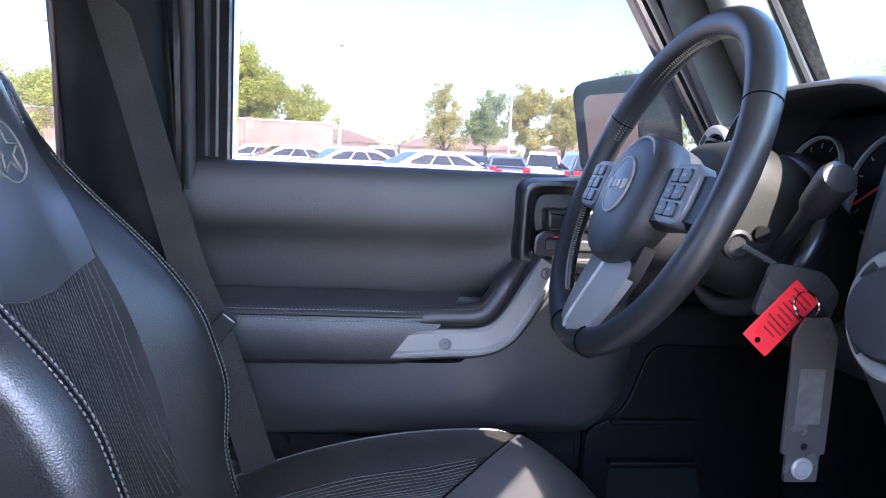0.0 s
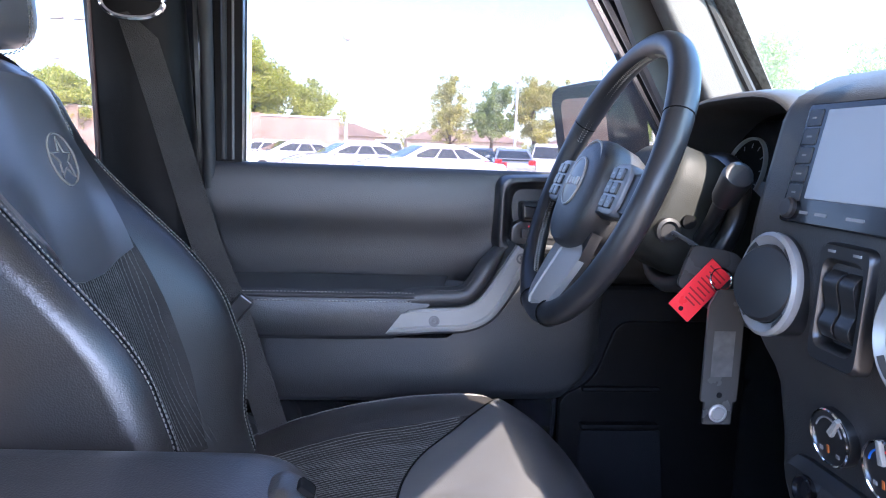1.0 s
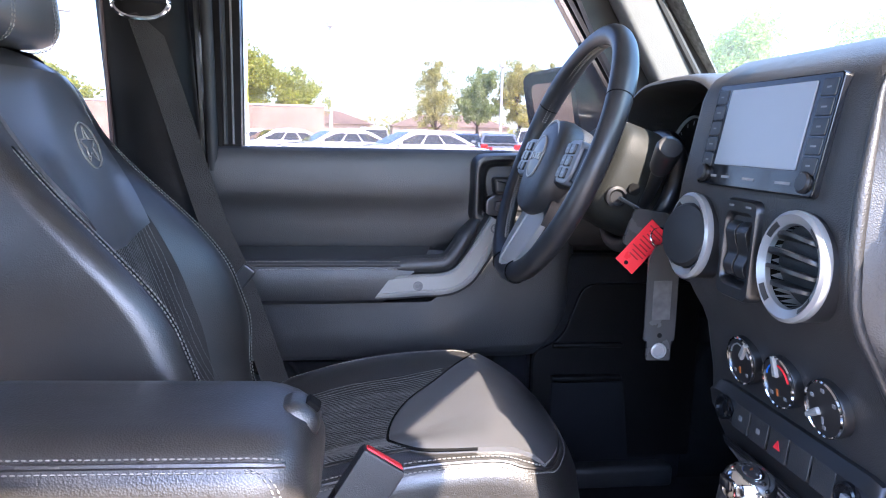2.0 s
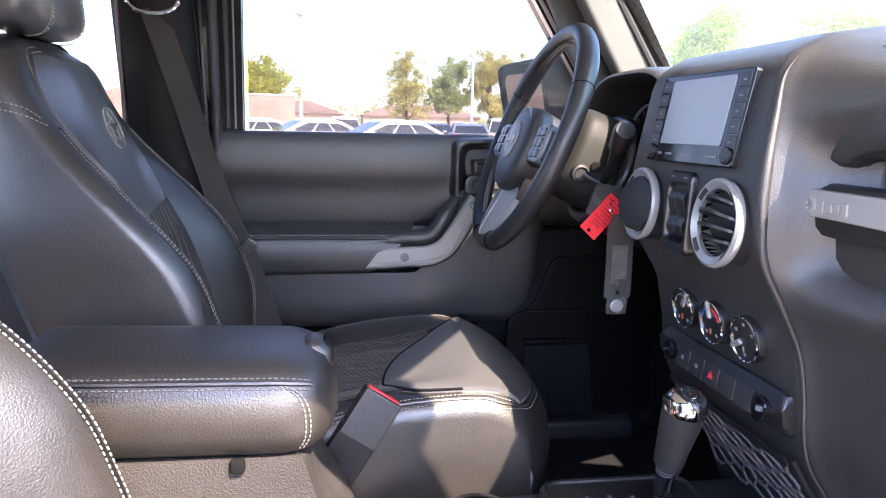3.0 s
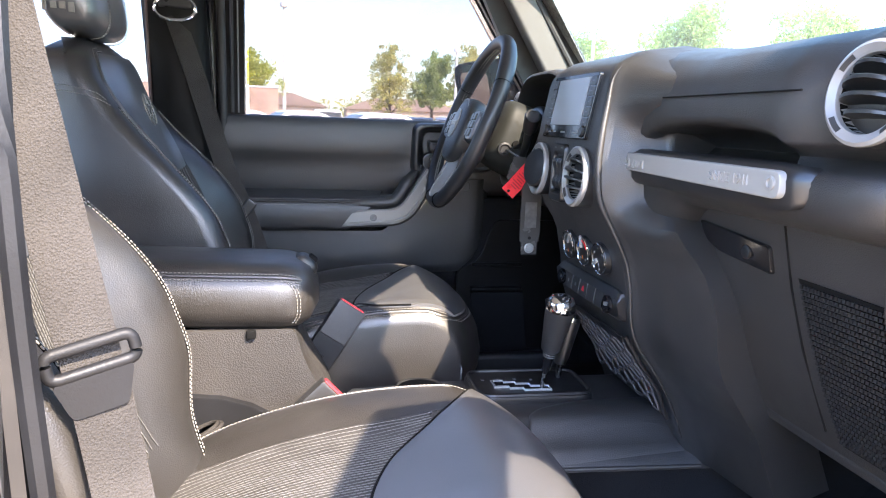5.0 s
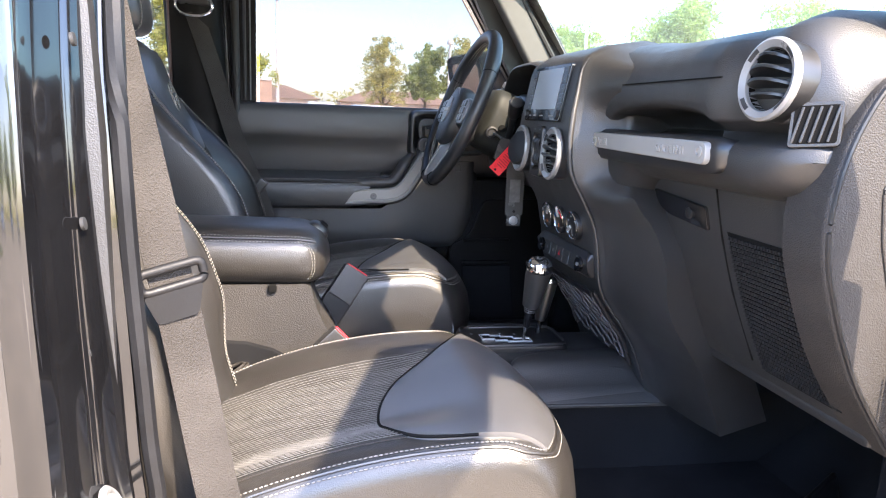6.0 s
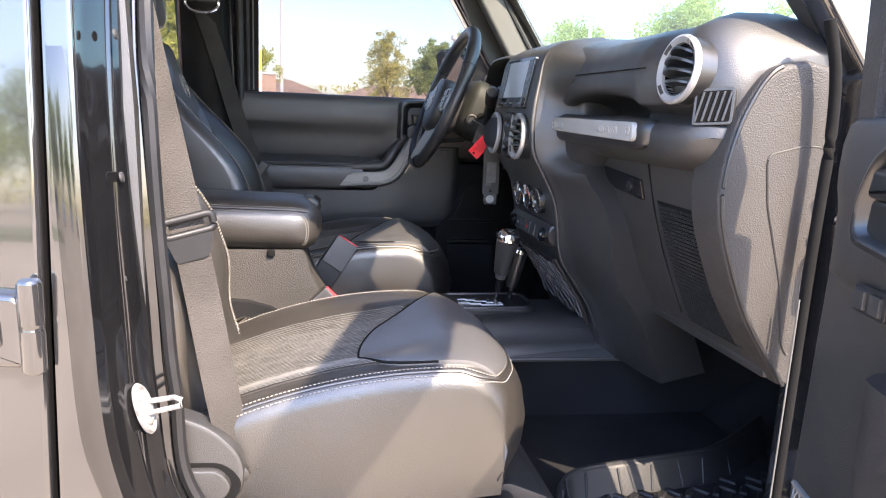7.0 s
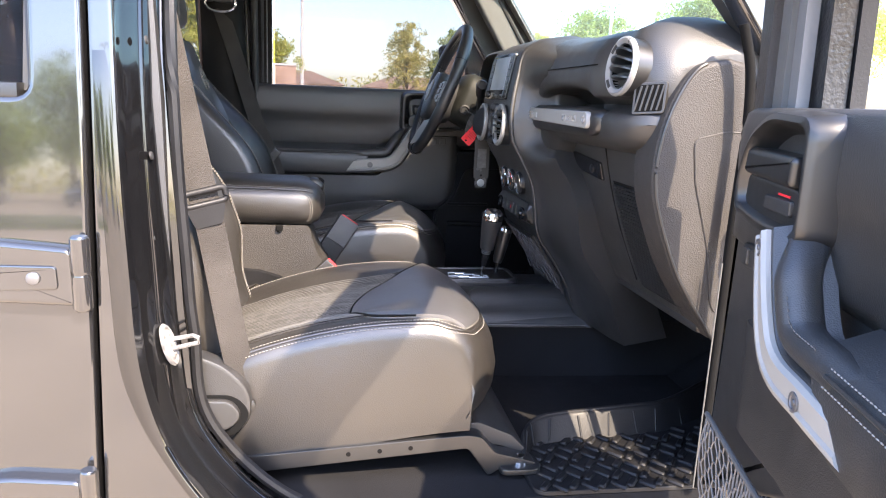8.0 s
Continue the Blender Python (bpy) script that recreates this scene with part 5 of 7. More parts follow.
poly = round_poly([(-0.022, -0.05), (-0.017, -0.05), (-0.017, -0.078), (0.017, -0.078), (0.017, -0.05), (0.022, -0.05), (0.022, 0.065), (0.012, 0.085), (-0.012, 0.085), (-0.022, 0.065)], 0.002, 2)
stp = part("strap", on(SM, slab(poly, lambda p, q, d: Vector((p, d, q)), -0.002, 0.002)), STRAP, key, "smoky transparent plastic strap")
part("strap_pin", on(SM @ Matrix.Translation((0.0, -0.001, -0.064)), lathe([(0.011, 0), (0.011, 0.0025), (0.0090, 0.0032), (0.0080, 0.0018), (0.0070, 0.0018), (0.0062, 0.0026), (0.0, 0.0026)], Matrix.Rotation(radians(90), 4, "X"), 24)), RING_SILVER, stp)
part("strap_hole", on(SM @ Matrix.Translation((0.0, -0.0015, -0.042)), lathe([(0.0035, 0), (0.0035, 0.001), (0.0, 0.001)], Matrix.Rotation(radians(90), 4, "X"), 12)), BLACK, stp)
part("strap_label", on(SM @ Matrix.Translation((0.0, -0.0022, 0.008)), box((0.026, 0.0004, 0.055), r=0.0001, seg=1)), PRINT_DULL, stp)

# ---- shift levers, cup holders, belt buckles ----
shift = thing("gear_lever", (0.27, YC, 0.77), "automatic gear lever with chrome-capped black knob", "gear lever")
LB, LT = Vector((0.266, 0.004, 0.748)), Vector((0.280, -0.046, 0.947))
part("lever_rod", tube([LB, LB.lerp(LT, 0.25), LB.lerp(LT, 0.48)], 0.0042, 12), CHROME, shift)
part("lever_sleeve", tube([LB.lerp(LT, 0.22), LB.lerp(LT, 0.25), LB.lerp(LT, 0.44)], [0.006, 0.0075, 0.0110], 16), GLOSS, shift)
kn = part("knob", tube([LB.lerp(LT, 0.45), LB.lerp(LT, 0.47), LB.lerp(LT, 0.60), LB.lerp(LT, 0.80), LB.lerp(LT, 0.89)], [0.013, 0.018, 0.021, 0.0255, 0.0265], 24), PLASTIC, shift)
part("knob_cap", tube([LB.lerp(LT, 0.88), LB.lerp(LT, 0.90), LB.lerp(LT, 0.955), LB.lerp(LT, 0.99), LT], [0.0268, 0.0272, 0.0255, 0.020, 0.010], 24), CHROME, kn, smooth=70)
part("release_button", on(Matrix.Translation(LB.lerp(LT, 0.945) + Vector((-0.0255, 0, 0))), box((0.006, 0.02, 0.012), r=0.002)), GLOSS, kn)
for k in range(3):
    part("collar", tube([LB.lerp(LT, 0.40 + 0.025 * k), LB.lerp(LT, 0.415 + 0.025 * k)], 0.0118 + 0.001 * k, 16), SILVER_DARK, shift)
gate = [(0.165, 0.028), (0.190, 0.028), (0.190, 0.018), (0.215, 0.018), (0.215, 0.006), (0.245, 0.006), (0.245, -0.010), (0.285, -0.010), (0.285, -0.034), (0.225, -0.034), (0.225, -0.022), (0.195, -0.022), (0.195, -0.010), (0.165, -0.010)]
gate = [(0.232 + (a - 0.225) * 0.86, YC + 0.010 + b * 0.80) for a, b in gate]
part("gate_plate", tube([Vector((a, b, 0.7585)) for a, b in gate], 0.0030, 8, loop=True), CLEAR, shift, "clear stepped shift gate rim")
part("gate_slot", slab(gate, lambda p, q, d: Vector((p, q, d)), 0.750, 0.7578), BLACK, shift)
for k in range(4):
    part("legend", box((0.005, 0.006, 0.0008), (0.165 + 0.032 * k, YC + 0.045 - 0.006 * (k == 3), 0.7576)), MARK, shift)
tc = thing("transfer_lever", (0.33, 0.06, 0.76), "short black transfer case lever behind the gear lever", "lever")
part("lever_rod", tube([Vector((0.318, 0.06, 0.745)), Vector((0.325, 0.06, 0.80))], 0.006, 10), GLOSS, tc)
tk = part("knob", tube([Vector((0.322, 0.06, 0.785)), Vector((0.325, 0.06, 0.80)), Vector((0.334, 0.06, 0.845)), Vector((0.340, 0.06, 0.872))], [0.011, 0.0145, 0.017, 0.018], 20), PLASTIC_SMOOTH, tc)
part("knob_cap", tube([Vector((0.340, 0.06, 0.870)), Vector((0.342, 0.06, 0.880)), Vector((0.3435, 0.06, 0.886))], [0.018, 0.017, 0.010], 20), CHROME, tk)
for x, y in ((0.045, YC + 0.05), (-0.03, YC - 0.045)):
    cp = thing("cup_holder", (x, y, 0.70), "round black cup holder sunk in the console", "cup holder", "cup holders")
    part("cup_rim", lathe([(0.045, 0.0), (0.049, 0.004), (0.047, 0.008), (0.042, 0.006), (0.041, -0.002)], Matrix.Translation((x, y, 0.738)), 36, cap=False), RUBBER, cp)
    # flat black disc painted as the shaded depth of the holder
    part("cup_shade_disc", lathe([(0.0415, 0.0), (0.0, 0.0005)], Matrix.Translation((x, y, 0.7445)), 32), BLACK, cp)


def buckle(a, b, label):
    """A belt buckle from its stalk a to its mouth b."""
    a, b = Vector(a), Vector(b)
    B = thing("belt_buckle", tuple(a), label, "belt buckle", "belt buckles")
    d = (b - a).normalized()
    s = Vector((0, 1, 0))
    s = (s - d * s.dot(d)).normalized()
    n = d.cross(s)
    m = Matrix((s, n, d)).transposed().to_4x4()
    m.translation = b
    part("buckle_stalk", tube([a, a.lerp(b, 0.5)], 0, flat=(0.045, 0.008), up=tuple(n)), WEBBING, B)
    part("buckle_sleeve", on(m @ Matrix.Translation((0, 0, -0.095)), box((0.022, 0.062, 0.07), r=0.004)), RUBBER, B)
    part("buckle_body", on(m @ Matrix.Translation((0, 0, -0.035)), box((0.028, 0.060, 0.075), r=0.004, seg=2)), PLASTIC, B)
    part("release_button", on(m @ Matrix.Translation((0, 0.0, 0.001)), box((0.015, 0.052, 0.008), r=0.0025)), RED, B)
    return B


buckle((-0.20, 0.125, 0.70), (-0.082, 0.150, 0.880), "black belt buckle with red button beside the driver cushion")
bk = buckle((-0.27, -0.125, 0.67), (-0.122, -0.120, 0.812), "black belt buckle with red button beside the passenger cushion")
# folded end of its strap
for r, z in ((0.031, 0.0), (0.024, 0.002)):
    part("strap_fold", tube([Vector((-0.329 + r * math.cos(t), -0.120 + 0.8 * r * math.sin(t), 0.752 + z + 0.012 * math.cos(t))) for t in [2 * math.pi * j / 28 for j in range(28)]], 0.0032, 8, loop=True), WEBBING, bk)
part("strap_tail", tube(spline([(-0.317, -0.125, 0.738), (-0.289, -0.125, 0.717), (-0.27, -0.125, 0.672)], 5), 0, flat=(0.04, 0.004), up=(0.3, 0, 1)), WEBBING, bk)

# ---- front doors ----
def xz_slab(q, poly, a, b, edge=0.0, seg=2):
    return slab(poly, lambda p, r, d: q(p, d, r), a, b, edge=edge, seg=seg)


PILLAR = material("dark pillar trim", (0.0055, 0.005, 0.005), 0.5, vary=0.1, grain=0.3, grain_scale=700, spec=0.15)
CRINKLE = material("crinkled seal rubber", (0.010, 0.010, 0.0105), 0.36, vary=0.2, grain=1.0, grain_scale=160)
PALE_SEAL = material("pale grey glass channel", (0.13, 0.13, 0.13), 0.5, vary=0.1)


def front_door(name, s, m, label):
    """A front door in its own metres: x from the hinge (0) back to the latch, d inwards from the trim's flat, z up; s: +1 driver, -1 passenger."""
    T = thing(name, label=label, category="car door", group="front doors", kind="structure", m=m)

    def q(x, d, z):
        return Vector((x, -d * s, z))

    x1 = 0.02 if s > 0 else -0.13
    shell = round_poly([(x1, 0.60), (-0.72, 0.60), (-0.88, 0.70), (-0.945, 0.85), (-0.945, 1.225), (x1, 1.225)], [0.03, 0.10, 0.08, 0.05, 0.01, 0.01], 5)
    part("door_shell", xz_slab(q, shell, -0.045, -0.125, 0.02, 3), PAINT, T)
    inner = round_poly([(x1 - 0.03, 0.63), (-0.70, 0.63), (-0.83, 0.72), (-0.88, 0.85), (-0.88, 1.22), (x1 - 0.03, 1.22)], 0.04, 4)
    part("inner_frame", xz_slab(q, inner, -0.05, -0.03, 0.008), PAINT, T)
    if s > 0:
        trim = [(-0.232, 1.03), (-0.238, 0.935), (-0.276, 0.852), (-0.345, 0.820), (-0.40, 0.820), (-0.95, 0.820), (-0.95, 1.235), (-0.19, 1.235)]
        rr = [0.04, 0.05, 0.05, 0.04, 0.01, 0.02, 0.01, 0.03]
    else:
        trim = [(-0.045, 0.62), (-0.40, 0.80), (-0.95, 0.822), (-0.95, 1.235), (-0.075, 1.235)]
        rr = [0.01, 0.06, 0.02, 0.01, 0.03]
    part("trim_panel", xz_slab(q, round_poly(trim, rr, 5), -0.06, -0.027, 0.010, 3), PLASTIC, T)
    # padded upper roll, hollow below it, one moulded piece
    rings = []
    for k in range(41):
        x = -0.95 + (0.90 if s > 0 else 0.845) * k / 40
        f = smoothstep(-0.44, -0.52, x)         # the hollow fades out towards the handle
        e = 0.012 * (smoothstep(-0.08, -0.05, x) if s > 0 else smoothstep(-0.135, -0.105, x))
        prof = [(-0.055, 1.238), (-0.03, 1.247), (-0.010, 1.246), (0.0, 1.238), (0.005, 1.215), (0.006, 1.185), (0.005, 1.165), (0.002 - 0.002 * f, 1.150), (-0.006 * f, 1.136), (-0.011 * f, 1.120), (-0.014 * f, 1.10), (-0.018 * f, 1.065), (-0.026, 1.045), (-0.055, 1.045)]
        rings.append([q(x, d - e, z) for d, z in prof])
    part("upper_pad", loft(rings), PLASTIC, T, smooth=60)
    # lower panel, softly bulged, its front corner swept up
    rings = []
    for k in range(37):
        x = -0.945 + 0.71 * k / 36
        b = 0.010 * math.sin(math.pi * min(max((k + 2) / 40, 0), 1))
        zb = 0.822 + (0.12 * max((x + 0.345) / 0.110, 0) ** 3 if s > 0 else -0.02 * max((x + 0.42) / 0.185, 0))
        h = 0.952 - zb + (0.15 if s > 0 else 0.03) * smoothstep(-0.54, -0.40, x)
        e = 0.02 * smoothstep(-0.26, -0.235, x)
        rings.append([q(x, d - e, zb + u * h) for d, u in ((-0.035, 0.0), (-0.014 + b, 0.02), (0.0 + b, 0.12), (0.002 + b, 0.5), (0.004 + b, 0.96), (-0.035, 1.0))])
    part("lower_panel", loft(rings), PLASTIC, T, smooth=60)
    # armrest with stitched top edge
    rings = []
    for k in range(37):
        x = -0.95 + 0.325 * k / 36
        d = 0.05 + 0.004 * math.sin(k / 36 * math.pi)
        rings.append([q(x + 0.95 * (z - 0.955) * (k / 36) ** 3, dd, z) for dd, z in ((-0.02, 0.950), (d - 0.012, 0.952), (d - 0.002, 0.962), (d + 0.001, 1.0), (d - 0.002, 1.022), (d - 0.010, 1.034), (d - 0.022, 1.040), (-0.02, 1.054))])
    arm = part("armrest", loft(rings), PLASTIC, T, "padded black leather armrest with pale stitching", smooth=60)
    bs = bmesh.new()
    stitch([q(-0.895 + 0.007 * j, 0.0455, 1.0345) for j in range(45)], bs)
    stitch([q(-0.895 + 0.007 * j, 0.0535, 1.0205) for j in range(44)], bs)
    part("armrest_stitching", bs, THREAD, arm, kind="stuff")
    part("armrest_piping", tube([q(-0.895 + 0.10 * j, 0.050, 1.028) for j in range(4)], 0.0026, 6), LEATHER, arm)
    # black base, leather grip and the silver pull, sweeping up to the front
    line = [(-0.640, 0.982), (-0.60, 0.986), (-0.56, 0.990), (-0.51, 0.993), (-0.478, 1.006), (-0.455, 1.033), (-0.43, 1.073), (-0.405, 1.113)]
    dep = [0.046, 0.050, 0.053, 0.055, 0.056, 0.056, 0.054, 0.050]
    path = spline([(a, d, b) for (a, b), d in zip(line, dep)], 8)
    nr = []
    for i, v in enumerate(path):
        d = path[min(i + 1, len(path) - 1)] - path[max(i - 1, 0)]
        nr.append(Vector((-d.z, 0, d.x)).normalized())
    rings = []
    for v, n in zip(path, nr):
        rings.append([q((v + n * a).x, v.y + b, (v + n * a).z) for a, b in ((-0.031, -0.06), (-0.027, -0.010), (-0.022, -0.004), (0.020, -0.004), (0.030, -0.022), (0.036, -0.06))])
    part("grip_base", loft(rings), PLASTIC, T, smooth=60)
    rings = []
    for i, (v, n) in enumerate(zip(path, nr)):
        if i < 5:
            continue
        e = smoothstep(len(path) - 1, len(path) - 12, i)
        w = 0.0175 * (0.45 + 0.55 * e)
        c = v + n * (0.037 * (0.8 + 0.2 * e))
        rings.append([q((c + n * w * math.cos(a)).x, v.y - 0.022 - 0.020 * (1 - e) + 0.022 * math.sin(a), (c + n * w * math.cos(a)).z) for a in [2 * math.pi * k / 14 for k in range(14)]])
    gp_ = part("grip_pad", loft(rings), PLASTIC, T, "padded black leather grip", smooth=60)
    part("grip_stitching", stitch([q((v + n * 0.050).x, v.y - 0.006, (v + n * 0.050).z) for v, n in list(zip(path, nr))[16:44]]), RIB_THREAD, gp_, kind="stuff")
    rings = []
    for i, (v, n) in enumerate(list(zip(path, nr))[3:]):
        w = (0.0205 if s > 0 else 0.0175) - 0.004 * smoothstep(30, 53, i)
        k = 0.017 * (1 - smoothstep(0, 6, i))          # slanted rear end
        rings.append([q((v + n * a).x + k * a / w, v.y + b, (v + n * a).z) for a, b in ((-w, -0.012), (-w, 0.001), (-w + 0.004, 0.005), (-w + 0.009, 0.0055), (-w + 0.012, 0.0030), (w - 0.004, 0.005), (w, 0.001), (w, -0.012))])
    pull = part("pull_handle", loft(rings), SILVER, T, "silver painted pull handle")
    for x, d, z in ((-0.56, 0.0565, 0.989), (-0.413, 0.0545, 1.100)):
        mm = Matrix.Translation(q(x, d, z)) @ Matrix.Rotation(radians(90 * s), 4, "X")
        part("screw", lathe([(0.0095, 0.0), (0.0095, 0.002), (0.0065, 0.002), (0.006, 0.0008), (0.003, 0.0006), (0.0025, 0.002), (0.0, 0.002)], mm, 20), SILVER_DARK, pull)
    # inner handle in its recess
    cx, cz = -0.345, 1.172
    rings = []
    for k, d in ((1.06, -0.03), (1.06, 0.004), (1.03, 0.026), (1.0, 0.034), (0.95, 0.036), (0.90, 0.033), (0.84, 0.022), (0.76, 0.006), (0.6, 0.0)):
        loop_ = round_poly([(-0.452, 1.110), (-0.450, 1.236), (-0.33, 1.241), (-0.262, 1.212), (-0.236, 1.165), (-0.232, 1.118), (-0.34, 1.108)], [0.02, 0.025, 0.03, 0.04, 0.03, 0.02, 0.02], 5)
        rings.append([q(cx + (a - cx) * k, d, cz + (b - cz) * (k if k > 0.95 else k - 0.05)) for a, b in loop_])
    hf = part("handle_surround", loft(rings), PLASTIC_SMOOTH, T, "black handle surround with a hollow", smooth=50)
    lev = round_poly([(-0.412, 1.162), (-0.415, 1.196), (-0.262, 1.198), (-0.254, 1.166)], 0.008, 4)
    part("door_lever", xz_slab(q, lev, 0.0, 0.034, 0.008, 3), PLASTIC_SMOOTH, hf)
    part("lock_plate", xz_slab(q, round_poly([(-0.428, 1.118), (-0.428, 1.152), (-0.414, 1.163), (-0.250, 1.165), (-0.244, 1.120)], 0.008, 4), 0.0, 0.025, 0.005), PLASTIC_SMOOTH, hf)
    knob = round_poly([(-0.41, 1.132), (-0.41, 1.150), (-0.33, 1.148), (-0.33, 1.132)], 0.004, 3)
    lk = part("lock_knob", xz_slab(q, knob, 0.0, 0.0295, 0.003), PLASTIC, hf)
    part("lock_mark", xz_slab(q, [(-0.398, 1.1515), (-0.398, 1.1540), (-0.365, 1.1540), (-0.365, 1.1515)], 0.002, 0.0262), RED, lk)
    # mirror or lock switch
    sx, sz = (0.0, 0.0) if s > 0 else (0.078, -0.018)
    sw = round_poly([(-0.352 + sx, 1.058 + sz), (-0.352 + sx, 1.09 + sz), (-0.285 + sx, 1.088 + sz), (-0.285 + sx, 1.056 + sz)], 0.006, 3)
    part("switch_plate", xz_slab(q, sw, -0.02, 0.006, 0.003), PLASTIC_SMOOTH, T)
    for x in (-0.335 + sx, -0.303 + sx):
        part("switch_button", xz_slab(q, round_poly([(x - 0.011, 1.062 + sz), (x - 0.011, 1.084 + sz), (x + 0.011, 1.084 + sz), (x + 0.011, 1.062 + sz)], 0.003, 3), 0.004, 0.010, 0.002), PLASTIC, T)
    # window frame: layered channel round the glass
    fx = 0.0 if s > 0 else -0.103
    loopc = [(-0.072 + fx, 1.235), (-0.362 + fx * 1.3, 1.695), (-0.39 + fx * 1.3, 1.715), (-0.86, 1.715), (-0.89, 1.69), (-0.893, 1.235)]
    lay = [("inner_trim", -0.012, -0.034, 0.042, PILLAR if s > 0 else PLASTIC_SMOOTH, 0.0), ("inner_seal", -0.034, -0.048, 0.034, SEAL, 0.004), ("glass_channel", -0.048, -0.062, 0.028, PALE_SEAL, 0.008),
           ("outer_seal", -0.064, -0.092, 0.040, CRINKLE, 0.002), ("outer_frame", -0.092, -0.122, 0.036, PAINT, 0.004)]
    if s < 0:
        loopc = [(-0.252, 1.235), (-0.243, 1.38), (-0.31, 1.60), (-0.40, 1.715), (-0.86, 1.715), (-0.89, 1.69), (-0.893, 1.235)]
        lay = [("inner_trim", -0.010, -0.034, 0.034, KICK, 0.092), ("frame_face", -0.022, -0.040, 0.038, TRIM_GREY, 0.058), ("inner_seal", -0.030, -0.046, 0.030, PALE_SEAL, 0.030),
               ("outer_seal", -0.050, -0.078, 0.046, CRINKLE, 0.0), ("outer_frame", -0.080, -0.098, 0.088, RUBBER, -0.006)]
    for nm, d0, d1, w, mat, ins in lay:
        pts = [Vector((a, 0, b)) for a, b in loopc]
        rings = []
        for i, v in enumerate(pts):
            d = (pts[min(i + 1, len(pts) - 1)] - pts[max(i - 1, 0)]).normalized()
            n = Vector((d.z, 0, -d.x))      # towards the outside of the opening
            if n.dot(v - Vector((-0.6, 0, 1.42))) < 0:
                n = -n
            k = 1.25 if 0 < i < len(pts) - 1 else 1.0
            a, b = v + n * ins, v + n * (ins + w * k)
            rings.append([q(a.x, d0, a.z), q(b.x, d0, b.z), q(b.x, d1, b.z), q(a.x, d1, a.z)])
        part(nm, loft(rings), mat, T)
    if s > 0:
        for xx, rr_, mt in ((-0.907, 0.0022, PALE_SEAL), (-0.922, 0.005, SEAL)):
            part("channel_line", tube([q(xx, -0.009, z) for z in (1.25, 1.4, 1.55, 1.70)], rr_, 8), mt, T)
    part("belt_seal", xz_slab(q, [(-0.06 if s > 0 else -0.16, 1.222), (-0.895, 1.222), (-0.895, 1.243), (-0.06 if s > 0 else -0.16, 1.243)], -0.05, -0.075), SEAL, T)
    glass_poly = [(-0.07, 1.22), (-0.37, 1.69), (-0.885, 1.70), (-0.885, 1.22)]
    if s > 0:
        pane = part("window_pane", xz_slab(q, glass_poly, -0.056, -0.060), SIDE_GLASS, T)
        pane.visible_shadow = False
    if s < 0:
        # net pocket and check strap on the open door
        bm = hex_net(bmesh.new(), lambda u, v: q(-0.130 - 0.30 * u, 0.002 + 0.005 * math.sin(9 * u + 4 * v), 0.785 - 0.15 * v), 22, 10, 0.0013, 11, 0.2)
        part("net_hem", tube([q(-0.130 - 0.30 * u, 0.003, 0.787) for u in (0.0, 0.25, 0.5, 0.75, 1.0)], 0.004, 8), material("grey net hem", (0.10, 0.098, 0.095), 0.8, vary=0.1), T)
        part("door_net", bm, material("grey net cord", (0.16, 0.152, 0.147), 0.8, vary=0.1), T, "pale grey elastic net pocket", kind="stuff")
    # outside handle
    part("outside_handle", xz_slab(q, round_poly([(-0.86, 1.09), (-0.86, 1.13), (-0.70, 1.13), (-0.70, 1.09)], 0.015, 4), -0.12, -0.155, 0.01, 3), PAINT, T)
    return T


front_door("door_1", 1, pose(0.56, 0.71, 0), "black driver door, closed, with silver pull handle and padded armrest")
front_door("door_2", -1, pose(0.472, -0.745, -0.022, 0, 0, 74.8), "black passenger door standing wide open in the sun")

# driver door mirror outside
# mirror colour lowered to dim the reflection of the sunlit ground
MIRROR = material("darkened mirror glass", (0.22, 0.20, 0.195), 0.06, metal=1.0, vary=0.05, rough_vary=0.02)
mir = thing("door_mirror", (0.33, 0.93, 1.25), "black square door mirror outside the driver window", "mirror")
MM = pose(0.345, 0.965, 1.335, 0, 0, 22) @ Matrix(((0, 0, -1, 0), (-1, 0, 0, 0), (0, 1, 0, 0), (0, 0, 0, 1))) @ Matrix.Rotation(radians(13), 4, "X")
part("mirror_housing", on(MM, plate(0.200, 0.19, 0.02, 0.035, 0.012, -0.07, 5)), BLACK, mir)
part("mirror_glass", on(MM @ Matrix.Translation((0.012, -0.006, 0.0)), plate(0.145, 0.150, 0.0215, 0.025, 0.0005, 0.0, 5)), MIRROR, mir)
part("mirror_arm", tube([Vector((0.40, 0.83, 1.245)), Vector((0.40, 0.88, 1.25)), Vector((0.38, 0.93, 1.28))], 0.025, 12), PLASTIC, mir)

# ---- driver side: door opening, centre pillar, rear door, belt ----
bm = box((0.085, 0.05, 1.2), (-0.41, 0.755, 1.15), 0.012)
part("centre_pillar", bm, PAINT, body)
rings = []
for z, x0, x1 in ((0.60, -0.56, -0.40), (0.95, -0.56, -0.40), (1.20, -0.555, -0.405), (1.50, -0.565, -0.42), (1.74, -0.57, -0.43)):
    yy = 0.705 - 0.05 * smoothstep(1.25, 1.74, z)
    rings.append([Vector(v) for v in ((x0, yy + 0.03, z), (x0, yy - 0.012, z), (x0 + 0.015, yy - 0.024, z), (x0 + 0.06, yy - 0.030, z), (x1 - 0.03, yy - 0.026, z), (x1, yy - 0.006, z), (x1, yy + 0.03, z))])
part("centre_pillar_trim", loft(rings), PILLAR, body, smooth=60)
part("door_seal", tube([Vector((-0.385, 0.715 - 0.05 * smoothstep(1.25, 1.74, z), z)) for z in (0.62, 0.9, 1.2, 1.45, 1.74)], 0.011, 10), SEAL, body)
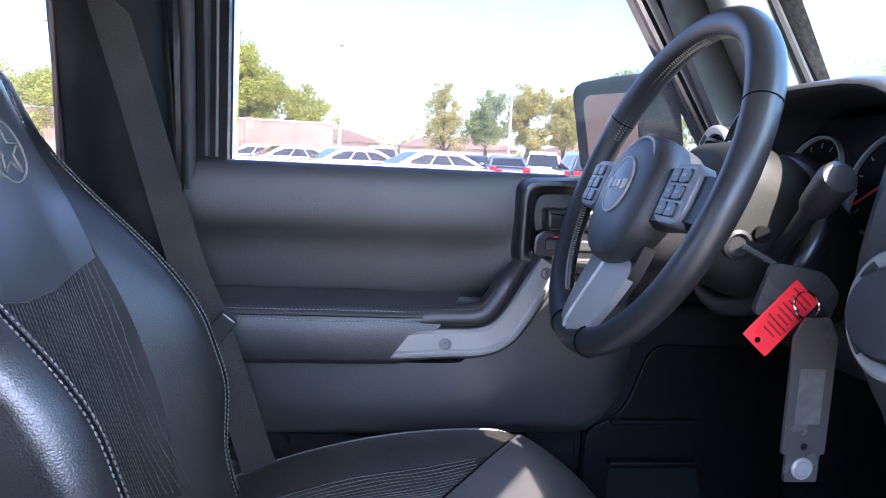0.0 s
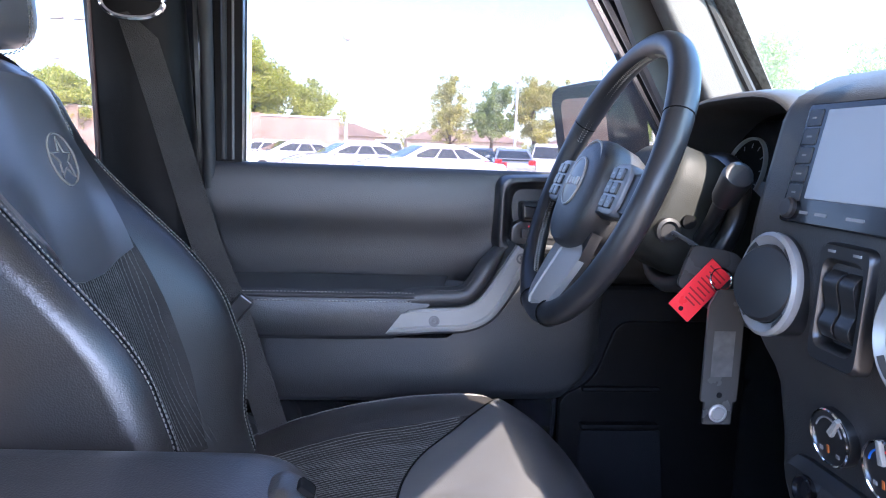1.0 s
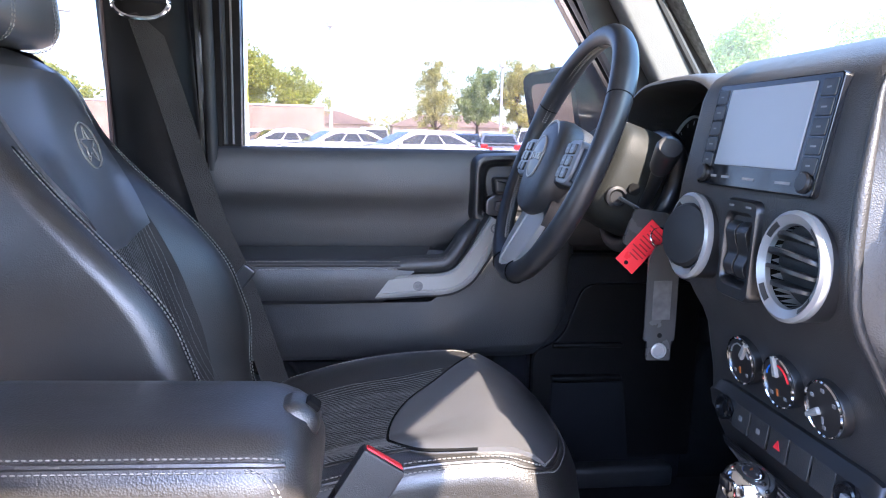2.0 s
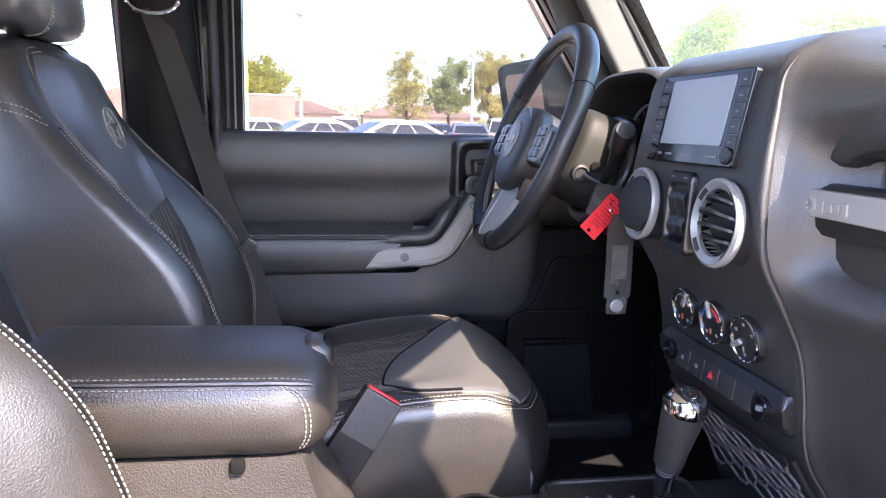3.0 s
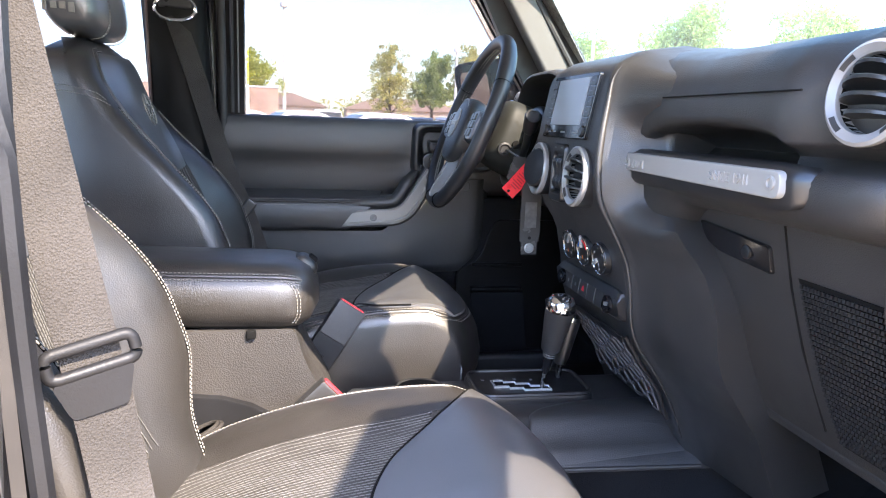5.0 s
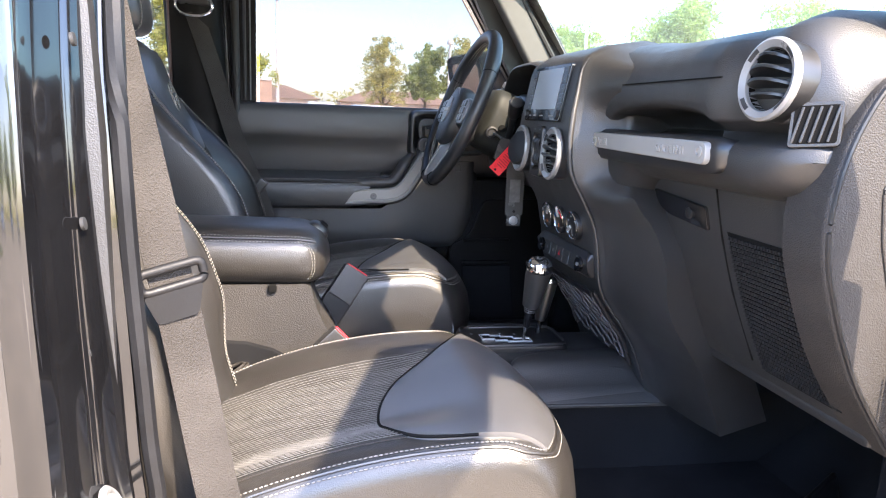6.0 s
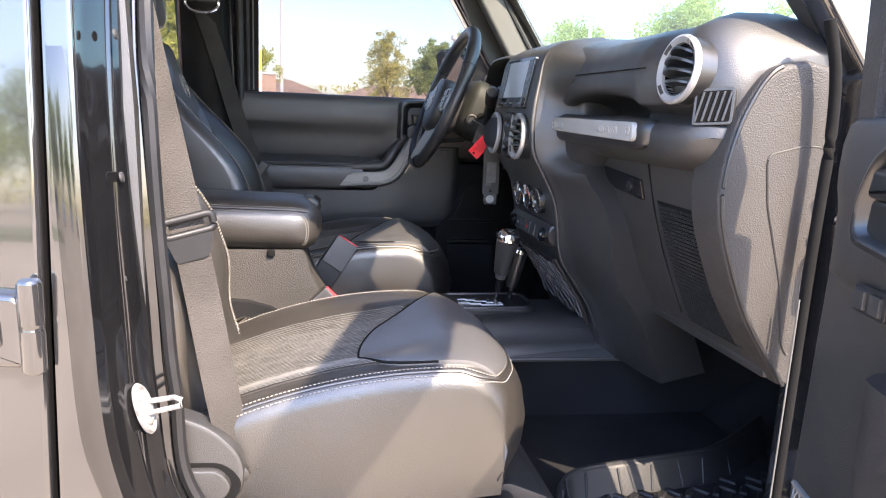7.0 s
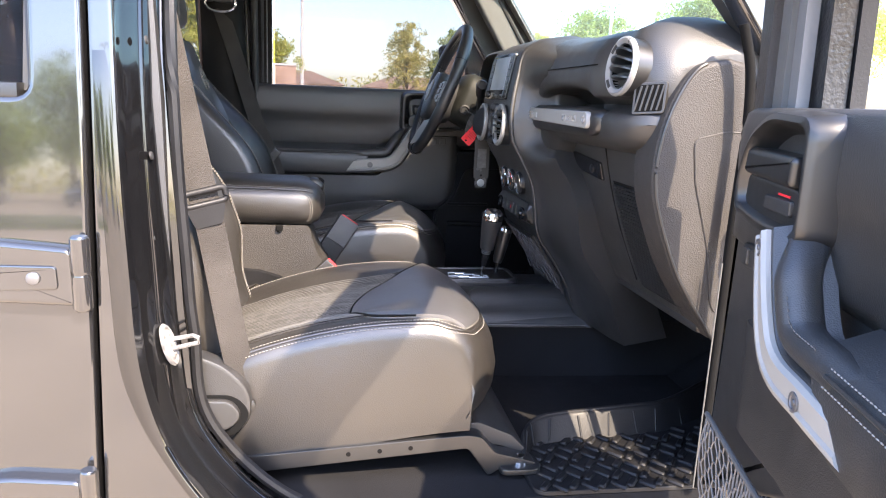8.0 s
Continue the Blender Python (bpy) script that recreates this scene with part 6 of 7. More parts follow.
part("pillar_strip", tube([Vector((-0.552, 0.680 - 0.05 * smoothstep(1.25, 1.74, z), z)) for z in (0.9, 1.2, 1.45, 1.74)], 0.004, 8), material("reddish seal edge", (0.05, 0.02, 0.019), 0.5), body)
part("kick_panel", box((0.34, 0.04, 0.50), (0.42, 0.735, 0.79), 0.012), CARPET, body)
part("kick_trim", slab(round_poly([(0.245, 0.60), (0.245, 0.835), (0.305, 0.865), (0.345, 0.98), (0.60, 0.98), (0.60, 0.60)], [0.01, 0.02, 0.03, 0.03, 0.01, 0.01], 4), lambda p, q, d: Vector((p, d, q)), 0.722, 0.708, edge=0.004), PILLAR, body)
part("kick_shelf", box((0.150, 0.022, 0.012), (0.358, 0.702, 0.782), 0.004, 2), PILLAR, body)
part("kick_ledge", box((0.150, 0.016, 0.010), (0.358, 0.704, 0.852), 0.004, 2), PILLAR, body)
part("kick_carpet", slab(round_poly([(0.285, 0.60), (0.285, 0.772), (0.44, 0.772), (0.46, 0.60)], 0.006, 3), lambda p, q, d: Vector((p, d, q)), 0.710, 0.702, edge=0.003), CARPET, body)
part("sill_trim", box((0.95, 0.07, 0.05), (0.08, 0.715, 0.565), 0.012, 3), PLASTIC, body)

belt_d = thing("seat_belt", (-0.45, 0.66, 1.5), "black webbing seat belt hanging at the driver pillar", "seat belt", "seat belts")
part("strap", tube(spline([(-0.487, 0.655, 1.475), (-0.44, 0.648, 1.33), (-0.375, 0.635, 1.12), (-0.332, 0.622, 1.02), (-0.29, 0.612, 0.90), (-0.235, 0.605, 0.72), (-0.22, 0.60, 0.62)], 6), 0, flat=(0.047, 0.0016), up=(0.25, -1, 0.15)), WEBBING, belt_d)
ringp = [Vector((-0.485 + 0.047 * math.copysign(abs(math.cos(t)) ** 0.8, math.cos(t)), 0.650, 1.490 + 0.027 * math.sin(t))) for t in [2 * math.pi * j / 36 for j in range(36)]]
part("shoulder_loop", tube(ringp, 0.0045, 8, loop=True), CHROME, belt_d)
part("loop_cover", box((0.085, 0.03, 0.075), (-0.485, 0.664, 1.525), 0.01, 3), PLASTIC_SMOOTH, belt_d)
TGM = Matrix.Translation((-0.322, 0.612, 1.012)) @ Matrix.Rotation(radians(38), 4, "Y")
tn = part("tongue", on(TGM, box((0.026, 0.012, 0.055), r=0.004)), PLASTIC_SMOOTH, belt_d)
part("tongue_plate", on(TGM @ Matrix.Translation((0.006, -0.002, -0.045)), box((0.018, 0.004, 0.045), r=0.002)), CHROME, tn)


def rear_door(name, s, label):
    R = thing(name, (-0.9, YC + s * 0.76, 0.6), label, "car door", kind="structure")
    def q(x, d, z):
        return Vector((x, YC + s * (0.80 - d - 0.066 * (z - 0.95)), z))
    skin = round_poly([(-0.462, 0.60), (-0.462, 1.42), (-0.527, 1.42), (-0.530, 1.197), (-1.42, 1.197), (-1.42, 0.85), (-1.25, 0.60)], [0.02, 0.01, 0.01, 0.025, 0.02, 0.1, 0.05], 5)
    part("door_skin", slab(skin, lambda p, r, d: q(p, d, r), 0.075, 0.0, edge=0.008, seg=3), PAINT, R)
    part("inner_trim", slab(round_poly([(-0.50, 0.64), (-0.50, 1.205), (-1.38, 1.205), (-1.38, 0.8), (-1.2, 0.64)], 0.03, 4), lambda p, r, d: q(p, d, r), 0.07, 0.10, edge=0.01), PLASTIC, R)
    opening = [(-0.532, 1.205), (-0.538, 1.69), (-0.57, 1.725), (-1.25, 1.735), (-1.37, 1.205)]
    pts = [Vector((a, 0, b)) for a, b in opening]
    for nm, d0, d1, w, mat, ins in (("window_frame", 0.02, 0.07, 0.035, PAINT, 0.0), ("window_seal", 0.03, 0.06, 0.02, SEAL, -0.015)):
        rings = []
        for i, v in enumerate(pts):
            d = (pts[min(i + 1, len(pts) - 1)] - pts[max(i - 1, 0)]).normalized()
            n = Vector((d.z, 0, -d.x))
            if n.dot(v - Vector((-0.92, 0, 1.45))) < 0:
                n = -n
            lean = 0.09 * (v.z - 1.225) / 0.5
            wide = 0.03 if w > 0.03 and i < 2 else 0.0
            a, b = v + n * ins, v + n * (ins + w + wide)
            rings.append([q(a.x, d0 + lean, a.z), q(b.x, d0 + lean, b.z), q(b.x, d1 + lean, b.z), q(a.x, d1 + lean, a.z)])
        part(nm, loft(rings), mat, R)
    part("belt_moulding", slab([(-0.545, 1.195), (-0.545, 1.215), (-1.36, 1.215), (-1.36, 1.195)], lambda p, r, d: q(p, d, r), 0.05, 0.003, edge=0.003), PLASTIC_SMOOTH, R)
    pane = part("window_pane", slab([(-0.52, 1.20), (-0.53, 1.69), (-1.25, 1.73), (-1.36, 1.20)], lambda p, r, d: q(p, 0.045 + d + 0.09 * (r - 1.225) / 0.5, r), 0.0, 0.004), SIDE_GLASS, R)
    pane.visible_shadow = False
    for z in (0.965, 0.635):
        arm = round_poly([(-0.475, z - 0.045), (-0.478, z + 0.035), (-0.58, z + 0.045), (-0.66, z + 0.03), (-0.70, z - 0.005), (-0.66, z - 0.035)], [0.008, 0.01, 0.02, 0.02, 0.02, 0.02], 4)
        hg = part("hinge_arm", slab(arm, lambda p, r, d: q(p, d, r), 0.005, -0.022, edge=0.007, seg=3), PAINT, R)
        inset = round_poly([(-0.495, z - 0.02), (-0.497, z + 0.012), (-0.60, z + 0.014), (-0.66, z - 0.004), (-0.60, z - 0.022)], 0.006, 3)
        part("hinge_inset", slab(inset, lambda p, r, d: q(p, d, r), -0.018, -0.026, edge=0.003), PAINT, hg)
        part("hinge_bolt", lathe([(0.0085, 0.0), (0.0085, 0.004), (0.006, 0.006), (0.0, 0.006)], Matrix.Translation(q(-0.525, -0.025, z - 0.004)) @ Matrix.Rotation(radians(-90 * s), 4, "X"), 14), SILVER_DARK, hg)
        part("hinge_knuckle", lathe([(0.010, -0.052), (0.013, -0.048), (0.013, -0.004), (0.0115, -0.002), (0.0115, 0.002), (0.013, 0.004), (0.013, 0.048), (0.010, 0.052)], Matrix.Translation(q(-0.468, -0.016, z)), 20), PAINT, hg)
    part("outside_handle", slab(round_poly([(-1.33, 1.09), (-1.33, 1.13), (-1.17, 1.13), (-1.17, 1.09)], 0.015, 4), lambda p, r, d: q(p, d, r), 0.0, -0.035, edge=0.01), PAINT, R)
    return R


rear_door("door_3", 1, "black rear door, closed, behind the driver seat")
rear_door("door_4", -1, "glossy black rear door, closed, with exposed hinges")

# ---- passenger side: door opening, striker, belt ----
# the body's black paint again, darkened here to keep the jamb in shade
JAMB_PAINT = material("darkened jamb paint", (0.005, 0.005, 0.0055), 0.09, vary=0.2, vary_scale=9, spec=0.6, coat=0.5, rough_vary=0.04)
def jamb():
    """The stepped edge of the opening, from the roof down and forward along the sill."""
    line = spline([(-0.430, 0, 1.75), (-0.428, 0, 1.40), (-0.422, 0, 1.12), (-0.413, 0, 0.95), (-0.408, 0, 0.866), (-0.398, 0, 0.798), (-0.377, 0, 0.727), (-0.344, 0, 0.662), (-0.304, 0, 0.606), (-0.255, 0, 0.555), (-0.195, 0, 0.512), (-0.12, 0, 0.486), (-0.04, 0, 0.477), (0.50, 0, 0.475)], 14)
    prof = [(0.62, -0.03), (0.79, -0.03), (0.800, -0.024), (0.800, -0.008), (0.797, 0.001), (0.784, 0.005), (0.776, 0.008), (0.770, 0.014), (0.752, 0.019), (0.746, 0.023), (0.741, 0.029), (0.716, 0.036), (0.703, 0.041), (0.700, 0.050), (0.694, 0.050), (0.690, 0.040), (0.66, 0.03)]
    out = []
    for i, v in enumerate(line):
        d = (line[min(i + 1, len(line) - 1)] - line[max(i - 1, 0)]).normalized()
        n = Vector((-d.z, 0, d.x))
        if n.dot(Vector((0.2, 0, 1.2)) - v) < 0:
            n = -n
        lean = 0.08 * smoothstep(1.22, 1.75, v.z) + 0.066 * (v.z - 0.95) * smoothstep(0.4, 0.5, v.z)
        k = 0.5 + 0.5 * smoothstep(0.66, 0.84, v.z)          # the step narrows along the sill
        out.append([Vector((v.x + n.x * o * k, YC - (y - lean), v.z + n.z * o * k)) for y, o in prof])
    return out, line
rings, jl = jamb()
part("door_jamb", loft(rings), JAMB_PAINT, body, smooth=50)
part("pillar_skin", slab([(-0.455, 0.55), (-0.455, 1.42), (-0.425, 1.42), (-0.420, 1.12), (-0.411, 0.95), (-0.406, 0.866), (-0.398, 0.80), (-0.388, 0.76), (-0.375, 0.727), (-0.36, 0.692), (-0.342, 0.662), (-0.302, 0.606), (-0.253, 0.555), (-0.195, 0.512), (-0.13, 0.488), (-0.13, 0.42), (-0.455, 0.42)], lambda p, r, d: Vector((p, YC - d + 0.066 * (r - 0.95), r)), 0.74, 0.7985, edge=0.006), PAINT, body)
part("pillar_upper", box((0.05, 0.05, 0.36), (-0.44, YC - 0.722, 1.56), 0.01, rot=(-11, 0, 0)), PAINT, body)
seal_line = []
for i, v in enumerate(jl):
    d = (jl[min(i + 1, len(jl) - 1)] - jl[max(i - 1, 0)]).normalized()
    n = Vector((-d.z, 0, d.x))
    if n.dot(Vector((0.2, 0, 1.2)) - v) < 0:
        n = -n
    k = 0.058 * (0.5 + 0.5 * smoothstep(0.66, 0.84, v.z))
    seal_line.append(Vector((v.x + n.x * k, YC - 0.692 + 0.10 * smoothstep(1.22, 1.75, v.z), v.z + n.z * k)))
part("door_seal", tube(seal_line, 0.009, 8), RUBBER, body)
rings = []
for z, x0, x1 in ((0.62, -0.56, -0.36), (0.95, -0.56, -0.375), (1.20, -0.555, -0.380), (1.50, -0.565, -0.40), (1.74, -0.57, -0.41)):
    yy = 0.69 - 0.06 * smoothstep(1.22, 1.74, z)
    rings.append([Vector((x, YC - y, z)) for x, y in ((x0, yy + 0.03), (x0, yy - 0.02), (x0 + 0.03, yy - 0.03), (x1 - 0.03, yy - 0.025), (x1, yy - 0.01), (x1, yy + 0.02))])
part("centre_pillar_trim", loft(rings), PLASTIC, body, smooth=60)
WHITE = material("chalky white grease", (0.17, 0.167, 0.160), 0.6, vary=0.55, vary_scale=90, grain=0.6, grain_scale=200)
strk = thing("door_striker", (-0.385, -0.72, 0.835), "white greased door striker on the black pillar", "door striker")
SMX = Matrix.Translation((-0.372, YC - 0.752, 0.840)) @ Matrix.Rotation(radians(75), 4, "Y") @ Matrix.Rotation(radians(20), 4, "X")
part("striker_plate", lathe([(0.022, -0.004), (0.0235, 0.0), (0.0215, 0.004), (0.0190, 0.0035), (0.0175, 0.0015), (0.0155, 0.0015), (0.0140, 0.005), (0.0110, 0.0065), (0.0085, 0.004), (0.0060, 0.004), (0.0050, 0.008), (0.0, 0.008)], SMX @ Matrix.Diagonal((1.45, 0.58, 1, 1)), 28), WHITE, strk)
part("striker_loop", tube([SMX @ Vector(v) for v in ((-0.007, 0.004, 0.0), (-0.007, 0.006, 0.04), (-0.002, 0.008, 0.046), (0.005, 0.006, 0.045), (0.007, 0.0, 0.0))], 0.0034, 8), WHITE, strk)
for z in (1.28, 1.12, 1.0, 0.74):
    part("plug", lathe([(0.006, 0.0), (0.006, 0.003), (0.0, 0.004)], Matrix.Translation((-0.392, YC - 0.735, z)) @ Matrix.Rotation(radians(80), 4, "Y"), 10), SEAL, body)

belt_p = thing("seat_belt", (-0.41, -0.6, 1.5), "black webbing seat belt hanging at the passenger pillar", "seat belt", "seat belts")
part("strap", tube(spline([(-0.435, -0.575, 1.53), (-0.405, -0.585, 1.36), (-0.355, -0.605, 1.12), (-0.325, -0.618, 0.98), (-0.295, -0.636, 0.82), (-0.272, -0.648, 0.715)], 6), 0, flat=(0.047, 0.0016), up=(0.45, -1, 0.2)), WEBBING, belt_p)
LM = Matrix.Translation((-0.336, -0.618, 1.045)) @ Matrix.Rotation(radians(22), 4, "Z") @ Matrix.Rotation(radians(-12), 4, "Y")
tp = part("tongue", tube([LM @ Vector((a, -0.001, b)) for a, b in round_poly([(-0.034, -0.010), (0.034, -0.010), (0.034, 0.012), (-0.034, 0.012)], 0.008, 5)], 0.0052, 10, loop=True), RUBBER, belt_p)
part("tongue_plate", slab(round_poly([(-0.026, -0.046), (0.018, -0.046), (0.030, -0.012), (-0.034, -0.012)], 0.006, 3), lambda p, q, d: LM @ Vector((p, d, q)), -0.005, 0.003, edge=0.0015), RUBBER, tp)
bl = lathe([(0.012, 0.0), (0.012, 0.006), (0.006, 0.008), (0.0, 0.008)], Matrix.Translation((-0.268, -0.652, 0.70)) @ Matrix.Rotation(radians(90), 4, "X"), 14)
part("anchor_bolt", bl, PLASTIC_SMOOTH, belt_p)

# hinge pillar beside the dash end
part("hinge_pillar", box((0.10, 0.10, 0.78), (0.612, YC - 0.705, 0.90), 0.015, 3), PAINT, body)
for z in (1.136, 1.084):
    part("pillar_bolt", lathe([(0.016, 0.0), (0.018, 0.004), (0.016, 0.008), (0.010, 0.010), (0.008, 0.006), (0.0, 0.007)], Matrix.Translation((0.565, YC - 0.752, z)) @ Matrix.Rotation(radians(125), 4, "X") @ Matrix.Rotation(radians(-35), 4, "Y"), 24), CHROME, body)
for z in (1.05, 0.72):
    part("door_hinge", box((0.06, 0.03, 0.075), (0.585, YC - 0.775, z), 0.01, 3), PAINT, body)
part("door_seal", tube(spline([(0.497, -0.735, 1.352), (0.517, -0.735, 1.285), (0.524, -0.735, 1.20), (0.522, -0.735, 1.10), (0.520, -0.735, 0.98), (0.519, -0.735, 0.75), (0.518, -0.735, 0.56)], 6), 0.008, 10), BLACK, body)
# pale tube painting the sunlit edge of the sill flange before the hinge pillar
part("flange_glint", tube([Vector((0.507, -0.7385, 0.56)), Vector((0.508, -0.7385, 0.75)), Vector((0.509, -0.7385, 0.97))], 0.0013, 6), TRIM_GREY, body)

# ---- ribbed rubber floor mat ----
mat_p = thing("floor_mat", (0.35, -0.45, 0.55), "black ribbed rubber floor mat in the passenger footwell", "floor mat")
edge_poly = round_poly([(0.222, -0.72), (0.222, -0.565), (0.28, -0.512), (0.42, -0.496), (0.60, -0.466), (0.76, -0.385), (0.80, -0.72)], [0.03, 0.03, 0.04, 0.05, 0.05, 0.03, 0.06], 5)
part("mat_base", slab(edge_poly, lambda p, r, d: Vector((p, r, d)), 0.546, 0.554, edge=0.003), RUBBER, mat_p)
wall_line = spline([(0.228, -0.63, 0.572), (0.243, -0.565, 0.585), (0.287, -0.520, 0.597), (0.394, -0.503, 0.602), (0.498, -0.490, 0.604), (0.585, -0.472, 0.606), (0.74, -0.385, 0.62)], 5)
rings = []
for v in wall_line:
    rings.append([Vector((v.x, v.y + a, b)) for a, b in ((-0.030, 0.552), (-0.006, v.z - 0.004), (0.0, v.z), (0.008, v.z - 0.002), (0.010, 0.547))])
part("mat_wall", loft(rings), RUBBER, mat_p)
part("mat_lip", tube([v + Vector((0, 0.004, 0.0)) for v in wall_line], 0.0042, 8), RUBBER, mat_p)
wb = bmesh.new()
box((0.0045, 0.005, 0.046), (0, 0, 0), 0.0015, 1, bm=wb)
buttress_me = finish(wb, "buttress", RUBBER)
for k in range(9):
    v = wall_line[5 + 3 * k] if 5 + 3 * k < len(wall_line) else wall_line[-1]
    bt = new("buttress", buttress_me)
    bt.parent = mat_p
    bt.matrix_parent_inverse = mat_p.matrix_world.inverted()
    bt.matrix_basis = pose(v.x, v.y - 0.017, 0.576, -27, 6 - 12 * (k % 2), 0)
rb = bmesh.new()
box((0.014, 0.032, 0.008), (0, 0, 0), 0.003, 1, bm=rb)
rib_me = finish(rb, "tread_block", RUBBER)
for i in range(20):
    for j in range(7):
        x, y = 0.245 + 0.027 * i + 0.010 * (j % 2), -0.705 + 0.034 * j - 0.008 * (i % 2)
        if y > -0.545 + 0.003 * i:
            continue
        rib = new("tread_block", rib_me)
        rib.parent = mat_p
        rib.matrix_parent_inverse = mat_p.matrix_world.inverted()
        rib.matrix_basis = pose(x, y, 0.556, 0, 0, 40 if (i + j) % 2 else -40)

# ---- the lot outside ----
TRUNK = material("tree bark", (0.12, 0.085, 0.06), 0.9, vary=0.3, vary_scale=3, grain=0.8, grain_scale=30)


def leaf_material(name, colour):
    m = material(name, colour, 0.6, vary=0.35, vary_scale=0.7)
    n, l = m.node_tree.nodes, m.node_tree.links
    tr = n.new("ShaderNodeBsdfTranslucent")
    tr.inputs[0].default_value = (colour[0] * 1.4, colour[1] * 1.5, colour[2] * 0.8, 1)
    mx = n.new("ShaderNodeMixShader")
    mx.inputs[0].default_value = 0.58
    l.new(n["Principled BSDF"].outputs[0], mx.inputs[1])
    l.new(tr.outputs[0], mx.inputs[2])
    l.new(mx.outputs[0], n["Material Output"].inputs[0])
    return m


LEAF_BRIGHT = leaf_material("bright green leaves", (0.46, 0.46, 0.13))
LEAF_DULL = leaf_material("olive leaves", (0.50, 0.46, 0.22))
LEAF_GREEN = leaf_material("green leaves", (0.34, 0.38, 0.18))


def tree(x, y, h, w, mat, seed, label, trunk=0.28, leaf=0.2, n=2600):
    rnd = random.Random(seed)
    T = thing("tree", (x, y, 0), label, "tree", "lot trees")
    bm = bmesh.new()
    top = h * 0.72
    tr = [Vector((x + rnd.uniform(-1, 1) * 0.03 * h * k / 4, y + rnd.uniform(-1, 1) * 0.03 * h * k / 4, top * k / 4)) for k in range(5)]
    tube(tr, [0.03 * h * (1 - 0.2 * k) for k in range(5)], 8, bm)
    tips = [tr[-1]]
    for k in range(20):
        a, u = rnd.uniform(0, 6.28), rnd.uniform(trunk + 0.05, 0.98)
        s = tr[min(int(u * 4), 3)].lerp(tr[min(int(u * 4) + 1, 4)], u * 4 - int(u * 4))
        r = w * 0.5 * rnd.uniform(0.55, 1.0) * (1.1 - 0.5 * u)
        e = s + Vector((math.cos(a) * r, math.sin(a) * r, h * rnd.uniform(0.08, 0.24)))
        m = s.lerp(e, 0.5) + Vector((0, 0, 0.03 * h))
        tube([s, m, e], [0.009 * h, 0.006 * h, 0.002 * h], 6, bm)
        tips += [e, m]
    part("trunk", bm, TRUNK, T)
    gen = np.random.default_rng(seed)
    t0 = np.array([tuple(t) for t in tips])
    cen = np.repeat(t0, 4, axis=0) + gen.normal(0, 1, (len(t0) * 4, 3)) * np.array([w * 0.10, w * 0.10, h * 0.05])
    rad = w * gen.uniform(0.07, 0.17, len(cen))
    count = int(n * 7)
    pick = gen.integers(0, len(cen), count)
    d = gen.normal(0, 1, (count, 3)) * np.array([1, 1, 0.8])
    d = d / np.linalg.norm(d, axis=1)[:, None]
    p = cen[pick] + d * (rad[pick] * gen.uniform(0.2, 1.0, count) ** 0.6)[:, None]
    keep = p[:, 2] > h * trunk * 0.8
    p, d = p[keep], d[keep]
    a = gen.normal(0, 1, p.shape)
    a = a / np.linalg.norm(a, axis=1)[:, None]
    b = np.cross(a, d + gen.normal(0, 0.5, p.shape))
    b = b / np.maximum(np.linalg.norm(b, axis=1), 1e-6)[:, None]
    sz = (leaf * 0.48 * gen.uniform(0.6, 1.3, len(p)))[:, None]
    verts = np.stack([p - a * sz, p + b * sz * 0.6, p + a * sz, p - b * sz * 0.6], axis=1).reshape(-1, 3)
    faces = np.arange(len(verts)).reshape(-1, 4)
    me = bpy.data.meshes.new("crown")
    me.from_pydata(verts.tolist(), [], faces.tolist())
    me.materials.append(mat)
    ob = new("crown", me)
    ob.parent = T
    ob.matrix_parent_inverse = T.matrix_world.inverted()
    tagged(ob, kind="stuff")
    return T


tree(-7.4, 45.0, 9.2, 4.6, LEAF_BRIGHT, 1, "broad bright green tree beyond the lot wall", 0.2, 0.22, 3600)
tree(-3.9, 46.6, 5.4, 3.6, LEAF_BRIGHT, 2, "small bright green tree beside the wall", 0.42, 0.18, 1600)
tree(7.9, 75.0, 9.2, 4.6, LEAF_DULL, 3, "thin olive tree at the far lot edge", 0.2, 0.22, 1500)
tree(12.4, 75.0, 9.2, 4.4, LEAF_GREEN, 4, "upright green tree at the far lot edge", 0.25, 0.26, 2400)
tree(16.8, 75.0, 9.3, 4.8, LEAF_DULL, 5, "upright olive tree at the far lot edge", 0.25, 0.26, 2400)
tree(20.9, 75.0, 9.4, 4.8, LEAF_DULL, 6, "upright olive tree at the far lot edge", 0.25, 0.26, 2400)
tree(25.6, 76.0, 9.0, 4.8, LEAF_DULL, 7, "upright olive tree at the far lot edge", 0.25, 0.26, 2000)
tree(24.8, 44.0, 9.6, 8.5, LEAF_GREEN, 8, "broad green tree ahead of the car", 0.25, 0.24, 4200)
tree(23.0, 58.0, 9.8, 7.5, LEAF_GREEN, 9, "broad green tree ahead of the car", 0.25, 0.26, 3000)
tree(31.0, 40.0, 10.5, 8.0, LEAF_GREEN, 10, "broad green tree ahead of the car", 0.25, 0.26, 3000)
tree(-15.0, 35.5, 5.0, 4.2, LEAF_BRIGHT, 11, "bright green tree behind the lot wall", 0.2, 0.2, 2200)
tree(-24.0, 52.0, 6.0, 5.0, LEAF_BRIGHT, 12, "bright green tree behind the lot wall", 0.2, 0.22, 1600)
tree(19.0, 25.0, 3.4, 4.0, LEAF_BRIGHT, 13, "low bright green tree beside the lot", 0.2, 0.16, 1800)
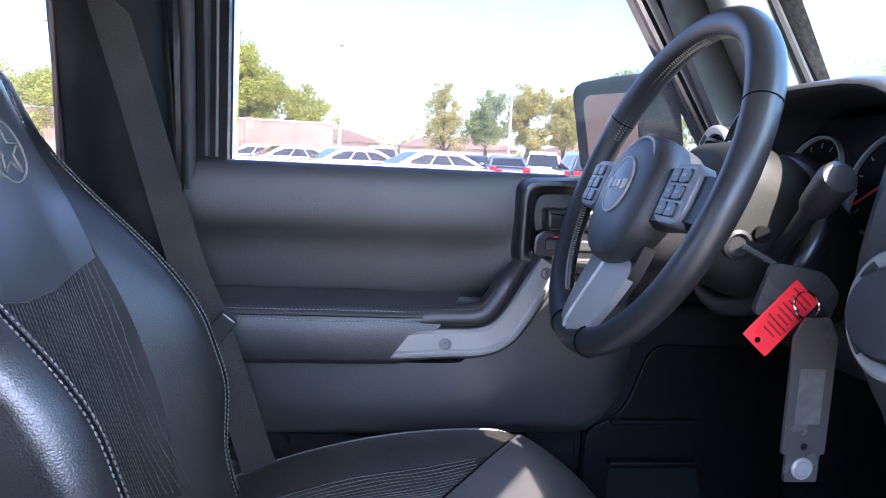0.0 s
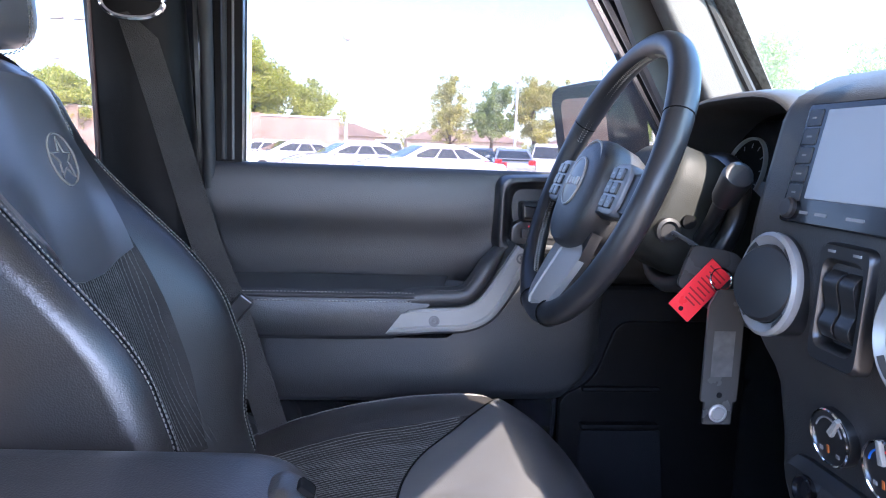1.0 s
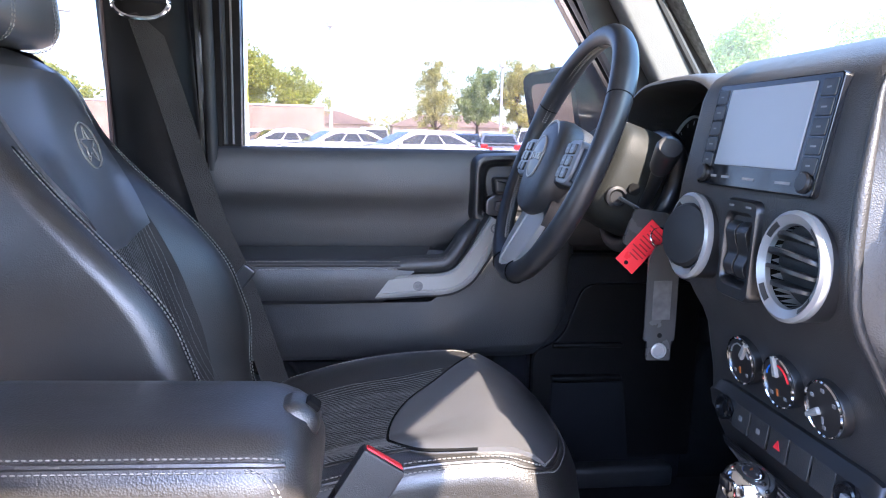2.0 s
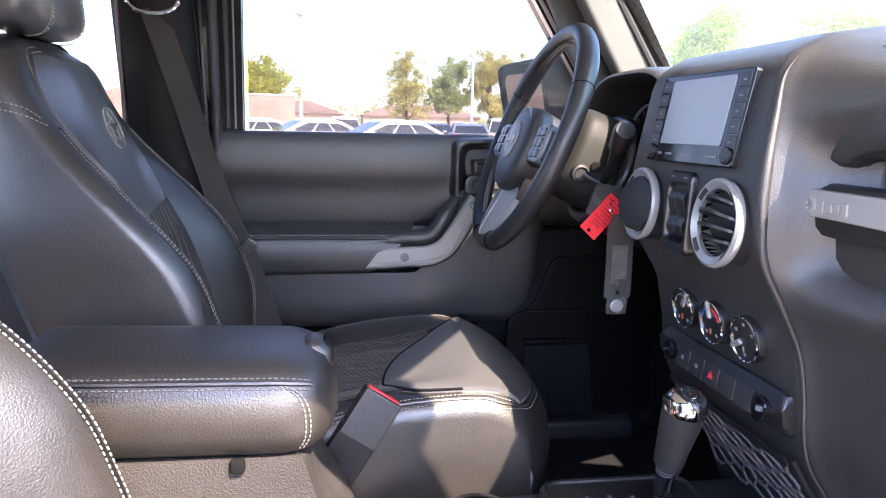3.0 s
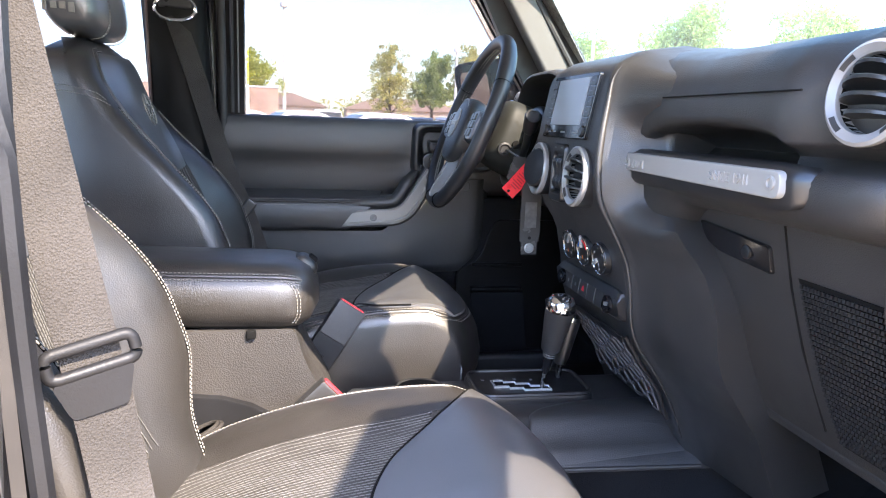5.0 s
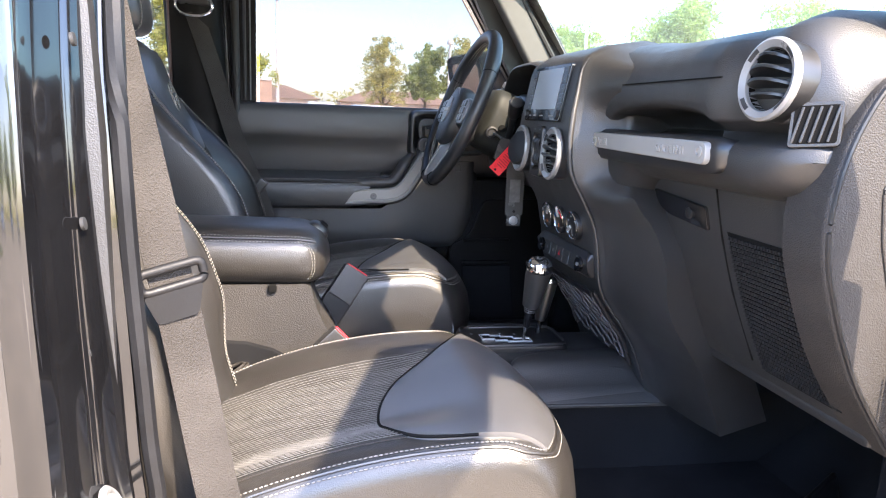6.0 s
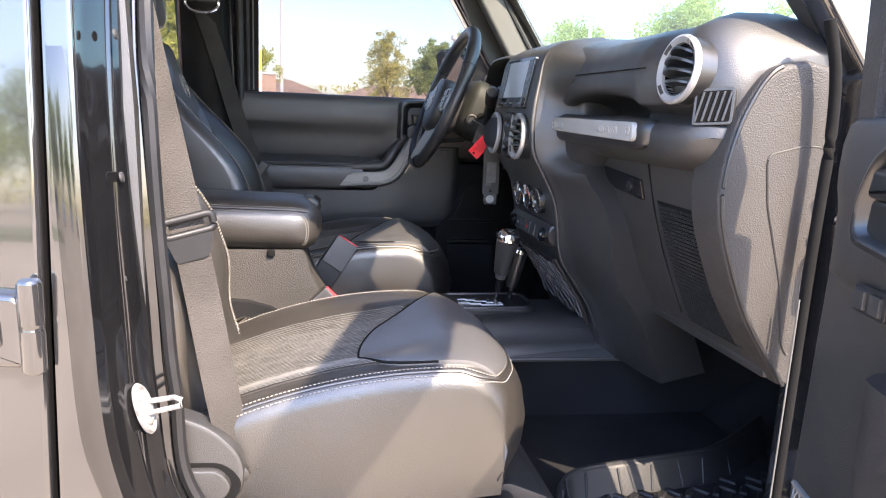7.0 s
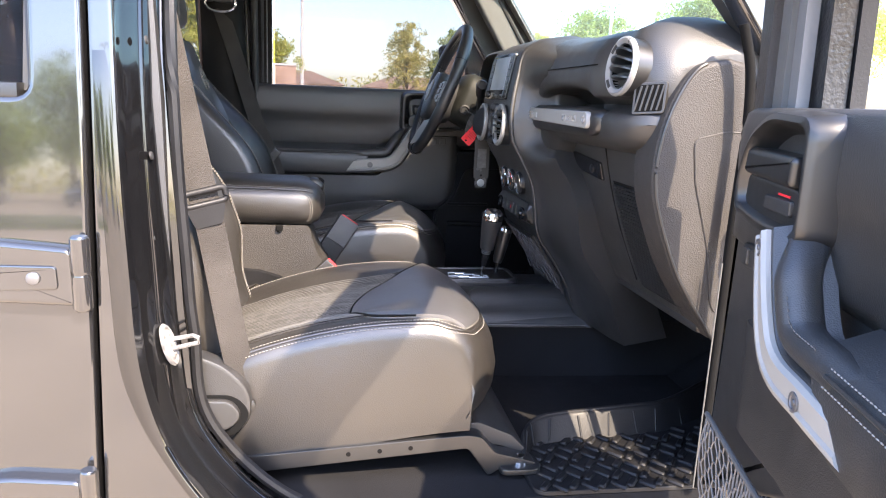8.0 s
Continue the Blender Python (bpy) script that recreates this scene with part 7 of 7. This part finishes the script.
for k, (x, y, h) in enumerate(((-9, -62, 11.0), (-15, -58, 8.5), (-20, -60, 11.5), (-27, -64, 10.5), (-2, -66, 8.0), (8, -63, 9.0), (-33, -60, 11.0), (-40, -62, 9.0))):
    tree(x, y, h, 8.5, LEAF_GREEN, 20 + k, "dark green tree across the lot behind the camera", 0.2, 0.3, 1500)
# hedge of far woods
verts, faces = [], []
rnd = random.Random(5)
for _ in range(20000):
    a = rnd.uniform(0, 2 * math.pi)
    r = rnd.uniform(128, 140)
    z = rnd.uniform(0, 1) ** 1.5 * (4.2 + 1.6 * math.sin(a * 9) + 1.2 * math.sin(a * 23))
    p = Vector((r * math.cos(a), r * math.sin(a), z))
    u = Vector((rnd.gauss(0, 1), rnd.gauss(0, 1), rnd.gauss(0, 1))).normalized()
    v = u.cross(Vector((rnd.gauss(0, 1), 0.3, 1))).normalized()
    i = len(verts)
    verts += [p - u * 0.55, p + v * 0.4, p + u * 0.55, p - v * 0.4]
    faces.append((i, i + 1, i + 2, i + 3))
me = bpy.data.meshes.new("far_woods")
me.from_pydata([tuple(v) for v in verts], [], faces)
me.materials.append(LEAF_DULL)
tagged(new("far_woods", me), "distant dull green tree line round the lot", "woods", kind="stuff")

# lamp posts
POST = material("white painted steel", (0.62, 0.62, 0.61), 0.5, vary=0.08)


def lamp_post(x, y, h, heads, label):
    L = thing("street_lamp", (x, y, 0), label, "street lamp", "lot lamps")
    part("base", lathe([(0.32, 0.0), (0.32, 0.7), (0.28, 0.75), (0.0, 0.75)], Matrix.Translation((x, y, 0)), 20), material("concrete", (0.4, 0.38, 0.35), 0.9), L)
    part("pole", lathe([(0.16, 0.7), (0.12, h)], Matrix.Translation((x, y, 0)), 14), POST, L)
    if heads == 0:
        part("lamp_head", lathe([(0.10, 0.0), (0.32, 0.06), (0.34, 0.30), (0.26, 0.50), (0.0, 0.56)], Matrix.Translation((x, y, h - 0.1)), 20), POST, L)
    else:
        part("arm", box((heads * 0.9, 0.09, 0.09), (x, y, h), 0.02), POST, L)
        for k in range(heads):
            part("lamp_head", box((0.75, 0.45, 0.16), (x + (k - (heads - 1) / 2) * 1.3, y, h + 0.05), 0.04, 2, rot=(0, 6 if k else -6, 0)), POST, L)
    return L


lamp_post(-2.45, 60.0, 10.0, 0, "tall pale grey round-headed lamp post in the lot")
lamp_post(-8.65, 95.0, 9.6, 0, "tall pale grey round-headed lamp post far off")
lamp_post(13.9, 70.0, 8.2, 0, "tall pale grey round-headed lamp post by the trees")
lamp_post(25.6, 40.6, 9.4, 2, "tall pale grey twin-headed lamp post ahead of the car")
lamp_post(22.2, 55.2, 9.4, 2, "tall pale grey twin-headed lamp post ahead of the car")
lamp_post(-16.2, 40.0, 7.4, 2, "pale grey twin-headed lamp post behind the car")
lamp_post(-24.8, 60.0, 7.3, 2, "pale grey twin-headed lamp post behind the car")
lamp_post(-14.0, -48.0, 10.0, 2, "tall twin-headed lamp post across the lot")
lamp_post(-24.0, -52.0, 10.0, 2, "tall twin-headed lamp post across the lot")

# brick wall beyond the parked cars, with a stone cap
BRICK = material("pinkish brick", (0.42, 0.30, 0.23), 0.85, vary=0.18, vary_scale=2.0, grain=0.5, grain_scale=25)
def lot_wall(a, b, h, label):
    a, b = Vector(a), Vector(b)
    W = thing("boundary_wall", (a.x, a.y, 0), label, "wall", "lot walls", kind="structure")
    n = max(int((b - a).length / 4), 1)
    for k in range(n):
        p, q = a.lerp(b, k / n), a.lerp(b, (k + 1) / n)
        c, ang = (p + q) / 2, math.degrees(math.atan2(q.y - p.y, q.x - p.x))
        part("wall_panel", box(((q - p).length - 0.02, 0.22, h), (c.x, c.y, h / 2), 0.01, 1, rot=(0, 0, ang)), BRICK, W)
        part("wall_pier", box((0.45, 0.34, h + 0.15), (p.x, p.y, (h + 0.15) / 2), 0.02, 1, rot=(0, 0, ang)), BRICK, W)
    c, ang = (a + b) / 2, math.degrees(math.atan2(b.y - a.y, b.x - a.x))
    part("wall_cap", box(((b - a).length, 0.30, 0.10), (c.x, c.y, h + 0.05), 0.02, 1, rot=(0, 0, ang)), POST, W)
lot_wall((-30, 32, 0), (-1.85, 36, 0), 2.6, "pinkish brick boundary wall along the lot")

# low houses far off
ROOFM = material("brown shingle roof", (0.27, 0.19, 0.14), 0.9, vary=0.2, vary_scale=0.4)
STUCCO = material("tan stucco", (0.55, 0.45, 0.36), 0.85, vary=0.1, vary_scale=0.3)
DARKGLASS = material("dark window glass", (0.03, 0.035, 0.04), 0.06, vary=0.1, rough_vary=0.02)
for x, y, w, d in ((-6, 108, 15, 9), (14, 115, 18, 9), (36, 112, 16, 9)):
    Hh = thing("house", (x, y, 0), "low tan house with a brown hipped roof", "house", "far houses")
    part("wall", box((w, d, 2.8), (x, y, 1.4), 0.03, 1), STUCCO, Hh)
    part("roof", loft([[Vector((x + sx * (w / 2 + 0.5), y + sy * (d / 2 + 0.5), 2.8)) for sx, sy in ((-1, -1), (1, -1), (1, 1), (-1, 1))], [Vector((x + sx * (w / 2 - d / 2), y + sy * 0.1, 4.7)) for sx, sy in ((-1, -1), (1, -1), (1, 1), (-1, 1))]]), ROOFM, Hh)
    for k in range(3):
        wd = part("window", box((1.4, 0.1, 1.1), (x - w / 3 + w / 3 * k, y - d / 2 - 0.03, 1.6), 0.02, 1), POST, Hh)
        part("pane", box((1.2, 0.06, 0.9), (x - w / 3 + w / 3 * k, y - d / 2 - 0.07, 1.6), 0.01, 1), DARKGLASS, wd)


# parked cars
TYRE = material("tyre rubber", (0.02, 0.02, 0.02), 0.85, vary=0.2)
WHITE_PAINT = material("white car paint", (0.8, 0.8, 0.8), 0.15, vary=0.03, coat=1.0)
DARK_PAINT = material("dark grey car paint", (0.03, 0.032, 0.036), 0.12, vary=0.05, coat=1.0)
SILVER_PAINT = material("silver car paint", (0.45, 0.46, 0.47), 0.25, metal=0.6, vary=0.05, coat=1.0)
TAIL = material("tail lamp red", (0.6, 0.02, 0.02), 0.15, vary=0.05)


def parked_car(m, paint, suv, label):
    C = thing("parked_car", label=label, category="car", group="parked cars", m=m)
    H = 1.75 if suv else 1.47
    # side profile: bonnet and lower body
    prof = [(-2.35, 0.35), (-2.35, 0.75), (-2.28, 0.95 if suv else 0.90), (-1.2 if not suv else -2.2, 1.02), (0.95, 1.02), (1.75, 0.95), (2.25, 0.80), (2.36, 0.55), (2.34, 0.30), (-2.30, 0.25)]
    p2 = round_poly(prof, 0.10, 3)
    rings = []
    for y, k, zk in ((-0.90, 0.965, 0.93), (-0.88, 0.985, 0.97), (-0.80, 1.0, 1.0), (0.80, 1.0, 1.0), (0.88, 0.985, 0.97), (0.90, 0.965, 0.93)):
        rings.append([Vector((a * k, y, 0.3 + (b - 0.3) * zk)) for a, b in p2])
    part("body", loft(rings), paint, C, smooth=50)
    top = [(-2.2, 1.0), (-2.05, H - 0.12), (-1.85, H - 0.02), (0.1, H), (0.35, H - 0.05), (1.15, 1.0)] if suv else [(-1.75, 1.0), (-1.0, H - 0.09), (-0.7, H - 0.02), (0.1, H), (0.35, H - 0.05), (1.2, 0.98)]
    t2 = round_poly(top, 0.06, 3)
    part("roof", loft([[Vector((a, y * (0.83 - 0.20 * (b - 1.0) / 0.6), b)) for a, b in t2] for y in (-1, -0.9, 0.9, 1)]), paint, C, smooth=50)
    for s in (-1, 1):
        for a0, a1 in ((0.06, 0.34), (0.37, 0.62), (0.65, 0.93)):
            def e(u, v):
                lo = top[0][0] + 0.10 + (top[-1][0] - 0.2 - top[0][0]) * u
                hi = top[1][0] + 0.05 + (top[-2][0] - 0.05 - top[1][0]) * u
                b = 1.04 + (H - 0.15 - 1.04) * v
                return Vector((lo + (hi - lo) * v, s * (0.842 - 0.20 * (b - 1.0) / 0.6), b))
            part("side_window", loft([[e(a0, 0), e(a1, 0), e(a1, 1), e(a0, 1)], [v + Vector((0, s * 0.012, 0)) for v in (e(a0, 0), e(a1, 0), e(a1, 1), e(a0, 1))]]), DARKGLASS, C)
    for i, (u, w) in enumerate(((0, 1), (-2, -1))):
        a, b = Vector((top[u][0], 0, top[u][1])), Vector((top[w][0], 0, top[w][1]))
        a, b = (a, b) if i == 0 else (b, a)
        n = Vector((-0.012 if i == 0 else 0.012, 0, 0.008))
        q4 = [a.lerp(b, 0.12) + Vector((0, -0.72, 0)), a.lerp(b, 0.12) + Vector((0, 0.72, 0)), a.lerp(b, 0.92) + Vector((0, 0.60, 0)), a.lerp(b, 0.92) + Vector((0, -0.60, 0))]
        part("windscreen", loft([[v - n for v in q4], [v + n for v in q4]]), DARKGLASS, C)
    for x in (-1.4, 1.42):
        for s in (-1, 1):
            wm = Matrix.Translation((x, s * 0.80, 0.34)) @ Matrix.Rotation(radians(-90 * s), 4, "X")
            wh = part("wheel", lathe([(0.22, -0.10), (0.32, -0.10), (0.34, -0.06), (0.34, 0.07), (0.32, 0.10), (0.23, 0.105)], wm, 24), TYRE, C)
            part("rim", lathe([(0.23, 0.10), (0.22, 0.112), (0.06, 0.09), (0.0, 0.09)], wm, 24), SILVER_PAINT, wh)
    for s in (-1, 1):
        part("headlight", box((0.10, 0.42, 0.14), (2.24, s * 0.62, 0.72), 0.03, 2, rot=(0, 0, -12 * s)), CHROME, C)
        part("tail_light", box((0.08, 0.30, 0.22), (-2.30, s * 0.70, 0.88), 0.03, 2), TAIL, C)
        part("mirror", box((0.12, 0.20, 0.14), (0.85, s * 0.98, 1.06), 0.04, 2), paint, C)
    return C


row = [(1.65, 22.0, 196, WHITE_PAINT, 0), (-0.9, 25.2, 200, WHITE_PAINT, 0), (-3.3, 28.4, 202, WHITE_PAINT, 0), (5.3, 36.0, 82, DARK_PAINT, 0), (6.0, 31.0, 84, SILVER_PAINT, 0), (8.0, 33.0, 82, WHITE_PAINT, 1), (8.6, 28.0, 86, DARK_PAINT, 1), (17.0, 40, 84, SILVER_PAINT, 1),
       (0.6, 42, 96, WHITE_PAINT, 1), (3.8, 44, 96, SILVER_PAINT, 0), (-5.2, 31.5, 202, SILVER_PAINT, 0)]
for x, y, a, p, suv in row:
    nm = {WHITE_PAINT.name: "white", DARK_PAINT.name: "dark grey", SILVER_PAINT.name: "silver"}[p.name]
    parked_car(pose(x, y, 0, 0, 0, a), p, suv, nm + (" sport utility car" if suv else " saloon car") + " parked in the sunny lot")
for k in range(9):
    p = (WHITE_PAINT, SILVER_PAINT, DARK_PAINT)[k % 3]
    nm = ("white", "silver", "dark grey")[k % 3]
    parked_car(pose(-44 + 6.2 * k, -42, 0, 0, 0, 90), p, k % 2, nm + " car parked across the lot behind the camera")
# planted island in the lot
bm = lathe([(3.2, 0.0), (3.2, 0.16), (2.9, 0.20), (0.0, 0.24)], pose(-9.5, -21, 0) @ Matrix.Diagonal((1.6, 0.8, 1, 1)), 36)
solo("kerb_island", bm, LEAF_GREEN, "low grassy kerbed island in the lot", "island", "structure")
